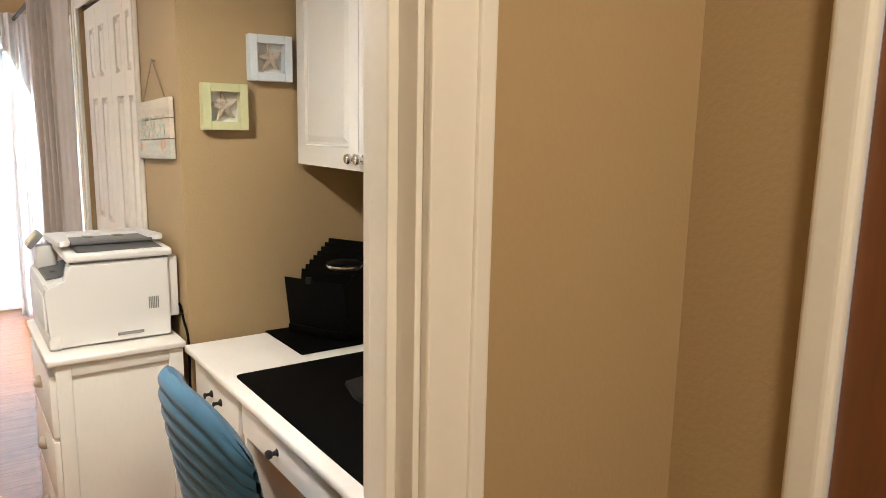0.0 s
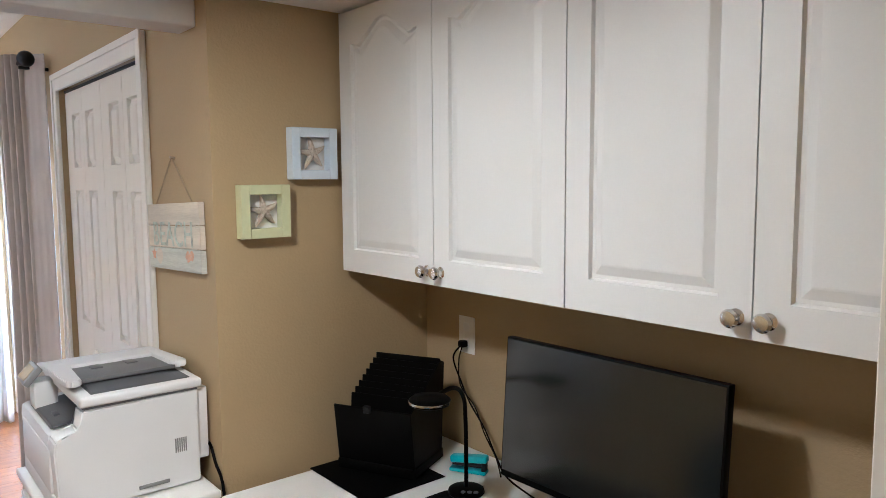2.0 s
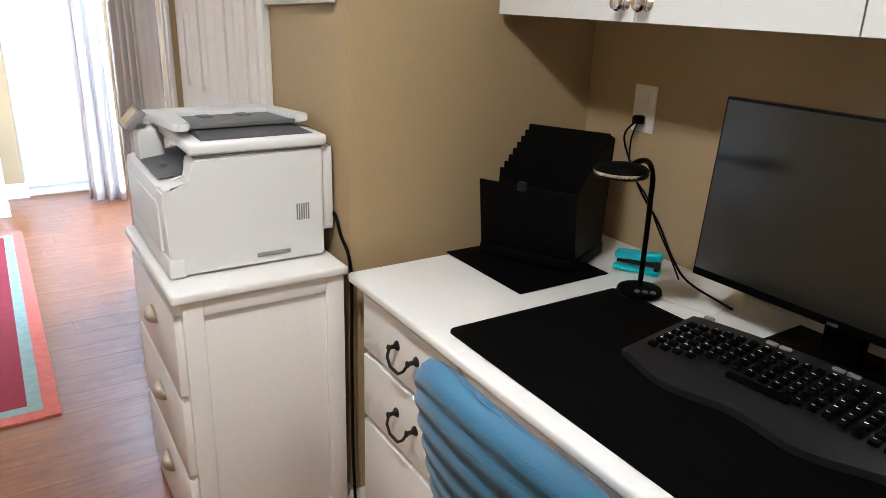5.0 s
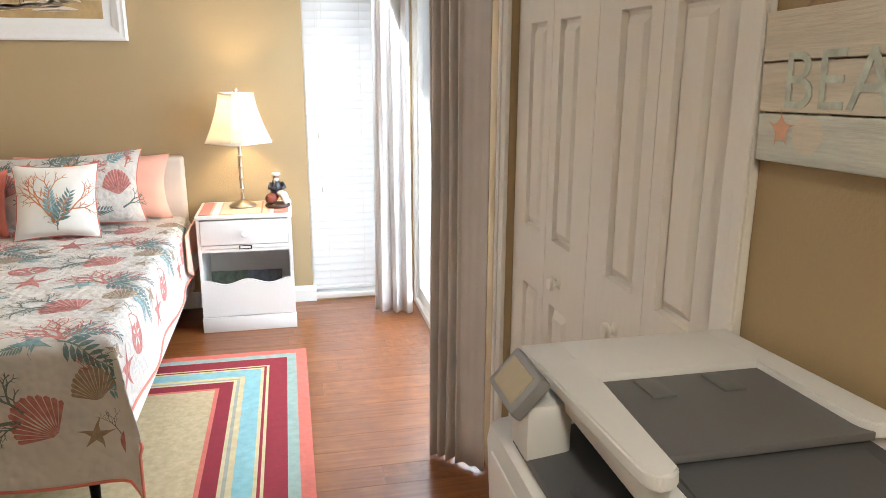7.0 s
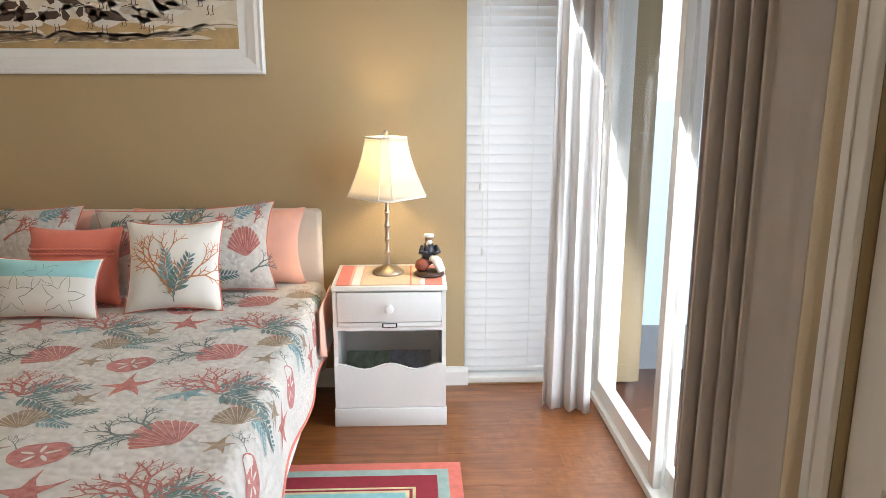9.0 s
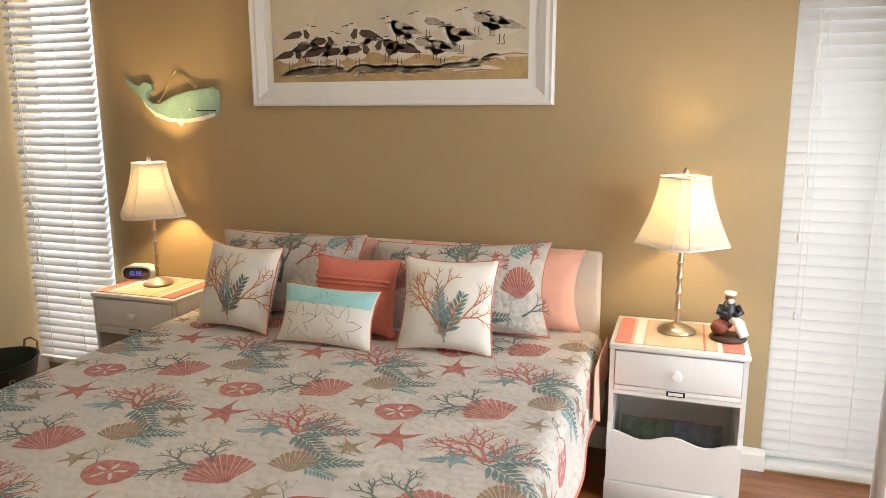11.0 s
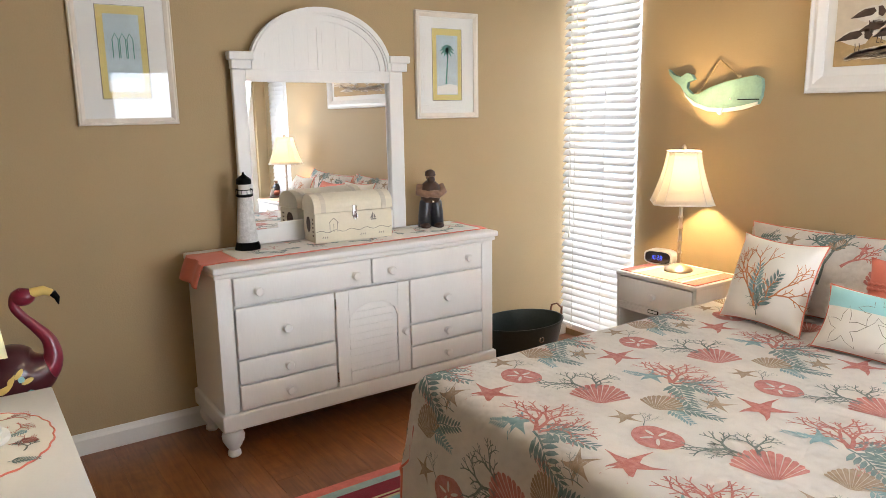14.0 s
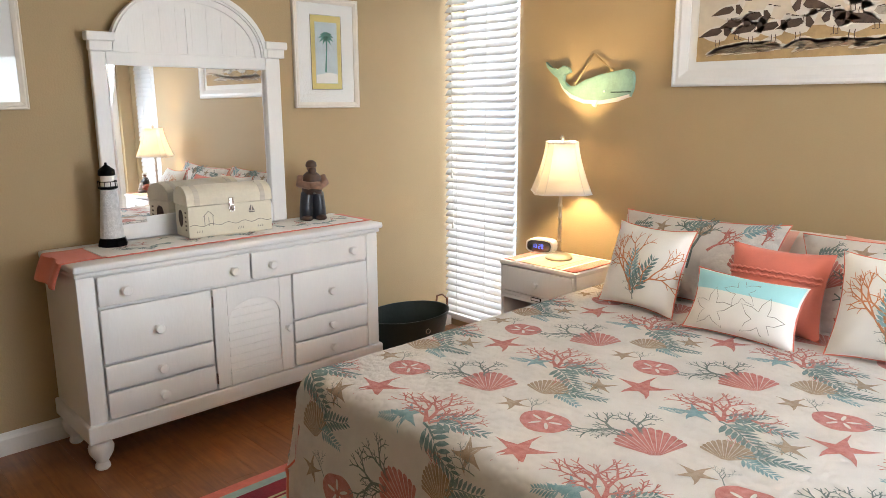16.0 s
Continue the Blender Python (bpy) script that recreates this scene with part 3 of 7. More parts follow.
curtain("heavy grey-beige grommet curtain pulled aside by the closet", M_CURTG, 0.55, 0.715, 6.51, 6.33, 7, z1=2.19, amp=0.022, flat=0.5)
curtain("white curtain gathered at the sliding door's far side", M_CURTW, 0.55, 0.738, 8.15, 8.08, 3, z1=2.19, amp=0.024, flare=0.12)
r = thing("curtain_rod", "dark metal curtain rod with ball finials over the sliding door", "rod")
part("rod", tube(bm_new(), [(0.63, 6.31, 2.15), (0.63, 8.36, 2.15)], 0.012, 12), M_IRON, r)
for y, s_ in ((6.31, -1), (8.36, 1)):
    bm = lathe(bm_new(), [(0.012, 0), (0.022, 0.008), (0.034, 0.03), (0.036, 0.045), (0.03, 0.066), (0.012, 0.08), (0.002, 0.083)], 20)
    bmesh.ops.transform(bm, matrix=Matrix.Translation((0.63, y, 2.15)) @ Matrix.Rotation(radians(-90 * s_), 4, "X"), verts=bm.verts)
    part("finial", bm, M_IRON, r)
    part("bracket", box(bm_new(), 0.62, XE, y - 0.02 * s_ - 0.008 + 0.06 * -s_, y - 0.02 * s_ + 0.008 + 0.06 * -s_, 2.12, 2.135, 0.002), M_IRON, r)

# ---- closet with bifold doors ----
C0, C1 = 5.05, 6.205
bm = bm_new()
for a, b in ((C0 - 0.066, C0), (C1, C1 + 0.066)):
    box(bm, XE - 0.016, XE, a, b, 0, 2.08, 0.004)
box(bm, XE - 0.016, XE, C0, C1, 2.01, 2.08, 0.004)
box(bm, XE - 0.022, XE - 0.016, C1 + 0.04, C1 + 0.066, 0, 2.085, 0.002)
box(bm, XE - 0.022, XE - 0.016, C0 - 0.066, C0 - 0.04, 0, 2.085, 0.002)
box(bm, XE - 0.022, XE - 0.016, C0 - 0.04, C1 + 0.04, 2.06, 2.085, 0.002)
structure("closet_trim", bm, M_TRIM, "white closet door casing", "trim")
cd = thing("closet_door", "pair of white panelled bifold closet doors, closed", "door")
LEAF = (C1 - C0 - 0.006) / 4
for k in range(4):
    # a six-panel door sawn down its middle: wide outer stile, narrow inner one
    y0, y1 = C0 + 0.003 + k * LEAF, C0 + 0.003 + (k + 1) * LEAF - 0.003
    wide_low = k in (0, 2)
    pa, pb = (y0 + 0.108, y1 - 0.048) if wide_low else (y0 + 0.048, y1 - 0.108)
    bm = bm_new()
    x = XE + 0.022
    box(bm, x + 0.0145, x + 0.03, y0, y1, 0.02, 2.0)
    cuts = (0.02, 0.905, 1.62, 2.0)
    for q, (a, b) in enumerate(((0.15, 0.815), (0.995, 1.572), (1.67, 1.9))):
        panel_cell(bm, (y0, y1, cuts[q], cuts[q + 1]), (pa, pb, a, b), lambda u, w, d, x=x: (x - d, u, w), 0.014)
    leaf = part("leaf", bm, M_CREAM, cd, smooth=False)
    if k in (1, 2):
        knob(leaf, (x, (pa + pb) / 2, 0.892), (-1, 0, 0), M_TRIM, 0.019)
part("track", box(bm_new(), XE + 0.02, XE + 0.05, C0, C1, 2.003, 2.012), M_IRON, cd)

# ---- bright sky and sea seen through the openings ----
def sky_sheet(name, m, w, h):
    mt, nt, ln, b = nodes_of(name)
    tc, sep = nt.new("ShaderNodeTexCoord"), nt.new("ShaderNodeSeparateXYZ")
    ln.new(tc.outputs["Generated"], sep.inputs[0])
    r = ramp(nt, [(0.0, (0.42, 0.55, 0.66)), (0.33, (0.50, 0.64, 0.76)), (0.345, (0.80, 0.88, 0.97)), (1.0, (0.62, 0.80, 1.0))])
    ln.new(sep.outputs[1], r.inputs[0])
    ln.new(r.outputs[0], b.inputs["Emission Color"])
    b.inputs["Emission Strength"].default_value = 2.3
    b.inputs["Base Color"].default_value = (0, 0, 0, 1)
    bm = bm_new()
    sheet(bm, 2, 2, lambda u, v: ((u - 0.5) * w, (v - 0.345) * h, 0))
    ob = structure(name, bm, mt, "plain bright sky over the sea", "backdrop")
    ob.matrix_basis = m


sky_sheet("backdrop_east", pose(30, 6.5, 1.4, 90, 0, -90), 90, 40)
sky_sheet("backdrop_north", pose(-2, 36, 1.4, 90, 0, 0), 90, 40)

# ---- bed ----
QH = 8.30
BX0, BX1, BY0, BY1, BZ = -2.445, -0.50, 6.38, 8.37, 0.60
bed = thing("bed", "wide bed with a beige upholstered headboard", "bed")
bm = bm_new()
box(bm, -2.435, -0.520, 8.355, 8.435, 0.12, 0.938, 0.022, 4)
part("headboard", bm, M_HEAD, bed, "beige upholstered headboard")
part("mattress", box(bm_new(), BX0 + 0.03, BX1 - 0.03, BY0 + 0.05, 8.35, 0.32, BZ - 0.016, 0.05, 4), M_PEACH, bed)
part("base", box(bm_new(), BX0 + 0.02, BX1 - 0.02, BY0 + 0.04, 8.35, 0.17, 0.32, 0.02, 3), M_BEDSIDE, bed, "pale fabric bed base")
for x in (BX0 + 0.12, BX1 - 0.13):
    for y in (6.43, 7.42, 8.3):
        part("leg", lathe(bm_new(), [(0.016, 0), (0.022, 0.17)], 12, (x, y)), M_BLACK, bed)


def bed_height(x, y):
    """Soft unevenness of the quilt's top."""
    return 0.004 * noise.noise((x * 3, y * 3, 1.0)) + 0.0025 * noise.noise((x * 11, y * 11, 4.0))


RC = 0.055


def quilt(u, v, lift=0.0):
    """Place of the quilt's cloth coordinates: u across the bed, v from head (0) to foot, in metres of cloth."""
    w, ln_ = BX1 - BX0, QH - BY0
    arc = RC * math.pi / 2

    def fold(s, edge):
        """Cloth length past the start of the rounded edge -> (outward, down, tilt)."""
        if s <= 0:
            return s, 0.0, 0.0
        if s < arc:
            a = s / RC
            return RC * math.sin(a), RC * (1 - math.cos(a)), a
        return RC + 0.06 * (s - arc), RC + (s - arc) * 0.99, math.pi / 2 - 0.1
    cx = (BX0 + BX1) / 2
    du = u - cx
    side = 1 if du >= 0 else -1
    ox, dzx, ax = fold(abs(du) - (w / 2 - RC), 0)
    x = cx + side * (w / 2 - RC + ox)
    oy, dzy, ay = fold(v - (ln_ - RC), 0)
    y = QH - (ln_ - RC + oy)
    z = BZ - max(dzx, dzy) - 0.25 * min(dzx, dzy)
    hang = max(dzx, dzy)
    if hang > RC:
        wv = 0.012 * min(1, (hang - RC) / 0.2)
        if dzx > dzy:
            x += side * wv * math.sin(v * 9 + side)
        else:
            y -= wv * math.sin(u * 8 + 1.0)
        if min(dzx, dzy) > 0:
            x += side * 0.1 * min(dzx, dzy)
            y -= 0.1 * min(dzx, dzy)
    n = Vector((side * math.sin(ax), -math.sin(ay), max(0.05, math.cos(max(ax, ay))))).normalized()
    p = Vector((x, y, z + bed_height(x, y)))
    p.z = max(p.z, 0.05)
    return p + n * lift


UD, VD = 0.27, 0.46
U0, U1, V0, V1 = BX0 - UD, BX1 + UD, 0.0, QH - BY0 + VD
bs = thing("bedspread", "quilted ivory bedspread printed with coral, shells and starfish", "bedspread")
bm = bm_new()
sheet(bm, 190, 180, lambda a, b: quilt(U0 + (U1 - U0) * a, V0 + (V1 - V0) * b))
part("quilt", bm, M_QUILT, bs, solid=0.008)
bm = bm_new()
edge = [quilt(U0, V0 + (V1 - V0) * k / 60, 0.004) for k in range(61)] + [quilt(U0 + (U1 - U0) * k / 60, V1, 0.004) for k in range(1, 61)] + \
       [quilt(U1, V1 - (V1 - V0) * k / 60, 0.004) for k in range(1, 61)]
tube(bm, edge, 0.006, 6)
part("piping", bm, M_CORAL, bs, "coral piped hem")
# peach sheet peeping out at the head
bm = bm_new()
sheet(bm, 30, 10, lambda a, b: (BX1 + 0.012 + 0.018 * math.sin(a * 9) * b + 0.01, 7.9 + 0.42 * a, BZ - 0.02 - b * (0.20 + 0.05 * math.sin(a * 5))))
part("sheet_edge", bm, M_PEACH, bed, "peach sheet hanging at the side", solid=0.004)

# -- printed motifs, as flat shapes in cloth coordinates --


def poly_fan(bm, pts, place, centre=None):
    c = centre or (sum(p[0] for p in pts) / len(pts), sum(p[1] for p in pts) / len(pts))
    cv = bm.verts.new(place(*c))
    mid = [bm.verts.new(place(c[0] + 0.5 * (p[0] - c[0]), c[1] + 0.5 * (p[1] - c[1]))) for p in pts]
    vs = [bm.verts.new(place(*p)) for p in pts]
    for i in range(len(vs)):
        k = (i + 1) % len(vs)
        bm.faces.new((cv, mid[i], mid[k]))
        bm.faces.new((mid[i], vs[i], vs[k], mid[k]))


def strip(bm, pts, widths, place):
    prev = None
    for i, p in enumerate(pts):
        a, b = pts[max(i - 1, 0)], pts[min(i + 1, len(pts) - 1)]
        d = Vector((b[0] - a[0], b[1] - a[1]))
        d = d.normalized() if d.length else Vector((1, 0))
        w = widths[i]
        row = (bm.verts.new(place(p[0] - d.y * w, p[1] + d.x * w)), bm.verts.new(place(p[0] + d.y * w, p[1] - d.x * w)))
        if prev:
            bm.faces.new((prev[0], prev[1], row[1], row[0]))
        prev = row


def turn(p, c, a, s=1.0):
    return (c[0] + s * (p[0] * math.cos(a) - p[1] * math.sin(a)), c[1] + s * (p[0] * math.sin(a) + p[1] * math.cos(a)))


def star(bm, c, r, a, place, inner=0.36, arms=5):
    pts = []
    for k in range(arms * 4):
        ph = k / (arms * 4) * 2 * math.pi
        q = (k % 4)
        rr = {0: 1.0 + 0.14 * math.sin(k * 1.9 + a), 1: 0.60, 2: inner, 3: 0.60}[q]
        sh = {0: 0.14 * math.sin(k + a * 3), 1: -0.2, 2: 0, 3: 0.2}[q]
        pts.append((c[0] + r * rr * math.cos(ph + a + sh), c[1] + r * rr * math.sin(ph + a + sh)))
    poly_fan(bm, pts, place, c)


def shell(bm, c, r, a, place, ribs=13):
    """A scallop: fan of ribs with thin gaps."""
    for k in range(ribs):
        p0, p1 = -1.35 + 2.7 * k / ribs + 0.012, -1.35 + 2.7 * (k + 1) / ribs - 0.02
        rad = r * (1.0 + 0.06 * math.cos((p0 + p1)))
        seg = [turn((0.12 * r * math.sin(p0), -0.55 * r), c, a), turn((rad * math.sin(p0), -0.55 * r + 1.45 * rad * (0.5 + 0.5 * math.cos(p0 * 1.35))), c, a),
               turn((rad * 1.05 * math.sin((p0 + p1) / 2), -0.55 * r + 1.52 * rad * (0.5 + 0.5 * math.cos((p0 + p1) * 0.675))), c, a),
               turn((rad * math.sin(p1), -0.55 * r + 1.45 * rad * (0.5 + 0.5 * math.cos(p1 * 1.35))), c, a), turn((0.12 * r * math.sin(p1), -0.55 * r), c, a)]
        poly_fan(bm, seg, place)


def oval(bm, c, rx, ry, a, place, n=26, ragged=0.05):
    pts = [turn(((1 + ragged * math.sin(k * 7)) * rx * math.cos(2 * math.pi * k / n), (1 + ragged * math.sin(k * 5 + 1)) * ry * math.sin(2 * math.pi * k / n)), c, a) for k in range(n)]
    poly_fan(bm, pts, place)


def branch(bm, c, size, a, place, rnd, depth=4, width=0.042, spread=0.62):
    """Branching coral as tapering strips."""
    def grow(p, ang, ln_, w, d):
        bend = rnd.uniform(-0.35, 0.35)
        pts = [p]
        for k in range(1, 5):
            q = pts[-1]
            an = ang + bend * k / 4
            pts.append((q[0] + ln_ / 4 * math.cos(an), q[1] + ln_ / 4 * math.sin(an)))
        strip(bm, pts, [w * (1 - 0.09 * k) for k in range(5)], place)
        if d:
            end, fa = pts[-1], ang + bend
            for s in (-1, 1):
                grow(end, fa + s * rnd.uniform(0.25, spread), ln_ * rnd.uniform(0.62, 0.85), w * 0.72, d - 1)
            if rnd.random() < 0.6:
                grow(pts[2], ang + rnd.choice((-1, 1)) * 0.8, ln_ * 0.55, w * 0.65, max(0, d - 2))
        else:
            e = pts[-1]
            poly_fan(bm, [(e[0] + w * 1.1 * math.cos(2 * math.pi * k / 6), e[1] + w * 1.1 * math.sin(2 * math.pi * k / 6)) for k in range(6)], place)
    grow(c, a, size * 0.36, size * width, depth)


def frond(bm, c, size, a, place, pairs=8):
    """A leaf spray: a stem with paired slim leaves."""
    stem = [turn((size * k / 6, size * 0.05 * math.sin(k)), c, a) for k in range(7)]
    strip(bm, stem, [size * 0.016 * (1.1 - k / 7) for k in range(7)], place)
    for k in range(pairs):
        f = 0.12 + 0.85 * k / pairs
        for s in (-1, 1):
            ln_ = size * (0.30 - 0.16 * f) * 1.15
            an = s * (0.95 - 0.35 * f)
            b = (size * f, size * 0.03 * math.sin(6 * f))
            leaf = [(0, 0), (0.3, 0.14), (0.65, 0.145), (1.0, 0.0), (0.65, -0.115), (0.3, -0.11)]
            pts = [turn(turn((ln_ * q[0], ln_ * q[1]), b, an), c, a) for q in leaf]
            poly_fan(bm, pts, place)


def print_on(parent, place, jobs, suffix=""):
    """Lay printed motifs on a cloth: jobs are (kind, colour key, centre, size, angle, seed)."""
    mats = {"r": (M_PR, "printed_coral"), "p": (M_PP, "printed_shell"), "t": (M_PT, "printed_leaf"), "g": (M_PG, "printed_branch"),
            "n": (M_PN, "printed_tan_shell"), "b": (M_PB, "printed_aqua_leaf"), "o": (M_PO, "printed_orange_coral"), "k": (M_PK, "printed_line"), "w": (M_QUILT, "printed_petal")}
    bms = {}
    for kind, col, c, size, a, seed in jobs:
        bm = bms.setdefault(col, bm_new())
        rnd = random.Random(seed)
        if kind == "star":
            star(bm, c, size, a, place, 0.30)
        elif kind == "shell":
            shell(bm, c, size, a, place)
        elif kind == "oval":
            oval(bm, c, size, size * 0.85, a, place)
            pale = bms.setdefault("w", bm_new())
            for q in range(5):
                an = a + q * 2 * math.pi / 5 + 0.3
                oval(pale, (c[0] + 0.42 * size * math.cos(an), c[1] + 0.36 * size * math.sin(an)), size * 0.26, size * 0.075, an, lambda x, y: place(x, y) + Vector((0, 0, 0.0012)) if isinstance(place(x, y), Vector) else place(x, y), 10, 0)
        elif kind == "branch":
            branch(bm, c, size, a, place, rnd)
        elif kind == "twig":
            branch(bm, c, size, a, place, rnd, 4, 0.022)
        elif kind == "frond":
            frond(bm, c, size, a, place)
        elif kind == "ringstar":
            pts = []
            for k in range(21):
                ph = k / 20 * 2 * math.pi
                rr = size * (1.0 if k % 4 == 0 else 0.62 if k % 2 else 0.34)
                pts.append((c[0] + rr * math.cos(ph + a), c[1] + rr * math.sin(ph + a)))
            strip(bm, pts, [size * 0.013] * 21, place)
    for col, bm in bms.items():
        o = part(mats[col][1], bm, mats[col][0], parent, smooth=True)
        o["kind"] = "stuff"


M_PO = cloth("print_orange", (0.55, 0.22, 0.10), vary=0.2)
M_PK = cloth("print_pencil_grey", (0.22, 0.20, 0.17), vary=0.1)
# one repeat of the print: 0.588 across, 0.602 along
REPEAT = [("shell", "p", (0.0, -0.01), 0.122, 0.75, 1), ("branch", "g", (-0.06, 0.0), 0.22, 3.0, 2), ("branch", "g", (-0.05, 0.03), 0.17, 2.4, 12), ("branch", "g", (-0.07, -0.01), 0.12, 3.7, 14),
          ("oval", "p", (0.302, -0.099), 0.092, 0.1, 3), ("star", "r", (-0.228, -0.28), 0.118, 0.5, 4),
          ("branch", "r", (0.065, -0.34), 0.22, 2.35, 5), ("branch", "r", (0.065, -0.335), 0.22, 1.75, 15), ("branch", "r", (0.075, -0.34), 0.20, 1.15, 25),
          ("frond", "t", (0.075, -0.335), 0.26, 0.35, 6), ("frond", "t", (0.06, -0.345), 0.28, -0.5, 16), ("frond", "t", (0.07, -0.325), 0.19, 1.0, 26),
          ("shell", "n", (0.162, 0.091), 0.088, 0.3, 7), ("frond", "t", (0.195, 0.105), 0.22, 0.35, 8), ("frond", "b", (0.19, 0.085), 0.17, -0.2, 18), ("branch", "r", (0.15, 0.13), 0.075, 1.7, 17),
          ("star", "n", (0.156, -0.069), 0.072, 0.2, 9), ("star", "b", (-0.016, -0.341), 0.085, 0.9, 10), ("frond", "b", (-0.03, -0.35), 0.12, 3.5, 20),
          ("twig", "g", (0.23, -0.07), 0.10, 2.2, 11), ("twig", "g", (0.30, 0.19), 0.12, 2.9, 19), ("star", "n", (0.26, -0.37), 0.075, 0.9, 23), ("twig", "g", (0.19, -0.39), 0.10, -1.2, 24)]
jobs = []
for i in range(-2, 5):
    for j in range(-3, 3):
        for n_, (kind, col, (mx_, my_), size, a, seed) in enumerate(REPEAT):
            x, y = -1.912 + 0.588 * i + mx_, 6.760 + 0.602 * j + my_
            u, v = x, QH - y
            if U0 + 0.02 < u < U1 - 0.02 and V0 + 0.02 < v < V1 - 0.02:
                jobs.append((kind, col, (u, y), size * (0.84 if kind != "frond" else 0.72), a, seed))
print_on(bs, lambda u, y: quilt(min(max(u, U0 + 0.01), U1 - 0.01), min(max(QH - y, V0), V1 - 0.01), 0.0052), jobs)

# ---- pillows ----


def cushion(name, label, w, h, t, m, material, piping=None, pinch=0.17, group="pillows on the bed", sag=0.0):
    """A stuffed pillow lying in its own xz plane, front towards -y."""
    c = thing(name, label, "pillow", m, group)

    def front(u, v, side, lift=0.0):
        a, b = u * 2 - 1, v * 2 - 1
        bow = (1 - abs(a) ** 2.6) * (1 - abs(b) ** 2.6)
        x = a * w / 2 * (1 - pinch * (1 - b * b) * abs(a) ** 3 * 0.6)
        z = b * h / 2 * (1 - pinch * (1 - a * a) * abs(b) ** 3 * 0.6) + h / 2 - sag * (1 - b) * 0.5 * (1 - a * a)
        y = side * (t / 2 * max(bow, 0) ** 0.55 + lift) + 0.004 * noise.noise((u * 6, v * 6, w * 9 + side))
        return (x, y, z)
    bm = bm_new()
    sheet(bm, 22, 22, lambda u, v: front(u, v, -1))
    sheet(bm, 22, 22, lambda u, v: front(u, v, 1))
    bmesh.ops.remove_doubles(bm, verts=bm.verts, dist=0.006)
    part("case", bm, material, c)
    if piping:
        ring = [front(k / 20, 0, -1) for k in range(20)] + [front(1, k / 20, -1) for k in range(20)] + \
               [front(1 - k / 20, 1, -1) for k in range(20)] + [front(0, 1 - k / 20, -1) for k in range(21)]
        part("piping", tube(bm_new(), ring, 0.0032, 6), piping, c)
    return c, (lambda x, z, lift=0.0022: front(x / w + 0.5, z / h, -1, lift))


def lean(x, y, z, back, rz=0.0, roll=0.0):
    return pose(x, y, z, -back, roll, rz)


# peach sleeping pillows behind
cushion("pillow", "peach pillow standing against the headboard", 0.80, 0.365, 0.14, lean(-0.98, 8.26, 0.60, 10), M_PEACH)
cushion("pillow", "peach pillow standing against the headboard", 0.80, 0.355, 0.14, lean(-1.96, 8.27, 0.60, 10), M_PEACH)
for x, rz, tip in ((-1.09, 2, -2.5), (-1.955, -2, -1.0)):
    c, at = cushion("pillow_sham", "ivory quilted pillow sham with a shell and coral print", 0.80, 0.405, 0.17, lean(x, 8.10, 0.60, 20, rz, tip), M_QUILT, M_CORAL)
    print_on(c, at, [("shell", "p", (0.285, 0.20), 0.085, 0.1, 21), ("branch", "r", (0.33, 0.30), 0.10, 1.2, 22), ("frond", "b", (0.22, 0.33), 0.16, 0.5, 23),
                     ("branch", "g", (0.02, 0.15), 0.26, 1.4, 24), ("branch", "g", (-0.12, 0.08), 0.22, 1.9, 25), ("frond", "t", (-0.05, 0.32), 0.17, 0.6, 26),
                     ("shell", "p", (-0.28, 0.22), 0.08, -0.3, 27), ("frond", "t", (-0.34, 0.30), 0.14, 0.3, 28), ("star", "r", (0.17, 0.33), 0.035, 0.5, 29),
                     ("branch", "r", (-0.22, 0.06), 0.14, 0.4, 30), ("branch", "r", (0.10, 0.24), 0.15, 0.9, 31), ("frond", "t", (0.10, 0.05), 0.15, 0.2, 32),
                     ("star", "n", (-0.15, 0.33), 0.05, 0.2, 33), ("shell", "n", (0.06, 0.33), 0.045, 0.3, 34), ("branch", "g", (0.30, 0.08), 0.13, 0.5, 35),
                     ("frond", "b", (-0.36, 0.12), 0.14, 0.9, 36), ("star", "r", (0.34, 0.35), 0.03, 0.9, 37), ("branch", "g", (-0.30, 0.33), 0.08, 0.3, 38)])
for x, rz, sd in ((-2.045, -6, 41), (-1.062, 4, 41)):
    c, at = cushion("throw_pillow", "square ivory pillow embroidered with orange coral and a green frond", 0.395, 0.385, 0.15, lean(x, 7.83, 0.605, 22, rz), M_CUSH, M_CORAL)
    print_on(c, at, [("twig", "o", (0.0, 0.09), 0.24, 2.3, sd), ("twig", "o", (0.0, 0.07), 0.27, 1.75, sd + 1), ("twig", "o", (0.02, 0.08), 0.24, 0.95, sd + 2),
                     ("frond", "t", (0.015, 0.06), 0.19, 1.25, sd + 3), ("frond", "b", (0.0, 0.11), 0.15, 1.75, sd + 4), ("twig", "g", (0.01, 0.03), 0.12, 1.4, sd + 5)])
c, at = cushion("throw_pillow", "coral red gathered square pillow", 0.40, 0.34, 0.16, lean(-1.51, 7.93, 0.605, 16, -1), M_CORAL)
bm = bm_new()
for k, zz in enumerate((0.215, 0.235)):
    strip(bm, [(-0.19 + 0.38 * i / 40, zz + 0.004 * math.sin(i * 2.1 + k)) for i in range(41)], [0.0045] * 41, lambda x, z: at(x, z, 0.006))
part("ruched_seam", bm, M_CORAL, c, solid=0.006)
c, at = cushion("throw_pillow", "small oblong pillow, aqua above ivory with starfish outlines", 0.43, 0.25, 0.13, lean(-1.555, 7.755, 0.605, 24, 2, 2), M_CUSH, M_CORAL)
bm = bm_new()
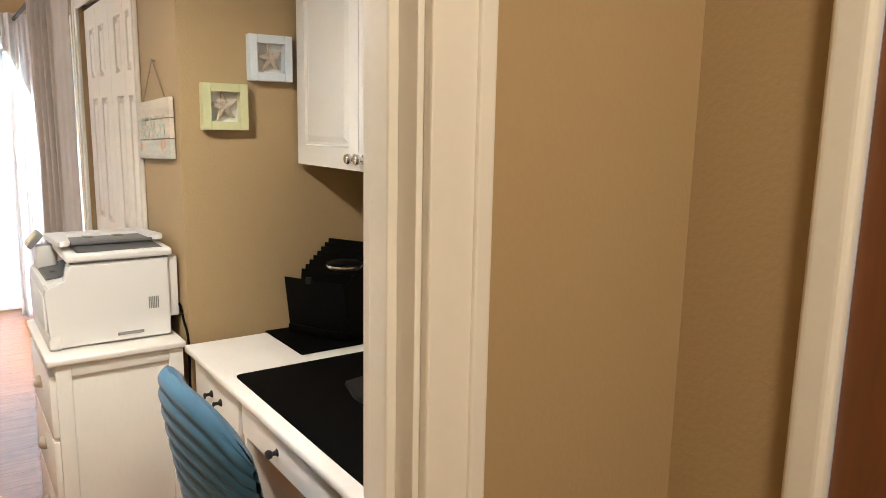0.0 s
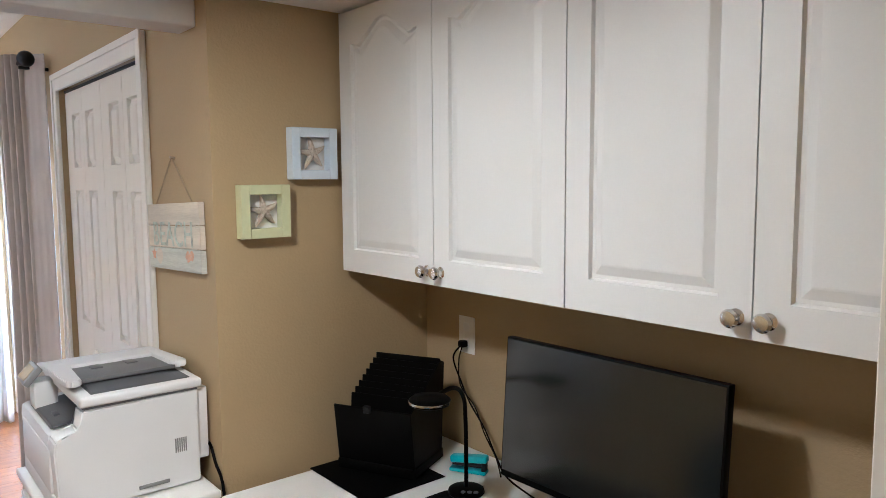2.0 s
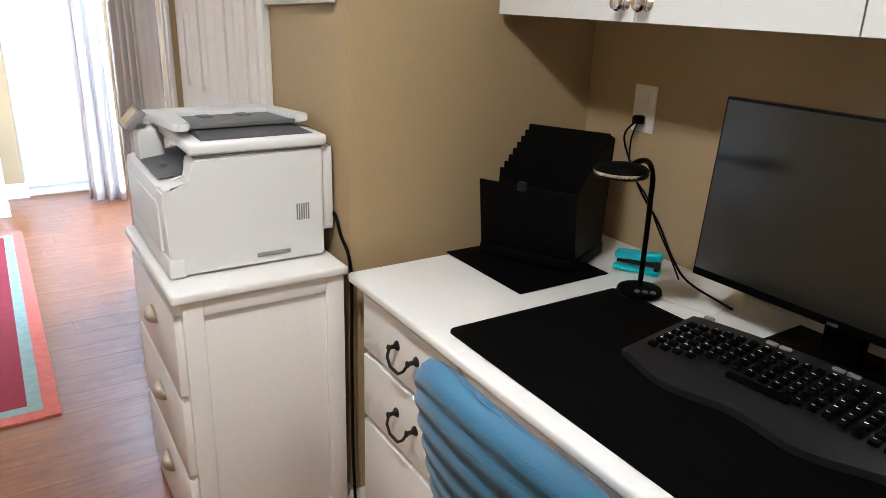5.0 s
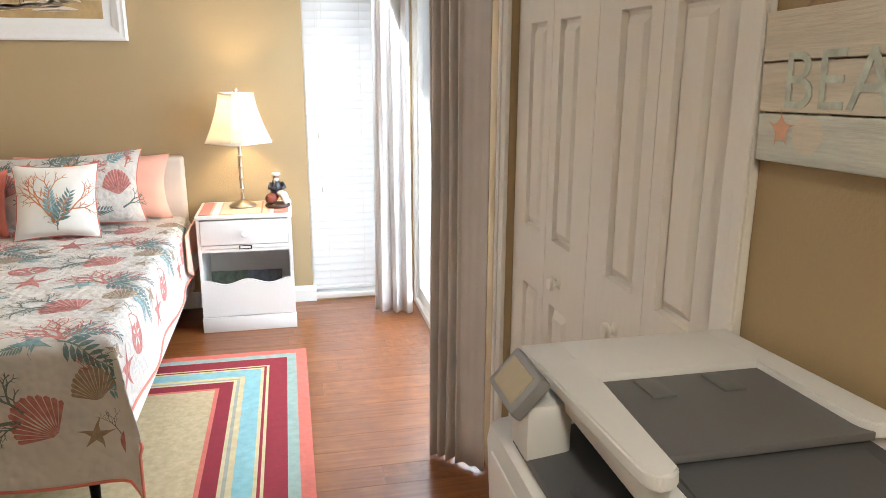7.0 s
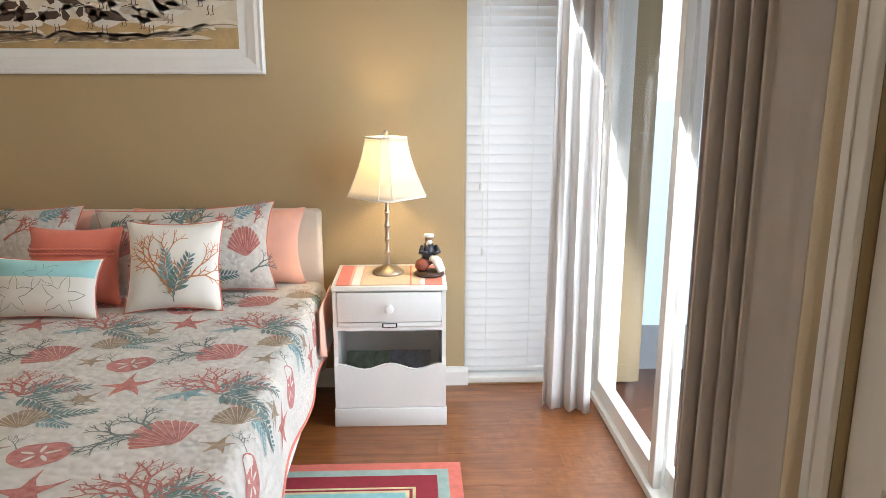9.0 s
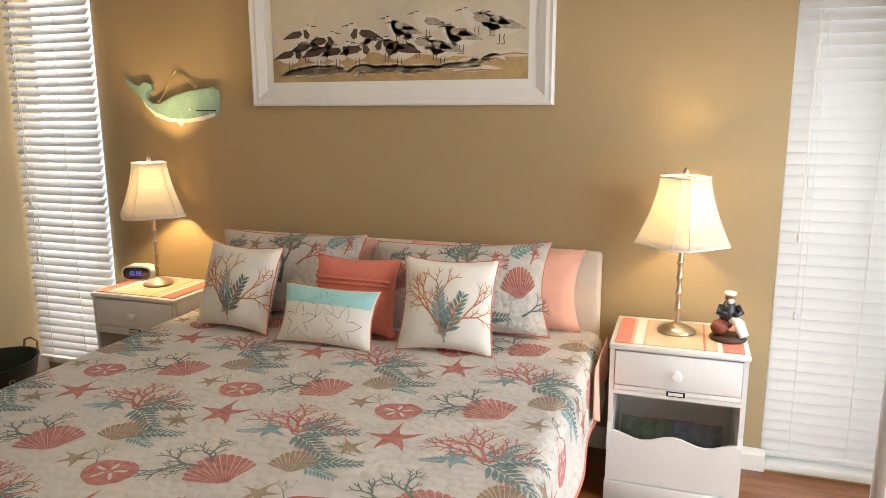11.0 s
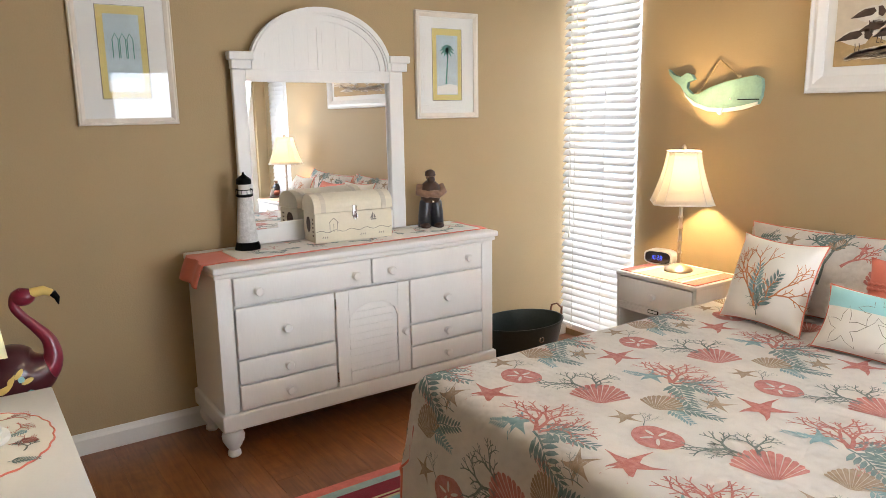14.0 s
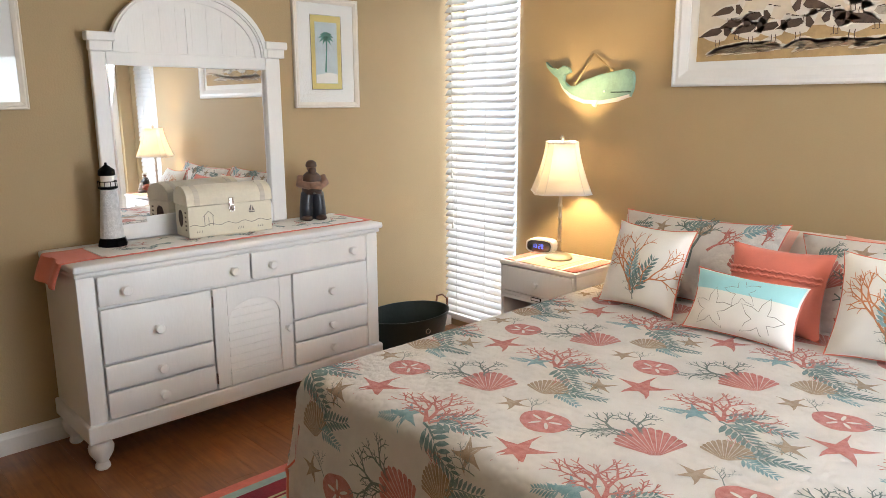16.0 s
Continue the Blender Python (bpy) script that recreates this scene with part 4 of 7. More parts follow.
for i in range(24):
    strip(bm, [(-0.208 + 0.416 * (i + 0.5) / 24, 0.165 + 0.078 * k / 6) for k in range(7)], [0.00875] * 7, lambda x, z: at(x, z, 0.0015))
bmesh.ops.remove_doubles(bm, verts=bm.verts, dist=0.0012)
part("aqua_band", bm, M_AQUA, c, "aqua cloth band")
print_on(c, at, [("ringstar", "k", (-0.10, 0.09), 0.085, 0.3, 1), ("ringstar", "k", (0.09, 0.085), 0.09, 0.1, 1), ("ringstar", "k", (0.0, 0.175), 0.07, 0.6, 1)])

# ---- nightstands ----


def nightstand(m, label):
    n = thing("nightstand", label, "nightstand", m, "nightstands beside the bed")
    w, dp, h = 0.50, 0.40, 0.66
    part("top", box(bm_new(), -w / 2 - 0.005, w / 2 + 0.005, -0.006, dp, h - 0.022, h, 0.005), M_WHITE, n)
    for x in (-w / 2, w / 2 - 0.018):
        prof = [(0.0, 0.0), (0.0, 0.29), (0.012, 0.33), (0.006, 0.40), (0.002, h - 0.022), (dp, h - 0.022), (dp, 0.0)]
        part("side_panel", prism(bm_new(), prof, x, x + 0.018, "yz"), M_WHITE, n, smooth=False)
    part("back_panel", box(bm_new(), -w / 2 + 0.018, w / 2 - 0.018, dp - 0.012, dp - 0.002, 0.02, h - 0.024), M_WHITE, n)
    part("shelf", box(bm_new(), -w / 2 + 0.018, w / 2 - 0.018, 0.02, dp - 0.012, 0.09, 0.108), M_WHITE, n)
    part("divider", box(bm_new(), -w / 2 + 0.018, w / 2 - 0.018, 0.004, dp - 0.012, 0.455, 0.473), M_WHITE, n)
    dr = part("drawer", box(bm_new(), -w / 2 + 0.02, w / 2 - 0.02, -0.004, 0.016, 0.497, h - 0.028, 0.004), M_WHITE, n)
    knob(dr, (0, -0.004, 0.56), (0, -1, 0), M_WHITE, 0.02)
    part("pull_slide", box(bm_new(), -w / 2 + 0.02, w / 2 - 0.02, 0.0, 0.014, 0.475, 0.494, 0.002), M_WHITE, n)
    lb = part("label_holder", box(bm_new(), -0.034, 0.034, -0.004, 0.0, 0.470, 0.491, 0.002), M_IRON, n)
    part("label_card", box(bm_new(), -0.027, 0.027, -0.0055, -0.004, 0.475, 0.487), M_PAPER, lb)
    outline = [(-w / 2 + 0.018, 0.09), (w / 2 - 0.018, 0.09)]
    for k in range(17):
        f = k / 16
        outline.append((w / 2 - 0.018 - f * (w - 0.036), 0.285 + 0.014 * math.cos(f * 4 * math.pi)))
    part("front_board", prism(bm_new(), outline, 0.0, 0.016, "xz"), M_WHITE, n, smooth=False)
    part("plinth", box(bm_new(), -w / 2 - 0.004, w / 2 + 0.004, -0.008, 0.02, 0.0, 0.085, 0.003), M_WHITE, n)
    return n


nightstand(pose(-0.183, 7.998, 0), "white wooden nightstand with drawer and open magazine bin")
nightstand(pose(-2.722, 7.998, 0), "white wooden nightstand with drawer, half hidden by the bed")


def runner(m, label):
    """A woven placemat with coral ends on a nightstand."""
    r = thing("table_mat", label, "mat", m, "mats on the nightstands")
    for a, b, mt, nm in ((-0.235, -0.178, M_CORAL, "coral_end"), (-0.178, -0.166, M_PEACH, "peach_stripe"), (-0.166, -0.13, M_CUSH, "cream_stripe"), (-0.13, -0.122, M_PEACH, "peach_stripe"),
                         (-0.122, 0.09, M_STRAW, "straw_middle"), (0.09, 0.098, M_CORAL, "coral_stripe"), (0.098, 0.125, M_STRAW, "straw_stripe"), (0.125, 0.14, M_PEACH, "peach_stripe"),
                         (0.14, 0.158, M_CUSH, "cream_stripe"), (0.158, 0.235, M_CORAL, "coral_end")):
        bm = bm_new()
        box(bm, a, b, 0.02, 0.36, 0.0, 0.004, 0.001, 1)
        part(nm, bm, mt, r)
    return r


runner(pose(-0.183, 7.99, 0.661), "cream and coral striped woven mat on the nightstand")
runner(pose(-2.722, 7.99, 0.661), "cream and coral striped woven mat on the nightstand")


def table_lamp(m, label):
    """Bamboo-jointed nickel lamp with a cut-corner bell shade."""
    t = thing("table_lamp", label, "lamp", m, "bedside lamps")
    prof = [(0.072, 0), (0.075, 0.006), (0.07, 0.014), (0.05, 0.026), (0.028, 0.034), (0.014, 0.042)]
    part("base", lathe(bm_new(), prof, 32), M_BRASS, t)
    pr = []
    for k in range(6):
        z = 0.042 + k * 0.062
        pr += [(0.011, z), (0.009, z + 0.02), (0.0095, z + 0.045), (0.0145, z + 0.058)]
    pr += [(0.008, 0.42), (0.008, 0.46)]
    part("stem", lathe(bm_new(), pr, 16), M_BRASS, t)

    def outline(f):
        """Cut-corner square at height f, with sides that flare to the bottom."""
        half = 0.076 + 0.069 * (1 - f) ** 1.45
        cut = half * 0.30
        return [(half, -half + cut), (half, half - cut), (half - cut, half), (-half + cut, half), (-half, half - cut), (-half, -half + cut), (-half + cut, -half), (half - cut, -half)]
    bm = bm_new()
    rows = []
    for k in range(11):
        f = k / 10
        rows.append([bm.verts.new((x, y, 0.362 + 0.263 * f)) for x, y in outline(f)])
    for a, b in zip(rows, rows[1:]):
        for i in range(8):
            bm.faces.new((a[i], a[(i + 1) % 8], b[(i + 1) % 8], b[i]))
    sh = part("shade", bm, M_SHADE, t, "ivory fabric bell shade, lit", solid=0.002)
    for k in range(8):
        part("shade_rib", tube(bm_new(), [(*[c * 1.012 for c in outline(f / 8)[k]], 0.362 + 0.263 * f / 8) for f in range(9)], 0.0022, 6), M_CUSH, sh)
    for f in (0.0, 1.0):
        o = outline(f)
        part("trim", tube(bm_new(), [(x * 1.01, y * 1.01, 0.362 + 0.263 * f) for x, y in o + o[:1]], 0.004, 6), M_CUSH, sh)
    part("harp", tube(bm_new(), [(0.0, 0, 0.43), (0.045, 0, 0.47), (0.05, 0, 0.54), (0.02, 0, 0.62), (0, 0, 0.632), (-0.02, 0, 0.62), (-0.05, 0, 0.54), (-0.045, 0, 0.47), (0, 0, 0.43)], 0.0018, 6), M_BRASS, t)
    part("finial", lathe(bm_new(), [(0.005, 0.628), (0.01, 0.635), (0.012, 0.645), (0.008, 0.655), (0.002, 0.66)], 14), M_BRASS, t)
    return t


table_lamp(pose(-0.195, 8.21, 0.666, 0, 0, 45), "lit bedside lamp with jointed nickel stem and ivory shade")
table_lamp(pose(-2.742, 8.21, 0.666, 0, 0, 45), "lit bedside lamp with jointed nickel stem and ivory shade")

# ---- picture over the bed ----
def framed(name, label, x0, x1, z0, z1, fw, depth, material, m):
    """A mitred moulded frame round x0..x1, z0..z1 in the xz plane, back at y 0, front to -y."""
    t = thing(name, label, "picture", m)
    bm = bm_new()
    prof = [(0, 0), (0, -depth * 0.8), (fw * 0.12, -depth), (fw * 0.3, -depth * 0.85), (fw * 0.5, -depth * 0.9), (fw * 0.75, -depth * 0.7), (fw, -depth * 0.5), (fw, 0)]
    cs = []
    for sx, sz in ((0, 0), (1, 0), (1, 1), (0, 1)):
        ring = []
        for d, y in prof:
            ring.append(bm.verts.new((x1 - d if sx else x0 + d, y, z1 - d if sz else z0 + d)))
        cs.append(ring)
    for k in range(4):
        a, b = cs[k], cs[(k + 1) % 4]
        for i in range(len(prof)):
            j = (i + 1) % len(prof)
            bm.faces.new((a[i], a[j], b[j], b[i]))
    part("frame", bm, material, t, smooth=False)
    return t


M_PAINTBG = surface("print_sand_tone", (0.62, 0.54, 0.42), 0.7, vary=0.15, scale=3, fine=30, bump=0)
art = framed("wall_picture", "wide white framed print of shorebirds on dunes above the bed", -2.256, -0.757, 1.567, 2.23, 0.075, 0.035, M_WHITE, pose(0, YN - 0.001, 0))
part("mat_board", box(bm_new(), -2.185, -0.828, -0.012, -0.004, 1.638, 2.16), M_PAPER, art)
part("print", box(bm_new(), -2.139, -0.872, -0.015, -0.012, 1.68, 2.12), M_PAINTBG, art, "sand-coloured printed beach")

# ---- dresser ----
DX, DY0, DY1, DH = -3.377, 5.972, 7.465, 0.878
dr = thing("dresser", "white painted wooden dresser with drawers and a louvred door", "dresser")
part("top", box(bm_new(), XW + 0.02, DX + 0.025, DY0 - 0.012, DY1 + 0.024, DH - 0.03, DH, 0.009, 3), M_WHITE, dr)
part("top_moulding", box(bm_new(), XW + 0.03, DX + 0.012, DY0 - 0.006, DY1 + 0.012, DH - 0.052, DH - 0.03, 0.008, 3), M_WHITE, dr)
part("body", box(bm_new(), XW + 0.035, DX - 0.014, DY0, DY1, 0.17, DH - 0.05, 0.003), M_WHITE, dr)
part("plinth", box(bm_new(), XW + 0.03, DX + 0.016, DY0 - 0.016, DY1 + 0.016, 0.135, 0.212, 0.008, 3), M_WHITE, dr)
for x in (XW + 0.09, DX - 0.035):
    for y in (DY0 + 0.04, DY1 - 0.04):
        part("foot", lathe(bm_new(), [(0.022, 0), (0.03, 0.008), (0.029, 0.022), (0.022, 0.034), (0.034, 0.052), (0.048, 0.078), (0.051, 0.1), (0.044, 0.118), (0.036, 0.126), (0.038, 0.136)], 20, (x, y)), M_WHITE, dr)
YM = (DY0 + DY1) / 2
for a, b, c, d in ((DY0, DY0 + 0.07, 0.21, DH - 0.052), (DY1 - 0.07, DY1, 0.21, DH - 0.052), (DY0 + 0.07, DY1 - 0.07, DH - 0.064, DH - 0.052)):
    part("face_rail", box(bm_new(), DX - 0.014, DX, a, b, c, d, 0.003), M_WHITE, dr)


def drawer(y0, y1, z0, z1, knobs):
    d = part("drawer", box(bm_new(), DX - 0.004, DX + 0.014, y0, y1, z0, z1, 0.005, 3), M_WHITE, dr)
    for y in knobs:
        knob(d, (DX + 0.014, y, (z0 + z1) / 2 - 0.006), (1, 0, 0), M_WHITE, 0.021)


A0, A1, YM = DY0 + 0.075, DY1 - 0.083, 6.718
drawer(A0, YM - 0.005, 0.70, 0.822, (A0 + 0.105, YM - 0.09))
drawer(YM + 0.005, A1, 0.70, 0.822, (YM + 0.105, A1 - 0.095))
for a, b in ((A0, 6.513), (6.935, A1)):
    for z0, z1 in ((0.459, 0.687), (0.343, 0.449), (0.22, 0.333)):
        drawer(a, b, z0, z1, ((a + b) / 2 - 0.008,))
# louvred door
bm = bm_new()
ya, yb = 6.522, 6.926
for c in ((ya, ya + 0.066, 0.216, 0.687), (yb - 0.07, yb, 0.216, 0.687), (ya + 0.066, yb - 0.07, 0.216, 0.283)):
    box(bm, DX - 0.004, DX + 0.014, c[0], c[1], c[2], c[3], 0.004)
la, lb_ = ya + 0.066, yb - 0.07
arch = [(la, 0.687)] + [(la + (lb_ - la) * k / 14, 0.525 + 0.085 * math.sqrt(max(0, 1 - (k / 7 - 1) ** 2))) for k in range(15)] + [(lb_, 0.687)]
prism(bm, arch[::-1], DX - 0.004, DX + 0.014, "yz")
dd = part("door", bm, M_WHITE, dr, smooth=False)
part("backing", box(bm_new(), DX - 0.003, DX - 0.001, ya + 0.06, yb - 0.06, 0.28, 0.62), M_WHITE, dd)
for k in range(9):
    z = 0.301 + k * 0.0362
    bm = box(bm_new(), -0.004, 0.004, ya + 0.068, yb - 0.072, -0.0178, 0.0178, 0.001, 1)
    bmesh.ops.transform(bm, matrix=Matrix.Translation((DX + 0.003, 0, z)) @ Matrix.Rotation(radians(-11), 4, "Y"), verts=bm.verts)
    part("louvre", bm, M_WHITE, dd, smooth=False)
knob(dd, (DX + 0.014, yb - 0.032, 0.432), (1, 0, 0), M_WHITE, 0.019)
for z in (0.27, 0.63):
    part("hinge", tube(bm_new(), [(DX + 0.012, ya - 0.003, z - 0.025), (DX + 0.012, ya - 0.003, z + 0.025)], 0.005, 8), M_NICKEL, dd)

# mirror on the dresser
mr_ = thing("dresser_mirror", "white arched wooden mirror standing on the dresser", "mirror")
X0 = XW + 0.035
MC, MZ = 6.711, DH + 0.003
bm = box(bm_new(), -0.003, 0.003, -0.392, 0.392, 0.955, 1.665)
bmesh.ops.transform(bm, matrix=pose(X0 + 0.021, 6.694, 0, 0, -0.3, 1.9), verts=bm.verts)
part("glass", bm, M_MIRROR, mr_, smooth=False)
bm = bm_new()
box(bm, X0, X0 + 0.03, 6.240, 6.304, MZ, 1.72, 0.006)
box(bm, X0, X0 + 0.03, 7.084, 7.167, MZ, 1.72, 0.006)
box(bm, X0, X0 + 0.028, 6.304, 7.084, MZ, 0.984, 0.004)
box(bm, X0, X0 + 0.028, 6.304, 7.084, 1.661, 1.72, 0.004)
part("frame", bm, M_WHITE, mr_, smooth=False)
for y0, y1 in ((6.224, 6.345), (7.078, 7.202)):
    bm = box(bm_new(), X0, X0 + 0.055, y0, y1, 1.762, 1.80, 0.006, 3)
    box(bm, X0, X0 + 0.042, y0 + 0.012, y1 - 0.012, 1.72, 1.764, 0.006, 3)
    part("cap", bm, M_WHITE, mr_)
N = 28
hw, rise = 0.367, 0.282
prof = [(MC + hw * math.cos(math.pi * k / N), 1.72 + rise * math.sin(math.pi * k / N)) for k in range(N + 1)]
part("arch_panel", prism(bm_new(), prof, X0, X0 + 0.014, "yz"), M_WHITE, mr_, smooth=False)
for k in range(9):
    y = MC - 0.30 + k * 0.075
    top = 1.72 + (rise - 0.05) * math.sqrt(max(0, 1 - ((y - MC) / hw) ** 2))
    part("board_groove", box(bm_new(), X0 + 0.0135, X0 + 0.0155, y - 0.0015, y + 0.0015, 1.73, top), M_WHITE, mr_, smooth=False)
# thin raised strip that stands for the groove between the middle boards
part("keystone", box(bm_new(), X0 + 0.01, X0 + 0.018, MC - 0.029, MC - 0.024, 1.722, 1.93, 0.002), M_WHITE, mr_)
bm = bm_new()
for r0, r1, d in ((0.88, 0.97, 0.022), (0.96, 1.06, 0.034), (0.985, 1.03, 0.042)):
    a = [(MC + hw * r0 * math.cos(math.pi * k / N), 1.72 + (rise + (r0 - 1) * hw) * math.sin(math.pi * k / N)) for k in range(N + 1)]
    b = [(MC + hw * r1 * math.cos(math.pi * k / N), 1.72 + (rise + (r1 - 1) * hw) * math.sin(math.pi * k / N)) for k in range(N + 1)]
    for k in range(N):
        prism(bm, [a[k], a[k + 1], b[k + 1], b[k]], X0, X0 + d, "yz")
part("arch_moulding", bm, M_WHITE, mr_, smooth=False)

# ---- rug ----
rug = thing("rug", "large beige area rug bordered with coral, crimson and aqua stripes", "rug")
RX0, RX1, RY0, RY1 = -2.90, 0.11, 5.445, 7.645
STR = [("coral", (0.62, 0.16, 0.12), 0.052), ("seafoam", (0.30, 0.40, 0.36), 0.045), ("crimson", (0.27, 0.02, 0.035), 0.085), ("cream", (0.62, 0.52, 0.30), 0.012),
       ("crimson", (0.27, 0.02, 0.035), 0.012), ("cream", (0.62, 0.52, 0.30), 0.014), ("aqua", (0.25, 0.48, 0.52), 0.072), ("cream", (0.62, 0.52, 0.30), 0.022),
       ("grey", (0.36, 0.36, 0.30), 0.014), ("cream", (0.62, 0.52, 0.30), 0.014), ("crimson", (0.27, 0.02, 0.035), 0.06), ("coral", (0.62, 0.16, 0.12), 0.018)]
rm = {}
ins = 0.0
for nm, col, w in STR:
    if nm not in rm:
        rm[nm] = surface("rug_" + nm, col, 0.95, vary=0.14, scale=30, fine=420, bump=0.5)
    a, b = ins, ins + w
    bm = bm_new()
    box(bm, RX0 + a, RX0 + b, RY0 + a, RY1 - a, 0.0, 0.008)
    box(bm, RX1 - b, RX1 - a, RY0 + a, RY1 - a, 0.0, 0.008)
    box(bm, RX0 + b, RX1 - b, RY0 + a, RY0 + b, 0.0, 0.008)
    box(bm, RX0 + b, RX1 - b, RY1 - b, RY1 - a, 0.0, 0.008)
    part(nm + "_stripe", bm, rm[nm], rug, smooth=False)
    ins = b
part("field", box(bm_new(), RX0 + ins, RX1 - ins, RY0 + ins, RY1 - ins, 0.0, 0.008), M_SAND, rug, "beige woven field", smooth=False)

# ---- desk nook: wall cabinets ----
CX, CZ0, CZ1 = 1.13, 1.337, LOW - 0.004


def cabinet(y0, y1, doors, label):
    c = thing("wall_cabinet", label, "cabinet", group="wall cabinets over the desk")
    part("body", box(bm_new(), CX + 0.02, NOOK_X, y0 + 0.001, y1 - 0.001, CZ0 + 0.004, CZ1), M_CABINET, c)
    for a, b, side in doors:
        bm = box(bm_new(), CX + 0.0085, CX + 0.019, a + 0.0015, b - 0.0015, CZ0, CZ1 - 0.006)
        panel_cell(bm, (a + 0.0015, b - 0.0015, CZ0, CZ1 - 0.006), (a + 0.062, b - 0.062, CZ0 + 0.066, CZ1 - 0.045), lambda u, w, d: (CX - d, u, w), 0.0078, 0.055)
        d = part("door", bm, M_CABINET, c, smooth=False)
        knob(d, (CX, a + 0.028 if side < 0 else b - 0.028, CZ0 + 0.035), (-1, 0, 0), M_NICKEL, 0.0165)
    return c


cabinet(3.594, 4.467, ((3.594, 4.03, 1), (4.03, 4.467, -1)), "white two-door wall cabinet with raised arched panels")
cabinet(2.802, 3.594, ((2.802, 3.189, 1), (3.189, 3.594, -1)), "white two-door wall cabinet with raised arched panels")

# ---- desk ----
GX0, GY0, GY1 = 0.725, 2.83, 4.436
desk = thing("desk", "white painted writing desk with drawers and dark bail pulls", "desk")
part("top", box(bm_new(), GX0 - 0.015, NOOK_X - 0.005, GY0, GY1, 0.735, 0.76, 0.008, 3), M_WHITE, desk)
part("pedestal", box(bm_new(), GX0 + 0.025, NOOK_X - 0.03, 3.985, GY1 - 0.02, 0.03, 0.735, 0.003), M_WHITE, desk)
part("end_panel", box(bm_new(), GX0 + 0.025, NOOK_X - 0.03, GY0 + 0.02, GY0 + 0.05, 0.0, 0.735, 0.003), M_WHITE, desk)
part("back_panel", box(bm_new(), NOOK_X - 0.035, NOOK_X - 0.02, GY0 + 0.05, 3.985, 0.25, 0.735), M_WHITE, desk)


def bail(parent, y, z, x):
    """A dark drop handle with two posts."""
    h = part("handle", tube(bm_new(), [(x - 0.02, y - 0.042, z), (x - 0.028, y - 0.036, z - 0.018), (x - 0.03, y - 0.018, z - 0.032), (x - 0.03, y + 0.018, z - 0.032), (x - 0.028, y + 0.036, z - 0.018), (x - 0.02, y + 0.042, z)], 0.0035, 8), M_IRON, parent)
    for s_ in (-1, 1):
        bm = lathe(bm_new(), [(0.012, 0), (0.010, 0.004), (0.005, 0.008), (0.005, 0.018), (0.008, 0.022), (0.003, 0.026)], 12)
        bmesh.ops.transform(bm, matrix=Matrix.Translation((x, y + s_ * 0.042, z)) @ Matrix.Rotation(radians(-90), 4, "Y"), verts=bm.verts)
        part("post", bm, M_IRON, h)


for z0, z1 in ((0.575, 0.715), (0.395, 0.56), (0.06, 0.38)):
    d = part("drawer", box(bm_new(), GX0 + 0.008, GX0 + 0.026, 4.0, GY1 - 0.035, z0, z1, 0.004, 2), M_WHITE, desk)
    bail(d, 4.19, (z0 + z1) / 2 + 0.01, GX0 + 0.008)
d = part("drawer", box(bm_new(), GX0 + 0.008, GX0 + 0.03, 2.95, 3.97, 0.625, 0.715, 0.004, 2), M_WHITE, desk)
for y in (3.72, 3.2):
    knob(d, (GX0 + 0.008, y, 0.67), (-1, 0, 0), M_IRON, 0.012)
part("apron", box(bm_new(), GX0 + 0.03, GX0 + 0.045, GY0 + 0.05, 3.985, 0.6, 0.735), M_WHITE, desk)

# ---- filing cabinet and printer ----
fc = thing("filing_cabinet", "small white three-drawer cabinet with cup pulls under the printer", "cabinet")
FX0, FX1, FY0, FY1, FH = 0.33, 0.735, 4.455, 4.99, 0.766
part("top", box(bm_new(), FX0 - 0.012, FX1 - 0.012, FY0 - 0.0, FY1 + 0.012, FH - 0.022, FH, 0.006, 3), M_WHITE, fc)
part("body", box(bm_new(), FX0 + 0.012, FX1 - 0.02, FY0 + 0.022, FY1 - 0.004, 0.03, FH - 0.022, 0.003), M_WHITE, fc)
for k, (a, b) in enumerate(((FX0 + 0.012, FX0 + 0.055), (FX1 - 0.065, FX1 - 0.02))):
    part("side_rail", box(bm_new(), a, b, FY0 + 0.012, FY0 + 0.024, 0.03, FH - 0.022, 0.002), M_WHITE, fc)
for a, b in ((FH - 0.06, FH - 0.022), (0.03, 0.11)):
    part("side_rail", box(bm_new(), FX0 + 0.055, FX1 - 0.065, FY0 + 0.012, FY0 + 0.024, a, b, 0.002), M_WHITE, fc)
part("base_board", box(bm_new(), FX0 + 0.004, FX1 - 0.015, FY0 + 0.006, FY1 + 0.003, 0.0, 0.07, 0.004), M_WHITE, fc)
for k in range(3):
    z0 = 0.085 + k * 0.212
    d = part("drawer", box(bm_new(), FX0 - 0.006, FX0 + 0.013, FY0 + 0.03, FY1 - 0.015, z0, z0 + 0.2, 0.005, 2), M_WHITE, fc)
    bm = bm_new()
    n1 = 10
    rows = []
    for i in range(n1 + 1):
        f = i / n1 * math.pi
        rows.append([bm.verts.new((FX0 - 0.006 - 0.022 * math.sin(f) * math.sin(q / 5 * math.pi / 2), (FY0 + FY1) / 2 - 0.042 * math.cos(f), z0 + 0.105 + 0.026 * math.cos(q / 5 * math.pi / 2) * (0.35 + 0.65 * math.sin(f)))) for q in range(6)])
    for a, b in zip(rows, rows[1:]):
        for i in range(5):
            bm.faces.new((a[i], a[i + 1], b[i + 1], b[i]))
    part("cup_pull", bm, M_BRASS, d, "brushed metal cup pull", solid=0.002)


def place_bm(bm, m):
    bmesh.ops.transform(bm, matrix=m, verts=bm.verts)
    return bm


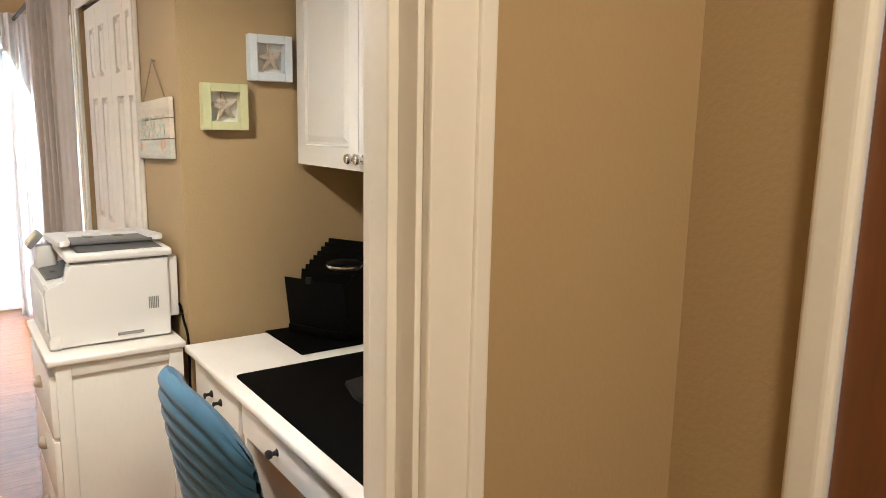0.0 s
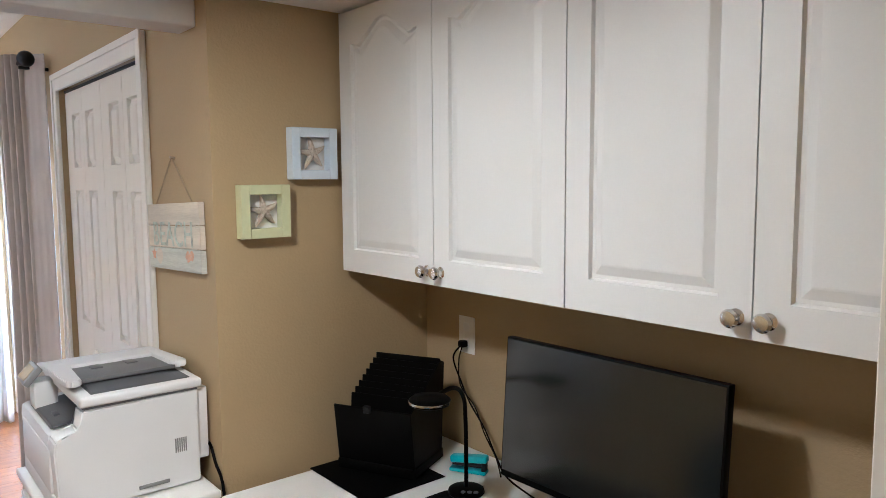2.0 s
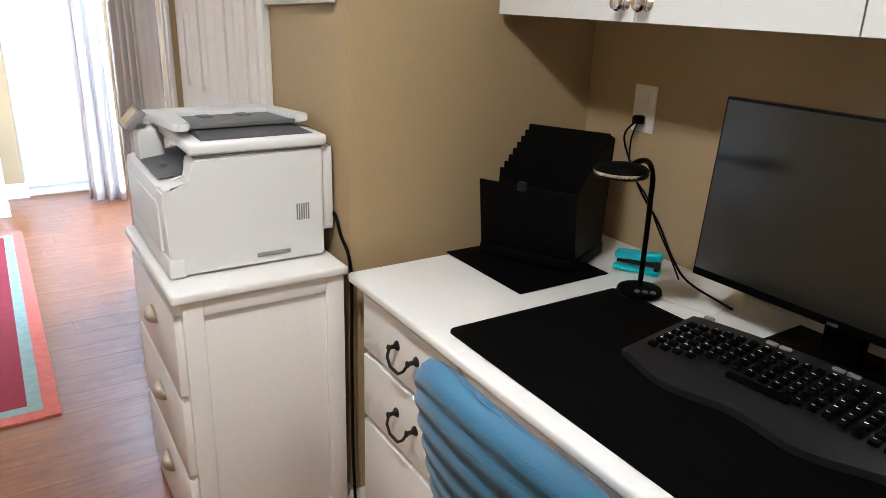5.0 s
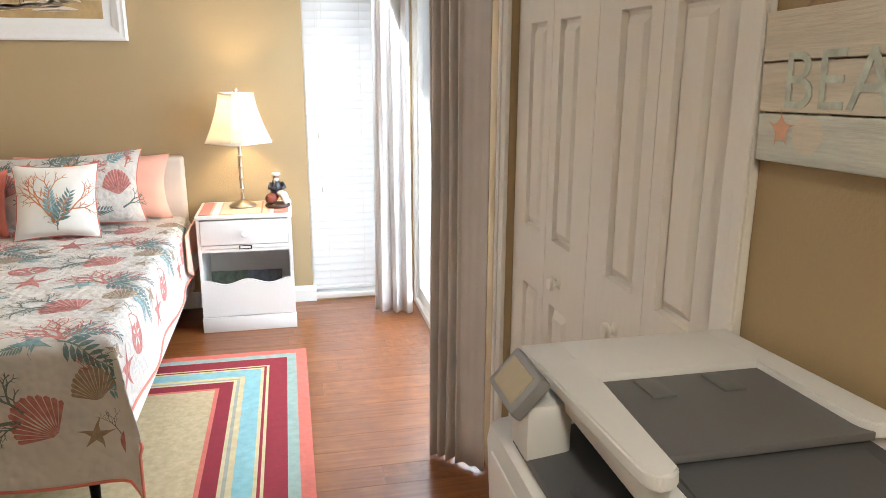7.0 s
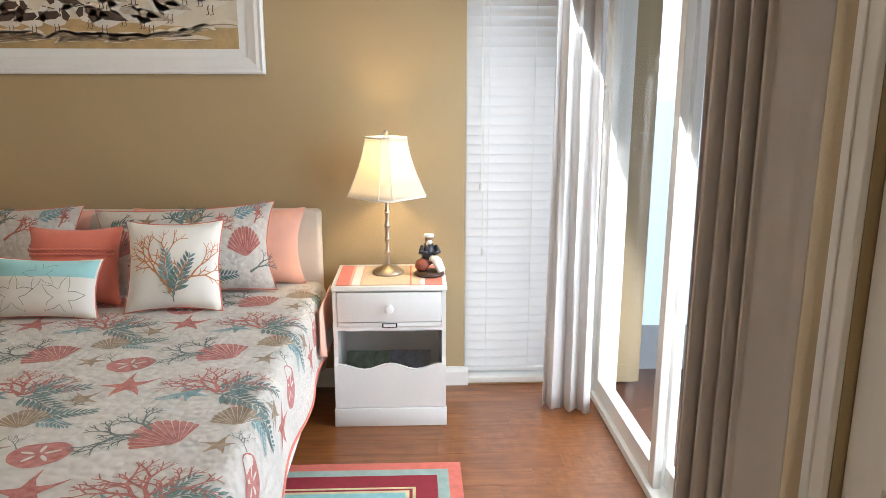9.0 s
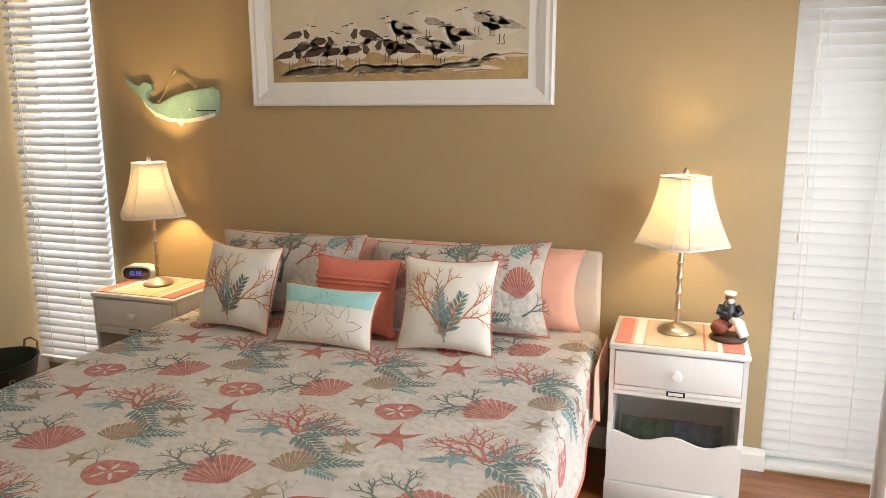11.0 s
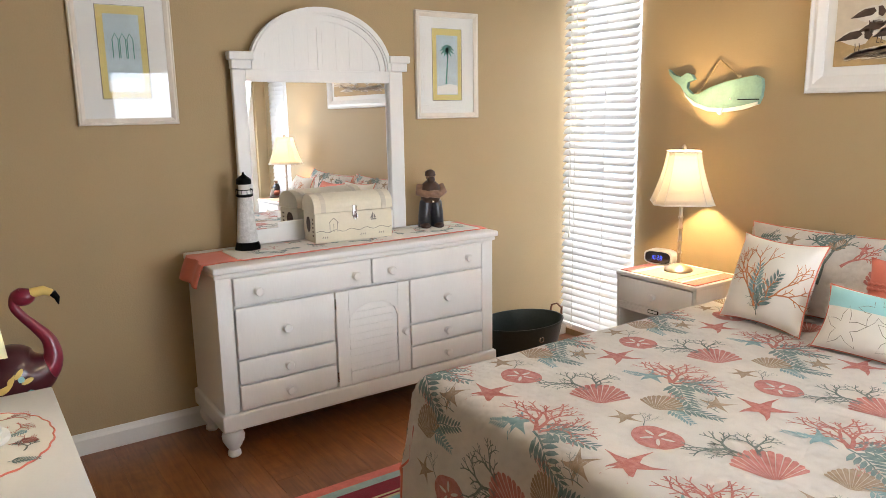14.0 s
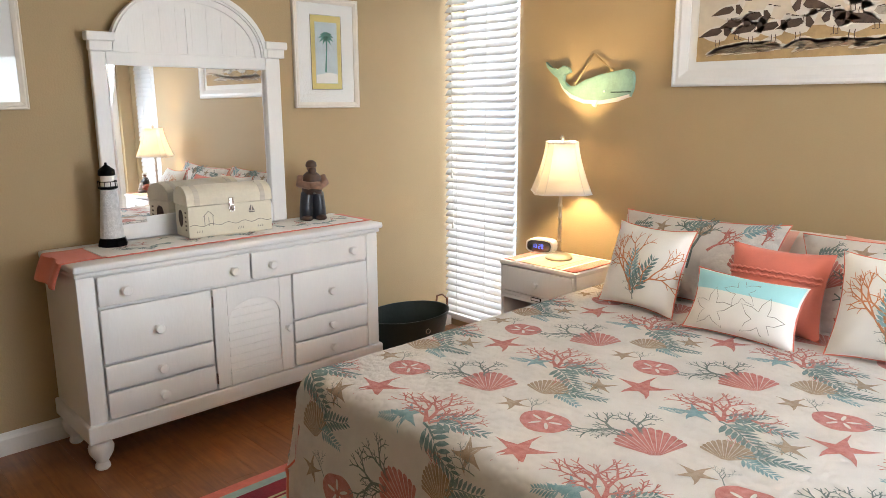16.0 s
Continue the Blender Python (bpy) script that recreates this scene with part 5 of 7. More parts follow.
# ---- printer on the filing cabinet ----
pr = thing("printer", "white multifunction laser printer with grey trays on the cabinet", "printer")
PZ = FH + 0.002
PY, PF, PB = 4.548, 0.346, 0.702
side = [(PF, PZ + 0.004), (PF - 0.008, PZ + 0.17), (PF - 0.004, PZ + 0.194), (PF + 0.008, PZ + 0.203), (0.398, PZ + 0.212), (0.408, PZ + 0.262), (PB, PZ + 0.267), (PB, PZ + 0.004)]
bm = prism(bm_new(), side, PY, 4.62, "xz")
bmesh.ops.bevel(bm, geom=[e for e in bm.edges], offset=0.004, segments=2, affect="EDGES")
low = [(PF, PZ + 0.004), (PF - 0.008, PZ + 0.17), (PF - 0.004, PZ + 0.194), (PF + 0.008, PZ + 0.200), (0.50, PZ + 0.216), (0.51, PZ + 0.266), (PB, PZ + 0.267), (PB, PZ + 0.004)]
prism(bm, low, 4.62, 4.975, "xz")
part("body", bm, M_PRINTER, pr)
part("front_door", box(bm_new(), PF - 0.011, PF - 0.003, 4.60, 4.95, PZ + 0.05, PZ + 0.165, 0.003), M_PRINTER, pr)
part("paper_drawer", box(bm_new(), PF - 0.008, PF + 0.03, PY - 0.003, 4.975, PZ, PZ + 0.046, 0.007, 3), M_PRINTER, pr)
part("grip", box(bm_new(), 0.535, 0.615, PY - 0.005, PY + 0.001, PZ + 0.022, PZ + 0.032, 0.002), M_PLATEN, pr)
for k in range(6):
    part("vent_slot", box(bm_new(), 0.634 + k * 0.0056, 0.6375 + k * 0.0056, PY - 0.0008, PY + 0.002, PZ + 0.098, PZ + 0.138), M_PLATEN, pr, smooth=False)
bm = prism(bm_new(), [(0.352, PZ + 0.205), (0.50, PZ + 0.222), (0.50, PZ + 0.23), (0.356, PZ + 0.211)], 4.640, 4.90, "xz")
part("output_tray", bm, M_PGREY, pr, "grey output tray", smooth=False)
part("tray_stop", box(bm_new(), 0.375, 0.39, 4.72, 4.76, PZ + 0.210, PZ + 0.219, 0.002), M_PGREY, pr)
part("scanner_seam", box(bm_new(), 0.410, 0.70, PY, 4.968, PZ + 0.265, PZ + 0.271), M_PGREY, pr, smooth=False)
part("scanner", box(bm_new(), 0.400, 0.714, PY - 0.005, 4.968, PZ + 0.270, PZ + 0.296, 0.008, 3), M_PRINTER, pr)
part("scanner_tray", box(bm_new(), 0.434, 0.690, PY + 0.022, 4.87, PZ + 0.2935, PZ + 0.2975, 0.002), M_PGREY, pr, "dark grey feeder output")
bm = prism(bm_new(), [(4.585, PZ + 0.297), (4.66, PZ + 0.297), (4.74, PZ + 0.304), (4.74, PZ + 0.309), (4.645, PZ + 0.304)], 0.44, 0.66, "yz")
part("paper_stop", bm, M_PGREY, pr, smooth=False)
# document feeder: white frame round a sunk grey tray, on a rear hinge block
part("feeder_block", box(bm_new(), 0.42, 0.705, 4.875, 4.98, PZ + 0.294, PZ + 0.302, 0.004), M_PRINTER, pr)
bm = bm_new()
left = [(0.386, 4.915), (0.386, 4.622), (0.389, 4.606), (0.398, 4.598), (0.412, 4.600), (0.424, 4.612), (0.444, 4.84), (0.446, 4.915)]
right = [(0.676, 4.915), (0.674, 4.84), (0.668, 4.668), (0.675, 4.652), (0.69, 4.645), (0.708, 4.650), (0.716, 4.668), (0.716, 4.915)]
prism(bm, left, PZ + 0.314, PZ + 0.332, "xy")
prism(bm, right, PZ + 0.314, PZ + 0.332, "xy")
bmesh.ops.bevel(bm, geom=[e for e in bm.edges], offset=0.003, segments=2, affect="EDGES")
box(bm, 0.440, 0.680, 4.85, 4.985, PZ + 0.315, PZ + 0.3323, 0.003, 2)
box(bm, 0.386, 0.449, 4.908, 4.985, PZ + 0.315, PZ + 0.3321, 0.003, 2)
box(bm, 0.673, 0.716, 4.908, 4.985, PZ + 0.315, PZ + 0.3321, 0.003, 2)
LIDM = Matrix.Translation((0, 4.985, PZ + 0.305)) @ Matrix.Rotation(radians(-3.6), 4, "X") @ Matrix.Translation((0, -4.985, -PZ - 0.33))
part("lid", place_bm(bm, LIDM), M_PRINTER, pr)
part("feeder_tray", place_bm(box(bm_new(), 0.432, 0.678, 4.65, 4.853, PZ + 0.312, PZ + 0.322, 0.002), LIDM), M_LIDTRAY, pr, "grey document tray")
for x in (0.49, 0.585):
    part("paper_guide", place_bm(box(bm_new(), x, x + 0.03, 4.785, 4.84, PZ + 0.321, PZ + 0.325, 0.001), LIDM), M_LIDTRAY, pr)
bm = box(bm_new(), -0.009, 0.009, -0.052, 0.052, -0.030, 0.030, 0.004)
CPM = pose(0.348, 4.872, PZ + 0.304, 0, 42, 0)
cp = part("control_panel", place_bm(bm, CPM), M_PLATEN, pr, "tilted grey touch panel")
bm = box(bm_new(), -0.0105, -0.009, -0.037, 0.037, -0.021, 0.021)
part("display", place_bm(bm, CPM), surface("display_beige", (0.42, 0.36, 0.26), 0.2, vary=0.1), cp)
part("panel_arm", box(bm_new(), 0.350, 0.412, 4.84, 4.905, PZ + 0.205, PZ + 0.285, 0.008), M_PRINTER, pr)
part("rear_cover", box(bm_new(), 0.702, 0.733, 4.562, 4.95, PZ + 0.06, PZ + 0.264, 0.004), M_PRINTER, pr)
cb = thing("power_cable", "black printer power cable hanging behind the cabinet", "cable")
part("plug", box(bm_new(), 0.728, 0.741, 4.585, 4.607, PZ + 0.06, PZ + 0.085, 0.004), M_BLACK, cb)
part("cord", tube(bm_new(), *rounded([(0.728, 4.598, PZ + 0.10), (0.735, 4.56, PZ + 0.095), (0.737, 4.53, PZ + 0.05), (0.735, 4.47, PZ - 0.02), (0.730, 4.462, 0.5), (0.728, 4.455, 0.2), (0.74, 4.445, 0.03), (0.82, 4.45, 0.012)], 0.0045), 8), M_BLACK, cb)

# ---- sign on the wall ----
M_PLANK = surface("washed_plank", (0.66, 0.60, 0.50), 0.8, vary=0.18, scale=6, fine=60, bump=0.2, stretch=(1, 0.3, 4))
M_PLANKB = surface("washed_plank_blue", (0.58, 0.59, 0.53), 0.8, vary=0.25, scale=5, fine=60, bump=0.2, stretch=(1, 0.4, 5))
sg = thing("hanging_sign", "weathered plank sign lettered beach hanging on a cord", "sign", pose(XE - 0.004, 4.757, 1.443, -2.2, 0, 0))
for k in range(3):
    z = -0.099 + k * 0.067
    part("plank", box(bm_new(), -0.016, 0.0, -0.218, 0.218, z, z + 0.0645, 0.002), M_PLANKB if k == 0 else M_PLANK, sg, smooth=False)
for y in (-0.12, 0.12):
    part("batten", box(bm_new(), 0.0, 0.003, y - 0.02, y + 0.02, -0.09, 0.09), M_PLANK, sg)
part("cord", tube(bm_new(), [(-0.008, -0.15, 0.10), (-0.006, -0.004, 0.232), (-0.006, 0.004, 0.232), (-0.008, 0.15, 0.10)], 0.0022, 6), surface("jute", (0.35, 0.27, 0.17), 0.9), sg)
part("nail", tube(bm_new(), [(0.004, 0, 0.233), (-0.012, 0, 0.235)], 0.003, 8), M_BRASS, sg)
cu = bpy.data.curves.new("lettering", "FONT")
cu.body, cu.size, cu.extrude, cu.align_x, cu.align_y, cu.space_character = "BEACH", 0.105, 0.0006, "CENTER", "CENTER", 1.05
tx = new("lettering_curve", cu)
me = bpy.data.meshes.new_from_object(tx)
bpy.data.objects.remove(tx)
M_LETTER = surface("faded_teal_paint", (0.52, 0.57, 0.50), 0.8, vary=0.35, scale=30, fine=90)
me.materials.append(M_LETTER)
lt = new("lettering", me)
lt.parent = sg
lt.matrix_basis = Matrix.Translation((-0.0175, 0, 0.005)) @ Matrix.Rotation(radians(-90), 4, "Z") @ Matrix.Rotation(radians(90), 4, "X")
M_STARP = surface("faded_coral_paint", (0.64, 0.36, 0.24), 0.8, vary=0.25, scale=20)
bm = bm_new()
star(bm, (0.165, -0.055), 0.028, 0.3, lambda y, z: (-0.0185, y, z), 0.42)
part("painted_starfish", bm, M_STARP, sg)
bm = bm_new()
shell(bm, (-0.125, -0.06), 0.022, 0.2, lambda y, z: (-0.0185, y, z), 9)
shell(bm, (-0.158, -0.055), 0.019, -0.4, lambda y, z: (-0.0185, y, z), 9)
part("painted_shell", bm, M_STARP, sg)
bm = bm_new()
oval(bm, (0.115, -0.06), 0.028, 0.024, 0, lambda y, z: (-0.0183, y, z))
part("painted_sand_dollar", bm, M_PLANK, sg)

# ---- starfish shadow boxes ----
M_SFISH = surface("starfish_beige", (0.52, 0.44, 0.36), 0.9, vary=0.2, scale=40, fine=160, bump=0.5)
for xc, zc, col, nm in ((0.879, 1.522, (0.58, 0.60, 0.36), "pale green"), (1.036, 1.684, (0.60, 0.68, 0.76), "pale blue")):
    s_ = thing("shadow_box", nm + " painted shadow box with a dried starfish on the wall", "frame", pose(xc, NOOK_N - 0.001, zc), "starfish frames")
    mt = surface("frame_" + nm.replace(" ", "_"), col, 0.55, vary=0.06, scale=9, fine=90)
    h, w = 0.074, 0.027
    bm = bm_new()
    for a in ((-h, -h + w, -h, h), (h - w, h, -h, h), (-h + w, h - w, -h, -h + w), (-h + w, h - w, h - w, h)):
        box(bm, a[0], a[1], -0.036, 0.0, a[2], a[3], 0.002)
    part("frame", bm, mt, s_, smooth=False)
    part("backing", box(bm_new(), -h + w, h - w, -0.004, -0.001, -h + w, h - w), M_PAPER, s_)
    bm = bm_new()
    ar = 0.047
    for k in range(5):
        a = math.pi / 2 + k * 2 * math.pi / 5 + 0.12
        tube(bm, [(0, -0.016, 0), (ar * 0.4 * math.cos(a), -0.017, ar * 0.4 * math.sin(a)), (ar * 0.8 * math.cos(a), -0.013, ar * 0.8 * math.sin(a)), (ar * 1.05 * math.cos(a + 0.05), -0.01, ar * 1.05 * math.sin(a + 0.05))], [0.012, 0.0095, 0.006, 0.002], 8)
    part("starfish", bm, M_SFISH, s_, "dried beige starfish")

# ---- outlet and monitor cable ----
o = thing("wall_outlet", "white wall outlet with a black plug", "outlet")
part("plate", box(bm_new(), NOOK_X - 0.006, NOOK_X, 4.245, 4.318, 1.06, 1.178, 0.003), M_TRIM, o)
for z in (1.145, 1.093):
    part("socket", box(bm_new(), NOOK_X - 0.0085, NOOK_X - 0.005, 4.268, 4.295, z - 0.014, z + 0.014, 0.002), M_PAPER, o)
c = thing("power_cable", "twisted black power cable from the outlet down to the desk", "cable")
part("plug", box(bm_new(), NOOK_X - 0.034, NOOK_X - 0.008, 4.27, 4.293, 1.082, 1.104, 0.005), M_BLACK, c)
part("cord", tube(bm_new(), *rounded([(NOOK_X - 0.03, 4.28, 1.09), (NOOK_X - 0.045, 4.30, 1.05), (NOOK_X - 0.04, 4.27, 0.98), (NOOK_X - 0.045, 4.22, 0.92), (NOOK_X - 0.05, 4.15, 0.86), (NOOK_X - 0.07, 4.08, 0.80), (NOOK_X - 0.1, 4.0, 0.768), (1.33, 3.85, 0.766)], 0.0028), 8), M_BLACK, c)
part("cord", tube(bm_new(), *rounded([(NOOK_X - 0.03, 4.275, 1.085), (NOOK_X - 0.035, 4.285, 1.04), (NOOK_X - 0.05, 4.26, 0.97), (NOOK_X - 0.035, 4.21, 0.91), (NOOK_X - 0.06, 4.14, 0.85), (NOOK_X - 0.06, 4.09, 0.79), (1.36, 4.02, 0.768)], 0.0022), 8), M_BLACK, c)

# ---- on the desk ----
DZ = 0.761
m_ = thing("desk_mat", "black leather-look desk mat", "mat")
bm = bm_new()
corner = [(0.748 + 0.018 - 0.018 * math.cos(a * math.pi / 12), 4.06 - 0.018 + 0.018 * math.sin(a * math.pi / 12)) for a in range(7)]
corner += [(1.20 - 0.018 + 0.018 * math.sin(a * math.pi / 12), 4.06 - 0.018 + 0.018 * math.cos(a * math.pi / 12)) for a in range(7)]
part("pad", prism(bm, corner + [(1.20, 2.98), (0.748, 2.98)], DZ, DZ + 0.004, "xy"), M_BLACKM, m_, smooth=False)
o = thing("file_sorter_mat", "black square pad under the file sorter", "mat")
part("pad", box(bm_new(), 0.985, 1.25, 4.135, 4.44, DZ, DZ + 0.003, 0.001, 1), M_BLACKM, o)
o = thing("file_sorter", "black stepped upright file sorter full of dividers", "file sorter", pose(1.125, 4.285, DZ + 0.004, 0, 0, -64))
part("base", box(bm_new(), -0.126, 0.126, -0.022, 0.175, 0, 0.03, 0.004), M_BLACK, o)
# front pocket board, leaning back, then dividers that step up behind it
bm = box(bm_new(), -0.125, 0.125, -0.003, 0.003, 0, 0.185, 0.002, 1)
part("front_board", place_bm(bm, pose(0, -0.012, 0.014, 8, 0, 0)), M_BLACK, o, smooth=False)
for k in range(8):
    y = 0.01 + k * 0.0205
    h = 0.205 + k * 0.0125
    bm = box(bm_new(), -0.105, 0.115, -0.0022, 0.0022, 0, h, 0.0015, 1)
    part("divider", place_bm(bm, pose(0, y, 0.012, -5, 0, 0)), M_BLACK, o, smooth=False)
bm = prism(bm_new(), [(-0.005, 0.0), (0.172, 0.0), (0.195, 0.29), (0.17, 0.30), (-0.03, 0.19)], 0.117, 0.121, "yz")
part("end_panel", bm, M_BLACK, o, smooth=False)
bm = box(bm_new(), -0.010, 0.010, -0.006, 0.006, 0.182, 0.202, 0.001, 1)
part("binder_clip", place_bm(bm, pose(0.0, -0.035, 0.012, 8, 0, 0)), M_IRON, o)

mo = thing("monitor", "flat black computer monitor, switched off, on a stand", "monitor", pose(1.247, 3.592, DZ - 0.012, 0, 0, -89))
TLT = pose(0, 0, 0.29, -4, 0, 0)
part("panel", place_bm(box(bm_new(), -0.296, 0.296, 0.0, 0.024, -0.185, 0.172, 0.003), TLT), M_BLACK, mo)
sc_ = part("screen", place_bm(box(bm_new(), -0.291, 0.291, -0.0012, 0.001, -0.168, 0.167), TLT), M_SCREEN, mo, "dark glossy screen", smooth=False)
part("stand_neck", box(bm_new(), -0.035, 0.035, 0.03, 0.06, 0.012, 0.28, 0.004), M_BLACK, mo)
part("stand_foot", box(bm_new(), -0.13, 0.13, -0.06, 0.13, 0.012, 0.026, 0.004), M_BLACK, mo)
part("badge", place_bm(box(bm_new(), -0.01, 0.01, -0.002, 0.0, -0.181, -0.175), TLT), M_NICKEL, mo, smooth=False)


def keyboard(name, label, m, w, d, rows, cols, pink=()):
    k_ = thing(name, label, "keyboard", m)
    out = []
    for i in range(25):
        f = i / 24
        out.append((-w / 2 + w * f, -d / 2 - 0.018 * math.sin(math.pi * f) - 0.05 + 0.012 * math.cos(4 * math.pi * f)))
    for i in range(25):
        f = i / 24
        out.append((w / 2 - w * f, d / 2 + 0.022 * math.sin(math.pi * f)))
    bm = prism(bm_new(), out, 0.0, 0.018, "xy")
    bmesh.ops.bevel(bm, geom=[e for e in bm.edges], offset=0.005, segments=2, affect="EDGES")
    part("case", bm, M_KEYCASE, k_)
    me_ = mesh_of(box(bm_new(), -0.0082, 0.0082, -0.0078, 0.0078, 0, 0.009, 0.002, 1), "key", M_BLACK, True)
    mw = mesh_of(box(bm_new(), -0.0032, 0.0026, -0.0011, 0.0011, 0.0091, 0.0096), "legend", M_PAPER, False)
    mp_ = mesh_of(box(bm_new(), -0.0085, 0.0085, -0.008, 0.008, 0, 0.012, 0.003, 1), "key", M_PINK, True)
    ms_ = mesh_of(box(bm_new(), -0.011, 0.011, -0.005, 0.005, 0, 0.006, 0.002, 1), "media_key", M_PLATEN, True)
    for r_ in range(rows):
        for c_ in range(cols):
            if r_ == 0 and cols > 10 and 4 <= c_ <= 8:
                continue
            f = (c_ + 0.5) / cols
            x = -w / 2 + 0.02 + (w - 0.04) * f
            y = -d / 2 + 0.024 + r_ * (d - 0.04) / rows + 0.018 * math.sin(math.pi * f) - 0.01
            z = 0.0175 + 0.006 * math.sin(2 * math.pi * f) ** 2
            ob = new("key", mp_ if (r_, c_) in pink else me_)
            ob.parent = k_
            ob.location = (x, y, z)
            if (r_, c_) not in pink and (r_ * 7 + c_ * 3) % 5 != 0:
                lg = new("legend", mw)
                lg.parent = ob
                lg.location = (-0.001, 0.0025, 0)
    if cols > 10:
        sp = part("space_bar", box(bm_new(), -0.06, 0.05, -d / 2 + 0.018, -d / 2 + 0.033, 0.018, 0.028, 0.003), M_BLACK, k_)
        for x in (-0.2, -0.07, -0.045, 0.05, 0.075, 0.2):
            ob = new("media_key", ms_)
            ob.parent = k_
            ob.location = (x, d / 2 + 0.006, 0.018)
    return k_


M_KEYCASE = surface("keyboard_charcoal", (0.010, 0.010, 0.011), 0.45, vary=0.1, fine=250, bump=0.05)
M_PINK = surface("pink_key", (0.65, 0.03, 0.16), 0.4)
keyboard("keyboard", "black ergonomic wave keyboard with a wrist rest", pose(1.125, 3.60, DZ + 0.005, 2, 0, -84), 0.47, 0.185, 6, 18)
keyboard("number_keypad", "black keypad with two pink keys", pose(1.19, 3.20, DZ + 0.005, 3, 0, -80), 0.21, 0.13, 6, 8, ((4, 0), (2, 5)))
ms = thing("computer_mouse", "black computer mouse on the desk mat", "mouse", pose(0.97, 3.23, DZ + 0.004, 0, 0, -70))
bm = bm_new()
bmesh.ops.create_uvsphere(bm, u_segments=20, v_segments=12, radius=1.0)
for v in bm.verts:
    v.co = Vector((v.co.x * 0.033, v.co.y * 0.055, max(v.co.z, 0) * 0.034))
part("shell", bm, M_PGREY, ms)
part("wheel", place_bm(lathe(bm_new(), [(0.007, -0.003), (0.008, 0), (0.007, 0.003)], 12), pose(0, 0.03, 0.028, 0, 90, 0)), M_BLACK, ms)

dl = thing("desk_lamp", "black round-base desk lamp with a bent neck, off", "lamp")
part("base", lathe(bm_new(), [(0.046, DZ + 0.003), (0.05, DZ + 0.008), (0.048, DZ + 0.015), (0.035, DZ + 0.019), (0.012, DZ + 0.022)], 32, (1.222, 4.012)), M_BLACK, dl)
part("neck", tube(bm_new(), *rounded([(1.222, 4.012, DZ + 0.02), (1.222, 4.012, 0.90), (1.218, 4.01, 0.98), (1.205, 4.0, 1.03), (1.175, 3.985, 1.065), (1.13, 3.965, 1.082), (1.07, 3.94, 1.083)], 0.0058), 10), M_BLACK, dl)
bm = lathe(bm_new(), [(0.046, -0.009), (0.05, -0.006), (0.05, 0.004), (0.044, 0.009), (0.01, 0.012)], 28)
part("head", place_bm(bm, pose(1.025, 3.918, 1.082)), M_BLACK, dl)
part("head_ring", place_bm(lathe(bm_new(), [(0.0505, -0.004), (0.0515, 0.0), (0.0505, 0.002)], 28), pose(1.025, 3.918, 1.082)), M_NICKEL, dl)
for k in range(3):
    part("button", lathe(bm_new(), [(0.007, DZ + 0.018), (0.006, DZ + 0.021)], 12, (1.196 + 0.012 * k, 3.995 - 0.012 * k)), M_PGREY, dl)

st = thing("stapler", "turquoise desk stapler lying by the lamp", "stapler", pose(1.325, 4.115, DZ + 0.002, 0, 0, -62) @ Matrix.Scale(0.87, 4))
part("base", box(bm_new(), -0.066, 0.062, -0.019, 0.019, 0, 0.013, 0.004), M_TURQ, st)
part("magazine", box(bm_new(), -0.058, 0.058, -0.010, 0.010, 0.02, 0.032, 0.002), M_IRON, st)
part("arm", place_bm(box(bm_new(), -0.064, 0.066, -0.018, 0.018, 0, 0.024, 0.008, 3), pose(0, 0, 0.034, 0, -5, 0)), M_TURQ, st)
part("hinge", box(bm_new(), 0.046, 0.060, -0.016, 0.016, 0.008, 0.05, 0.004), M_IRON, st)
for x, y, rz, nm in ((1.33, 3.98, -52, 0), (1.30, 3.93, -75, 1), (1.34, 3.28, -60, 2)):
    p = thing("paper_sheet", "loose white paper on the desk", "paper", pose(x, y, DZ + 0.001 + 0.0012 * nm, 0, 0, rz))
    part("sheet", box(bm_new(), -0.07, 0.07, -0.05, 0.05, 0, 0.001), M_PAPER, p, smooth=False)
o = thing("notepad", "brown envelope on the desk under the monitor", "notepad", pose(1.34, 3.42, DZ, 0, 0, -70))
part("cover", box(bm_new(), -0.12, 0.12, -0.08, 0.08, 0, 0.0012), surface("kraft_paper", (0.40, 0.30, 0.2), 0.8), o, smooth=False)
cu_ = thing("mesh_cup", "small round black wire mesh cup of clips", "cup", pose(1.285, 3.348, DZ + 0.002))
for z in (0.002, 0.02, 0.038, 0.055):
    part("ring", tube(bm_new(), [(0.042 * math.cos(a * math.pi / 12), 0.042 * math.sin(a * math.pi / 12), z) for a in range(25)], 0.0022 if 0.01 < z < 0.05 else 0.0035, 6), M_BLACK, cu_)
for k in range(22):
    a = k * 2 * math.pi / 22
    part("wire", tube(bm_new(), [(0.042 * math.cos(a), 0.042 * math.sin(a), 0), (0.042 * math.cos(a), 0.042 * math.sin(a), 0.055)], 0.0012, 5), M_BLACK, cu_)
part("contents", lathe(bm_new(), [(0.036, 0.0), (0.038, 0.025), (0.02, 0.034), (0.002, 0.036)], 16), surface("copper_clips", (0.35, 0.2, 0.12), 0.4, metal=0.6, scale=60, vary=0.4), cu_)
o = thing("paper_roll", "white paper roll lying in a black desk tidy", "paper roll", pose(1.395, 3.11, DZ + 0.112, 0, 90, -82))
bm = bm_new()
rings = []
for r_, z in ((0.011, -0.04), (0.034, -0.04), (0.036, -0.037), (0.036, 0.037), (0.034, 0.04), (0.011, 0.04)):
    rings.append([bm.verts.new((r_ * math.cos(a * math.pi / 14), r_ * math.sin(a * math.pi / 14), z)) for a in range(28)])
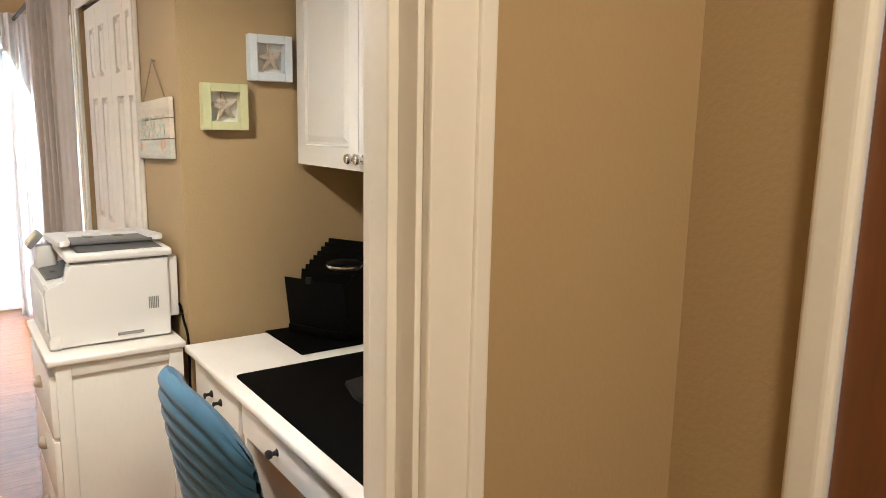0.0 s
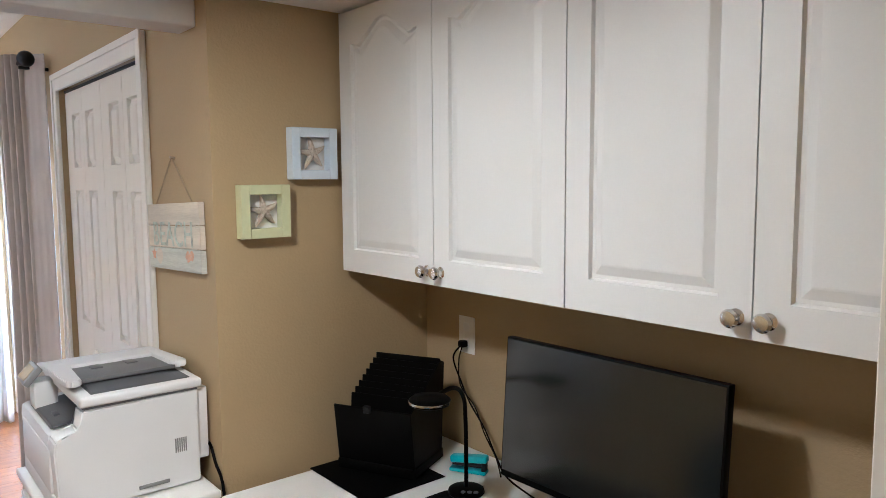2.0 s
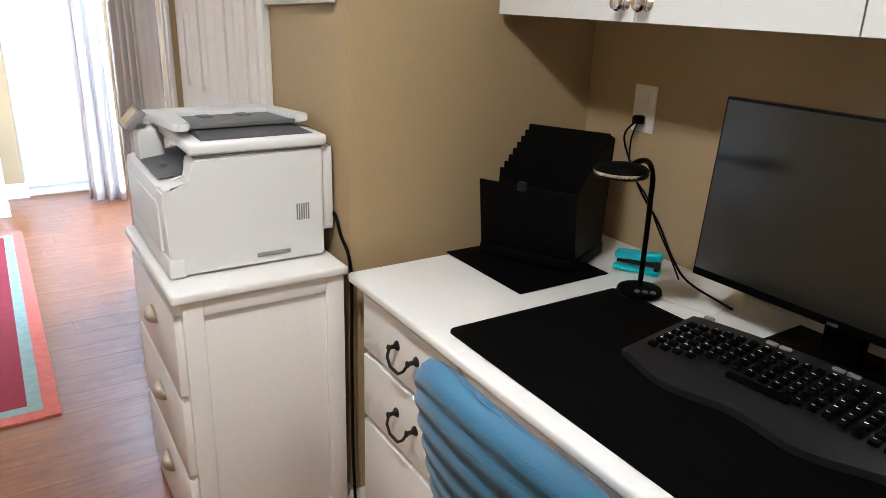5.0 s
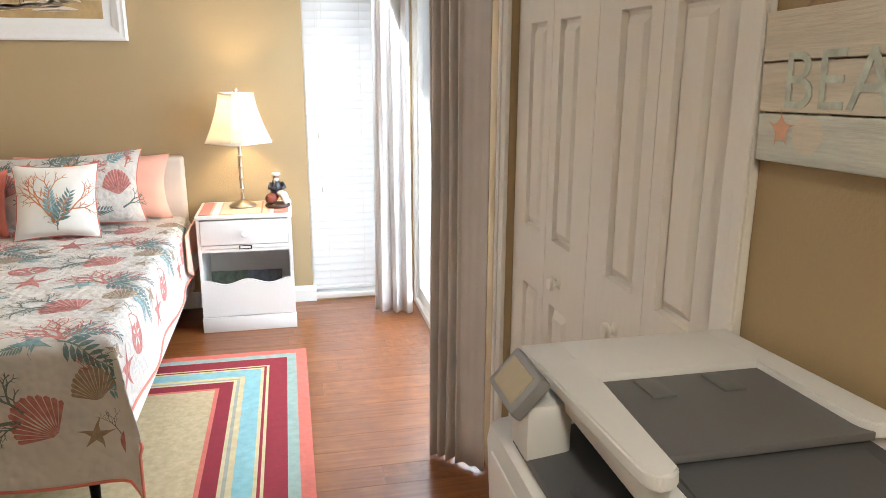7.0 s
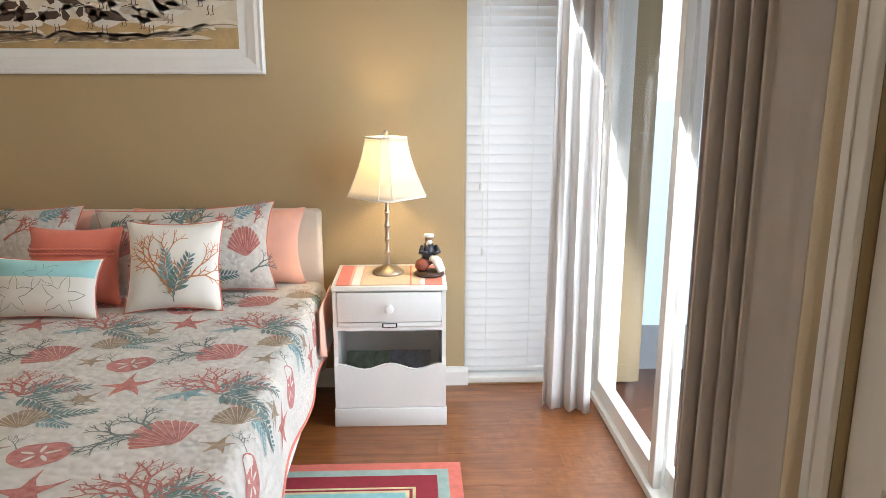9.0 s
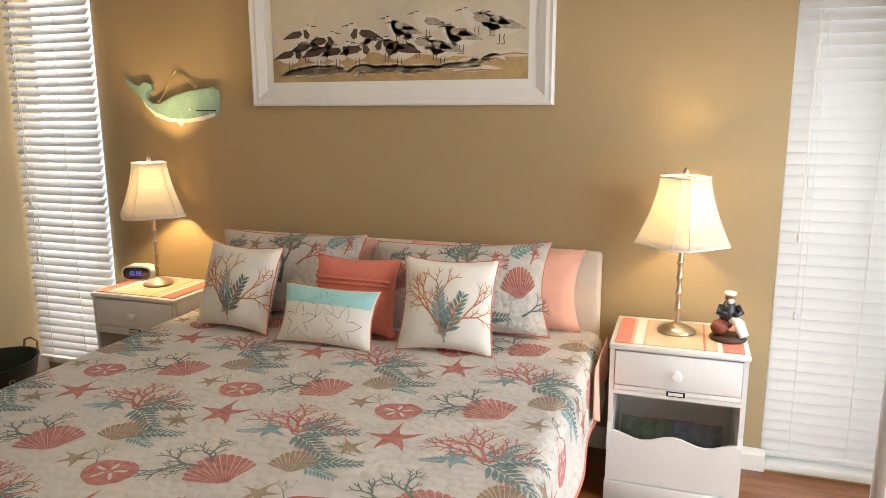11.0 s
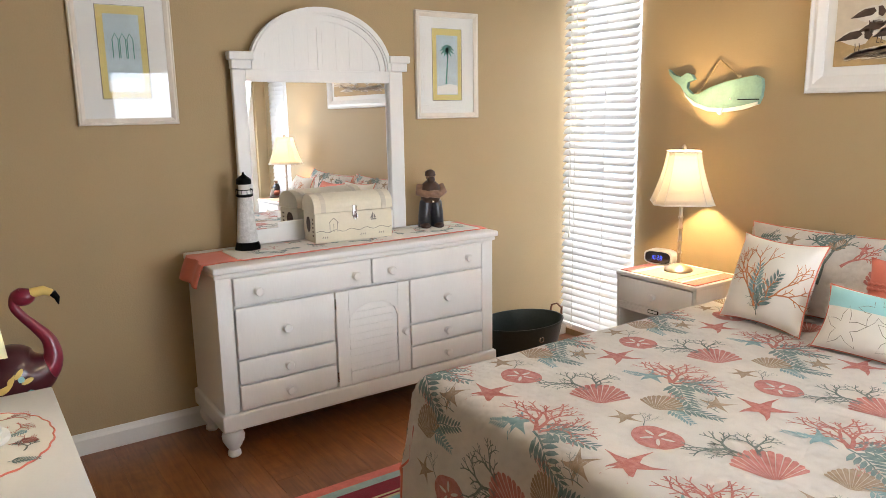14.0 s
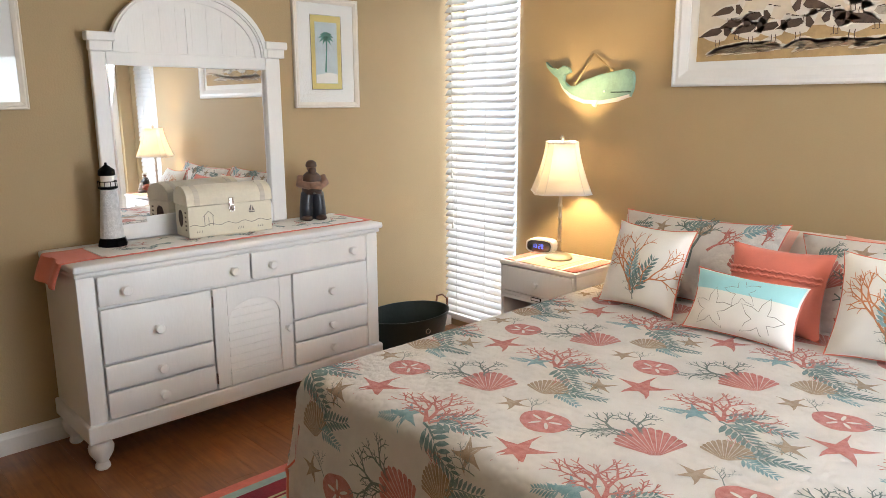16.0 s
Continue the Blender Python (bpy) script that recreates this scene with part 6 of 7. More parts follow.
for a, b in zip(rings, rings[1:] + rings[:1]):
    for i in range(28):
        bm.faces.new((a[i], a[(i + 1) % 28], b[(i + 1) % 28], b[i]))
part("roll", bm, M_PAPER, o)
o = thing("desk_tidy", "black open desk tidy with slots of papers", "organizer", pose(1.36, 3.08, DZ, 0, 0, -78))
bm = bm_new()
for a in ((-0.11, 0.13, -0.085, -0.08, 0.05), (-0.11, 0.13, 0.08, 0.085, 0.055), (-0.11, -0.105, -0.08, 0.08, 0.05), (0.125, 0.13, -0.08, 0.08, 0.11)):
    box(bm, a[0], a[1], a[2], a[3], 0.0, a[4])
box(bm, -0.11, 0.13, -0.085, 0.085, 0, 0.004)
part("tray", bm, M_BLACK, o, smooth=False)
part("roll_holder", box(bm_new(), -0.055, 0.0, -0.005, 0.07, 0.004, 0.0755, 0.003), M_BLACK, o)
M_CARD = surface("grey_green_card", (0.22, 0.22, 0.17), 0.8)
for k in range(5):
    bm = box(bm_new(), -0.001, 0.001, -0.07, 0.07, 0.004, 0.085 + 0.012 * (k % 3))
    part("card", place_bm(bm, pose(0.03 + 0.018 * k, 0, 0, 0, 14, 0)), M_CARD if k % 2 else M_PAPER, o, smooth=False)

# ---- blue chair ----
ch = thing("desk_chair", "blue velvet channel-tufted desk chair with chrome legs", "chair", pose(0.84, 3.515, 0.012, 0, 0, -90))


def backrest(u, v, side_):
    """u across, v upwards; the back bows round the sitter and rolls at the top."""
    a = (u - 0.5) * 1.15
    rad = 0.425
    x = rad * math.sin(a) * (1 - 0.12 * (1 - v))
    y = -0.02 - rad * math.cos(a) + 0.13 - 0.08 * v
    top = 0.972 - 0.10 * abs(2 * u - 1) ** 3.0
    z = 0.50 + (top - 0.50) * v
    th = 0.030 * math.sqrt(max(0.0, 1 - (2 * abs(v - 0.5)) ** 6)) * math.sqrt(max(0.02, 1 - (2 * abs(u - 0.5)) ** 8))
    ch_ = 0.0055 * (abs(math.sin(v * 13 * math.pi + 0.35 * abs(a) * 6)) - 0.5)
    return (x + side_ * math.sin(a) * (th + ch_), y - side_ * (th + ch_) * math.cos(a), z)


bm = bm_new()
sheet(bm, 24, 78, lambda u, v: backrest(u, v, 1))
sheet(bm, 24, 78, lambda u, v: backrest(u, v, -1))
bmesh.ops.remove_doubles(bm, verts=bm.verts, dist=0.004)
part("backrest", bm, M_BLUE, ch, "blue velvet back with stitched channels")
bm = box(bm_new(), -0.23, 0.23, -0.22, 0.24, 0.43, 0.52, 0.04, 5)
part("seat", bm, M_BLUE, ch)
for sx in (-1, 1):
    for sy in (-1, 1):
        part("leg", tube(bm_new(), [(sx * 0.15, sy * 0.14, 0.44), (sx * 0.2, sy * 0.2, 0.25), (sx * 0.235, sy * 0.235, -0.010)], [0.013, 0.012, 0.01], 10), M_NICKEL, ch, "chrome leg")
part("back_post", tube(bm_new(), [(0, -0.2, 0.46), (0, -0.34, 0.47), (0, -0.345, 0.56)], 0.014, 10), M_NICKEL, ch)

# ---- ceiling light over the nook ----
cl = thing("ceiling_light", "small round ceiling light over the desk nook", "lamp", pose(0.12, 3.7, LOW))
part("ring", lathe(bm_new(), [(0.07, -0.006), (0.075, -0.003), (0.075, 0.0)], 28), M_TRIM, cl)
part("bulb", lathe(bm_new(), [(0.05, -0.0075), (0.06, -0.0065)], 24), glowing("bulb_glow", (1, 0.92, 0.8), 6), cl)

# ---- shorebird print over the bed ----
M_INK = surface("print_dark_umber", (0.075, 0.045, 0.03), 0.7, vary=0.4, scale=40, fine=120, bump=0)
M_OCHRE = surface("print_ochre", (0.44, 0.30, 0.14), 0.7, vary=0.25, scale=12, fine=60, bump=0)
M_DUNE = surface("print_pale_dune", (0.66, 0.58, 0.46), 0.7, vary=0.15, scale=10, fine=60, bump=0)
M_DUNED = surface("print_dune_shade", (0.30, 0.22, 0.14), 0.7, vary=0.3, scale=20, fine=60, bump=0)
M_FEATH = surface("print_grey_feather", (0.38, 0.32, 0.25), 0.7, vary=0.35, scale=60, fine=160, bump=0)


def on_art(lift):
    return lambda x, z: (x, -0.0152 - lift, z)


AX0, AX1, AZ0, AZ1 = -2.139, -0.872, 1.68, 2.12
PW, PH = AX1 - AX0, 0.27
bm = bm_new()
ridge = [(AX0 + PW * k / 24, AZ0 + 0.095 + 0.03 * math.sin(k / 24 * 4.1 + 0.6) + 0.03 * k / 24) for k in range(25)]
prism(bm, [(AX0, AZ0), (AX1, AZ0)] + ridge[::-1], -0.0156, -0.0151, "xz")
part("painted_sand", bm, M_OCHRE, art, "ochre sand", smooth=False)
rnd = random.Random(8)
bmd, bml = bm_new(), bm_new()
for k in range(34):
    x = AX0 + 0.03 + (AX1 - AX0 - 0.2) * rnd.random()
    lim = AZ0 + 0.02 + (0.10 if x > -1.35 else 0.035) * rnd.random()
    ln_ = rnd.uniform(0.10, 0.24)
    b = rnd.uniform(0.008, 0.03)
    pts = [(min(x + ln_ * q / 8, AX1 - 0.004), max(AZ0 + 0.004, lim + b * math.sin(q / 8 * 2.6))) for q in range(9)]
    strip(bml, pts, [0.002 + 0.013 * math.sin(q / 8 * math.pi) for q in range(9)], lambda x_, z: on_art(0.0008)(x_, max(z, AZ0 + 0.001)))
    strip(bmd, [(p[0], p[1] - 0.008) for p in pts], [0.0005 + 0.0028 * math.sin(q / 8 * math.pi) for q in range(9)], lambda x_, z: on_art(0.0010)(x_, max(z, AZ0 + 0.001)))
part("painted_dune", bml, M_DUNE, art, "pale dune ridges", smooth=False)["kind"] = "stuff"
part("painted_shade", bmd, M_DUNED, art, "dune shading", smooth=False)["kind"] = "stuff"


def bird(x, z, s, face, dark):
    """A small wader in three tones: body, wing and breast, with bill and legs."""
    def tr(p):
        return (x + face * s * p[0], z + s * p[1])
    body = [(-0.055, 0.004), (-0.035, 0.024), (0.0, 0.034), (0.022, 0.032), (0.03, 0.045), (0.042, 0.05), (0.052, 0.042), (0.05, 0.028), (0.042, 0.01), (0.027, -0.012), (0.0, -0.019), (-0.027, -0.010)]
    wing = [(-0.062, 0.0), (-0.04, 0.015), (-0.02, 0.025), (0.008, 0.027), (0.016, 0.015), (0.002, 0.004), (-0.03, 0.001)]
    breast = [(0.02, 0.03), (0.032, 0.03), (0.045, 0.012), (0.035, -0.002), (0.022, 0.004)]
    poly_fan(bird_bms["w"], [tr(p) for p in body], on_art(0.0014))
    poly_fan(bird_bms["k" if dark else "f"], [tr(p) for p in wing], on_art(0.0018))
    if dark:
        poly_fan(bird_bms["k"], [tr(p) for p in breast], on_art(0.0018))
    for lx in (-0.004, 0.008):
        strip(bird_bms["k"], [tr((lx, -0.01)), tr((lx + 0.002, -0.02)), tr((lx, -0.034)), tr((lx + 0.008, -0.035))], [0.0012 * s] * 4, on_art(0.0017))
    strip(bird_bms["k"], [tr((0.05, 0.042)), tr((0.072, 0.038))], [0.002 * s, 0.0008 * s], on_art(0.0018))
    strip(bird_bms["k"], [tr((0.034, 0.046)), tr((0.046, 0.045))], [0.0018 * s, 0.0012 * s], on_art(0.002))


bird_bms = {k: bm_new() for k in "wkf"}
for px, pz, s, face, dk in ((0.115, 0.67, 1.05, 1, 1), (0.215, 0.54, 1.05, 1, 1), (0.075, 0.33, 1.1, 1, 1), (0.145, 0.45, 1.1, 1, 1), (0.195, 0.35, 1.1, 1, 1), (0.275, 0.36, 1.1, 1, 1),
                            (0.355, 0.38, 1.15, 1, 1), (0.385, 0.64, 1.15, -1, 1), (0.48, 0.44, 1.1, -1, 1), (0.53, 0.37, 1.3, -1, 1), (0.525, 0.75, 1.05, -1, 0), (0.55, 0.68, 1.05, -1, 0),
                            (0.64, 0.80, 1.1, -1, 0), (0.60, 0.47, 1.05, -1, 0), (0.665, 0.42, 1.0, -1, 0), (0.695, 0.37, 1.2, -1, 0), (0.735, 0.62, 1.05, -1, 0), (0.765, 0.55, 1.2, -1, 0),
                            (0.82, 0.82, 1.1, -1, 0), (0.875, 0.78, 1.0, -1, 0), (0.91, 0.70, 1.3, -1, 0)):
    bird(AX0 + PW * px, AZ0 + PH * pz + 0.02, 1.32 * s, face, dk)
part("painted_breast", bird_bms["w"], surface("print_white_feather", (0.66, 0.61, 0.53), 0.7, vary=0.1, bump=0), art, "pale bird bodies", smooth=False)["kind"] = "stuff"
part("painted_wing", bird_bms["k"], M_INK, art, "dark bird wings", smooth=False)["kind"] = "stuff"
part("painted_grey_wing", bird_bms["f"], M_FEATH, art, "grey bird wings", smooth=False)["kind"] = "stuff"

# ---- whale ----
wh = thing("whale_plaque", "teal wooden whale hanging on a cord", "wall decoration", pose(-2.750, YN - 0.002, 1.580))
body = [(0.275, 0.065), (0.282, 0.03), (0.278, -0.02), (0.262, -0.058), (0.18, -0.082), (0.08, -0.095), (-0.02, -0.09), (-0.11, -0.06), (-0.165, -0.01), (-0.20, 0.045), (-0.235, 0.068),
        (-0.275, 0.105), (-0.285, 0.135), (-0.25, 0.105), (-0.20, 0.092), (-0.165, 0.112), (-0.13, 0.10), (-0.115, 0.075), (-0.155, 0.062), (-0.16, 0.03), (-0.125, 0.0), (-0.08, 0.0), (-0.02, 0.03),
        (0.07, 0.055), (0.16, 0.07), (0.24, 0.082)]
bm = prism(bm_new(), body, -0.022, 0.0, "xz")
part("body", bm, M_TEAL, wh, "weathered teal paint", smooth=False)
belly = [(0.262, -0.046), (0.262, -0.058), (0.18, -0.084), (0.08, -0.097), (-0.02, -0.092), (-0.11, -0.062), (-0.165, -0.012), (-0.18, 0.02), (-0.155, -0.01), (-0.10, -0.045), (-0.02, -0.072), (0.08, -0.078), (0.17, -0.066)]
part("belly", prism(bm_new(), belly, -0.025, -0.003, "xz"), M_TRIM, wh, "cream belly", smooth=False)
part("fin", prism(bm_new(), [(0.03, -0.075), (0.075, -0.075), (0.06, -0.112), (0.045, -0.105)], -0.034, -0.02, "xz"), M_TRIM, wh, smooth=False)
part("mouth", box(bm_new(), 0.15, 0.268, -0.0252, -0.022, -0.037, -0.032), M_BLACK, wh, smooth=False)
part("eye", place_bm(lathe(bm_new(), [(0.006, 0), (0.004, 0.004)], 10), pose(0.108, -0.022, -0.03, 90, 0, 0)), M_PAPER, wh)
part("cord", tube(bm_new(), [(-0.09, -0.014, 0.005), (0.02, -0.006, 0.165), (0.03, -0.006, 0.165), (0.15, -0.014, 0.075)], 0.0045, 6), surface("rope", (0.5, 0.36, 0.17), 0.9, vary=0.2, scale=80), wh)
for x, z in ((-0.088, 0.012), (0.148, 0.082)):
    bm = bm_new()
    bmesh.ops.create_icosphere(bm, subdivisions=2, radius=0.011)
    part("knot", place_bm(bm, pose(x, -0.016, z)), surface("rope_knot", (0.5, 0.36, 0.17), 0.9), wh)

# ---- things on the nightstands ----
ck = thing("alarm_clock", "silver and black digital alarm clock on the nightstand", "clock", pose(-2.90, 8.25, 0.667, 0, 0, 12))
bm = bm_new()
pts = [(0.082 * math.copysign(abs(math.cos(a)) ** 0.6, math.cos(a)), 0.042 + 0.04 * math.copysign(abs(math.sin(a)) ** 0.6, math.sin(a))) for a in [k * 2 * math.pi / 36 for k in range(36)]]
prism(bm, pts, -0.02, 0.05, "xz")
part("case", bm, M_PRINTER, ck, "silver-white plastic case")
pts = [(p[0] * 0.88, 0.042 + (p[1] - 0.042) * 0.8) for p in pts]
part("face", prism(bm_new(), pts, -0.0235, -0.019, "xz"), M_SCREEN, ck, smooth=False)
M_LED = glowing("blue_led", (0.05, 0.12, 1.0), 1.6)
SEG = {"1": "bc", "0": "abcdef", "2": "abged", "8": "abcdefg", "7": "abc", "9": "abcdfg"}
for i, ch_ in enumerate("1028"):
    x0 = -0.035 + i * 0.017 + (0.005 if i > 1 else 0)
    bm = bm_new()
    q = {"a": (0, 0.011, 1, 0), "g": (0, 0, 1, 0), "d": (0, -0.011, 1, 0), "b": (0.005, 0.0055, 0, 1), "c": (0.005, -0.0055, 0, 1), "f": (-0.005, 0.0055, 0, 1), "e": (-0.005, -0.0055, 0, 1)}
    for sname in SEG[ch_]:
        cx, cz, hx, hz = q[sname]
        w_, h_ = (0.004, 0.001) if hx else (0.001, 0.004)
        box(bm, x0 + cx - w_, x0 + cx + w_, -0.0245, -0.0234, 0.042 + cz - h_, 0.042 + cz + h_)
    part("digit", bm, M_LED, ck, smooth=False)


def blob(bm, c, r, n=2, squash=(1, 1, 1)):
    v = bmesh.ops.create_icosphere(bm, subdivisions=n, radius=r)["verts"]
    for p in v:
        p.co = Vector((c[0] + p.co.x * squash[0], c[1] + p.co.y * squash[1], c[2] + p.co.z * squash[2]))


# painted statuettes, each one plain mesh
def statuette(name, label, m, parts_):
    """One mesh; each piece carries its own paint slot."""
    mats = []
    bm = bm_new()
    for mat_, fn in parts_:
        before = set(bm.faces)
        fn(bm)
        if mat_ not in mats:
            mats.append(mat_)
        for f in bm.faces:
            if f not in before:
                f.material_index = mats.index(mat_)
    bmesh.ops.recalc_face_normals(bm, faces=bm.faces)
    me_ = bpy.data.meshes.new(name)
    bm.to_mesh(me_)
    bm.free()
    for mm in mats:
        me_.materials.append(mm)
    me_.polygons.foreach_set("use_smooth", [True] * len(me_.polygons))
    ob = new(name, me_)
    ob.matrix_basis = m
    return tagged(ob, label, "statuette")


M_NAVY = surface("paint_navy", (0.018, 0.02, 0.028), 0.4, vary=0.3, scale=40, coat=0.2)
M_SKINP = surface("paint_clay", (0.22, 0.12, 0.075), 0.5, vary=0.2, scale=60)
M_REDP = surface("paint_brick", (0.22, 0.05, 0.03), 0.5, vary=0.3, scale=50)
M_BROWNP = surface("paint_brown", (0.055, 0.026, 0.016), 0.5, vary=0.4, scale=50)
statuette("seated_statuette", "small painted seated sailor statuette on the nightstand", pose(-0.003, 8.17, 0.667, 0, 0, 10) @ Matrix.Scale(1.22, 4), [
    (M_BROWNP, lambda b: lathe(b, [(0.055, 0), (0.058, 0.006), (0.05, 0.014), (0.02, 0.018)], 18)),
    (M_REDP, lambda b: (blob(b, (-0.028, 0.0, 0.038), 0.028, 2, (1, 1, 0.9)), blob(b, (-0.01, 0.01, 0.05), 0.026, 2, (1, 1, 0.8)))),
    (M_NAVY, lambda b: (tube(b, [(0.0, 0.012, 0.06), (-0.002, 0.012, 0.085), (0.0, 0.010, 0.118)], [0.026, 0.028, 0.017], 12), tube(b, [(-0.024, 0.008, 0.108), (-0.034, -0.006, 0.088), (-0.012, -0.022, 0.088)], [0.010, 0.010, 0.007], 8),
                        tube(b, [(0.024, 0.008, 0.108), (0.034, -0.004, 0.088), (0.012, -0.022, 0.084)], [0.010, 0.010, 0.007], 8))),
    (M_TRIM, lambda b: (tube(b, [(0.004, 0.0, 0.066), (0.018, -0.022, 0.062), (0.03, -0.03, 0.03), (0.036, -0.036, 0.016)], [0.015, 0.014, 0.011, 0.01], 10), tube(b, [(0.016, 0.004, 0.066), (0.034, -0.012, 0.055), (0.048, -0.022, 0.018)], [0.014, 0.012, 0.010], 10))),
    (M_SKINP, lambda b: blob(b, (0, 0.006, 0.134), 0.016, 2)),
    (M_TRIM, lambda b: (blob(b, (0.0, -0.004, 0.126), 0.011, 2, (1, 0.8, 1)), lathe(b, [(0.014, 0.143), (0.02, 0.147), (0.019, 0.154), (0.008, 0.156)], 14, (0, 0.006)))),
])
statuette("standing_statuette", "dark carved bearded sailor statuette with folded arms on the dresser", pose(-3.65, 7.252, DH + 0.012, 0, 0, 72), [
    (M_NAVY, lambda b: (tube(b, [(-0.035, 0, 0.0), (-0.036, 0, 0.06), (-0.028, 0, 0.13), (-0.01, 0, 0.15)], [0.036, 0.034, 0.034, 0.03], 14), tube(b, [(0.035, 0, 0.0), (0.036, 0, 0.06), (0.028, 0, 0.13), (0.01, 0, 0.15)], [0.036, 0.034, 0.034, 0.03], 14))),
    (M_BROWNP, lambda b: (tube(b, [(0, 0, 0.135), (0, 0, 0.17), (0, 0.004, 0.225), (0, 0.004, 0.25)], [0.05, 0.055, 0.052, 0.025], 16), blob(b, (-0.038, -0.02, 0.008), 0.03, 2, (1, 1.5, 0.6)), blob(b, (0.038, -0.02, 0.008), 0.03, 2, (1, 1.5, 0.6)))),
    (M_SKINP, lambda b: (tube(b, [(-0.055, 0.005, 0.225), (-0.068, -0.012, 0.19), (-0.03, -0.05, 0.182), (0.03, -0.056, 0.19)], [0.022, 0.022, 0.02, 0.014], 10), tube(b, [(0.055, 0.005, 0.225), (0.068, -0.012, 0.19), (0.03, -0.052, 0.178), (-0.03, -0.056, 0.182)], [0.022, 0.022, 0.02, 0.014], 10))),
    (M_SKINP, lambda b: blob(b, (0, -0.004, 0.272), 0.026, 2)),
    (M_BROWNP, lambda b: (blob(b, (0, -0.018, 0.258), 0.022, 2, (1, 0.8, 1.1)), lathe(b, [(0.028, 0.276), (0.03, 0.283), (0.026, 0.300), (0.012, 0.310)], 16, (0, 0)))),
    (M_NICKEL, lambda b: box(b, -0.008, 0.008, -0.056, -0.05, 0.137, 0.149)),
])
for k, (x, col) in enumerate(((-0.29, (0.05, 0.07, 0.05)), (-0.10, (0.04, 0.05, 0.08)), (-0.2, (0.35, 0.08, 0.06)))):
    mg = thing("magazine", "glossy magazine standing in the nightstand's bin", "magazine", pose(x, 8.06 + 0.03 * k, 0.11, -18 - 4 * k, 0, 3 * (k - 1)), "magazines")
    part("cover", box(bm_new(), -0.10, 0.10, 0, 0.004, 0, 0.215 - 0.01 * k, 0.001, 1), surface("magazine_cover", col, 0.3, vary=0.9, scale=22, fine=60, bump=0), mg)

# ---- tub in the corner ----
tb = thing("tub", "dark green-black oval metal tub with rope handles on the floor", "tub", pose(-3.618, 7.88, 0, 0, 0, 0) @ Matrix.Diagonal((1, 1, 0.84, 1)))
bm = bm_new()
prof = [(0.80, 0.0), (0.80, 0.004), (0.97, 0.27), (1.0, 0.285), (1.0, 0.295), (0.97, 0.295), (0.94, 0.27), (0.78, 0.012)]
rows = []
for r_, z in prof:
    rows.append([bm.verts.new((0.21 * r_ * math.cos(a * math.pi / 20), 0.29 * r_ * math.sin(a * math.pi / 20), z + 0.002)) for a in range(40)])
for a, b in zip(rows, rows[1:]):
    for i in range(40):
        bm.faces.new((a[i], a[(i + 1) % 40], b[(i + 1) % 40], b[i]))
bm.faces.new(rows[0][::-1])
bm.faces.new(rows[-1])
part("bowl", bm, surface("green_black_tin", (0.018, 0.026, 0.024), 0.42, metal=0.5, vary=0.3), tb)
part("handle", tube(bm_new(), [(-0.05, 0.283, 0.27), (-0.045, 0.292, 0.34), (0.0, 0.295, 0.36), (0.045, 0.292, 0.34), (0.05, 0.283, 0.27)], 0.007, 8), M_DARKWOOD, tb)
part("ring", tube(bm_new(), [(0.205 + 0.002, -0.02 + 0.016 * math.cos(a * math.pi / 8), 0.21 + 0.018 * math.sin(a * math.pi / 8)) for a in range(17)], 0.003, 6), M_NICKEL, tb)

# ---- on the dresser ----
dc = thing("dresser_cloth", "coral red cloth hanging over the dresser's end", "cloth")
bm = bm_new()


def dcloth(u, v):
    s = (u - 0.06) * 1.66
    y = DY0 - 0.025 + s
    if s >= 0:
        return (-3.72 + v * 0.28, min(y, DY1 + 0.015), DH + 0.004 + 0.0015 * math.sin(u * 40 + v * 9))
    return (-3.72 + v * 0.28 + 0.01 * math.sin(s * 30), DY0 - 0.02 + 0.38 * s - 0.008 * math.sin(v * 9), DH + 0.004 + s)


sheet(bm, 120, 12, dcloth)
part("cloth", bm, M_CORAL, dc, solid=0.003)
dn = thing("dresser_runner", "scalloped ivory runner with a coral print on the dresser", "runner")
bm = bm_new()


def drun(u, v):
    w_ = 0.135 + 0.008 * abs(math.sin(u * 24 * math.pi))
    return (-3.565 + (v - 0.5) * 2 * w_ * (1 if 0.01 < u < 0.99 else 0.9), 6.105 + 1.33 * u, DH + 0.0075)


sheet(bm, 192, 8, drun)
part("cloth", bm, M_CUSH, dn, solid=0.0025)
part("hem", tube(bm_new(), [tuple(drun(k / 192, 1.0)) for k in range(193)], 0.003, 6), M_CORAL, dn)
rj = []
for k in range(16):
    rj.append(("branch", "rg"[k % 2], (6.18 + 0.08 * k, -0.09 + 0.05 * (k % 3)), 0.09, 0.5 + k * 1.7, 60 + k))
    rj.append(("frond", "t", (6.20 + 0.08 * k, 0.03), 0.08, k * 1.1, 80 + k))
print_on(dn, lambda y, x: (-3.565 + min(max(x, -0.125), 0.125), min(max(y, 6.12), 7.42), DH + 0.0096), rj)

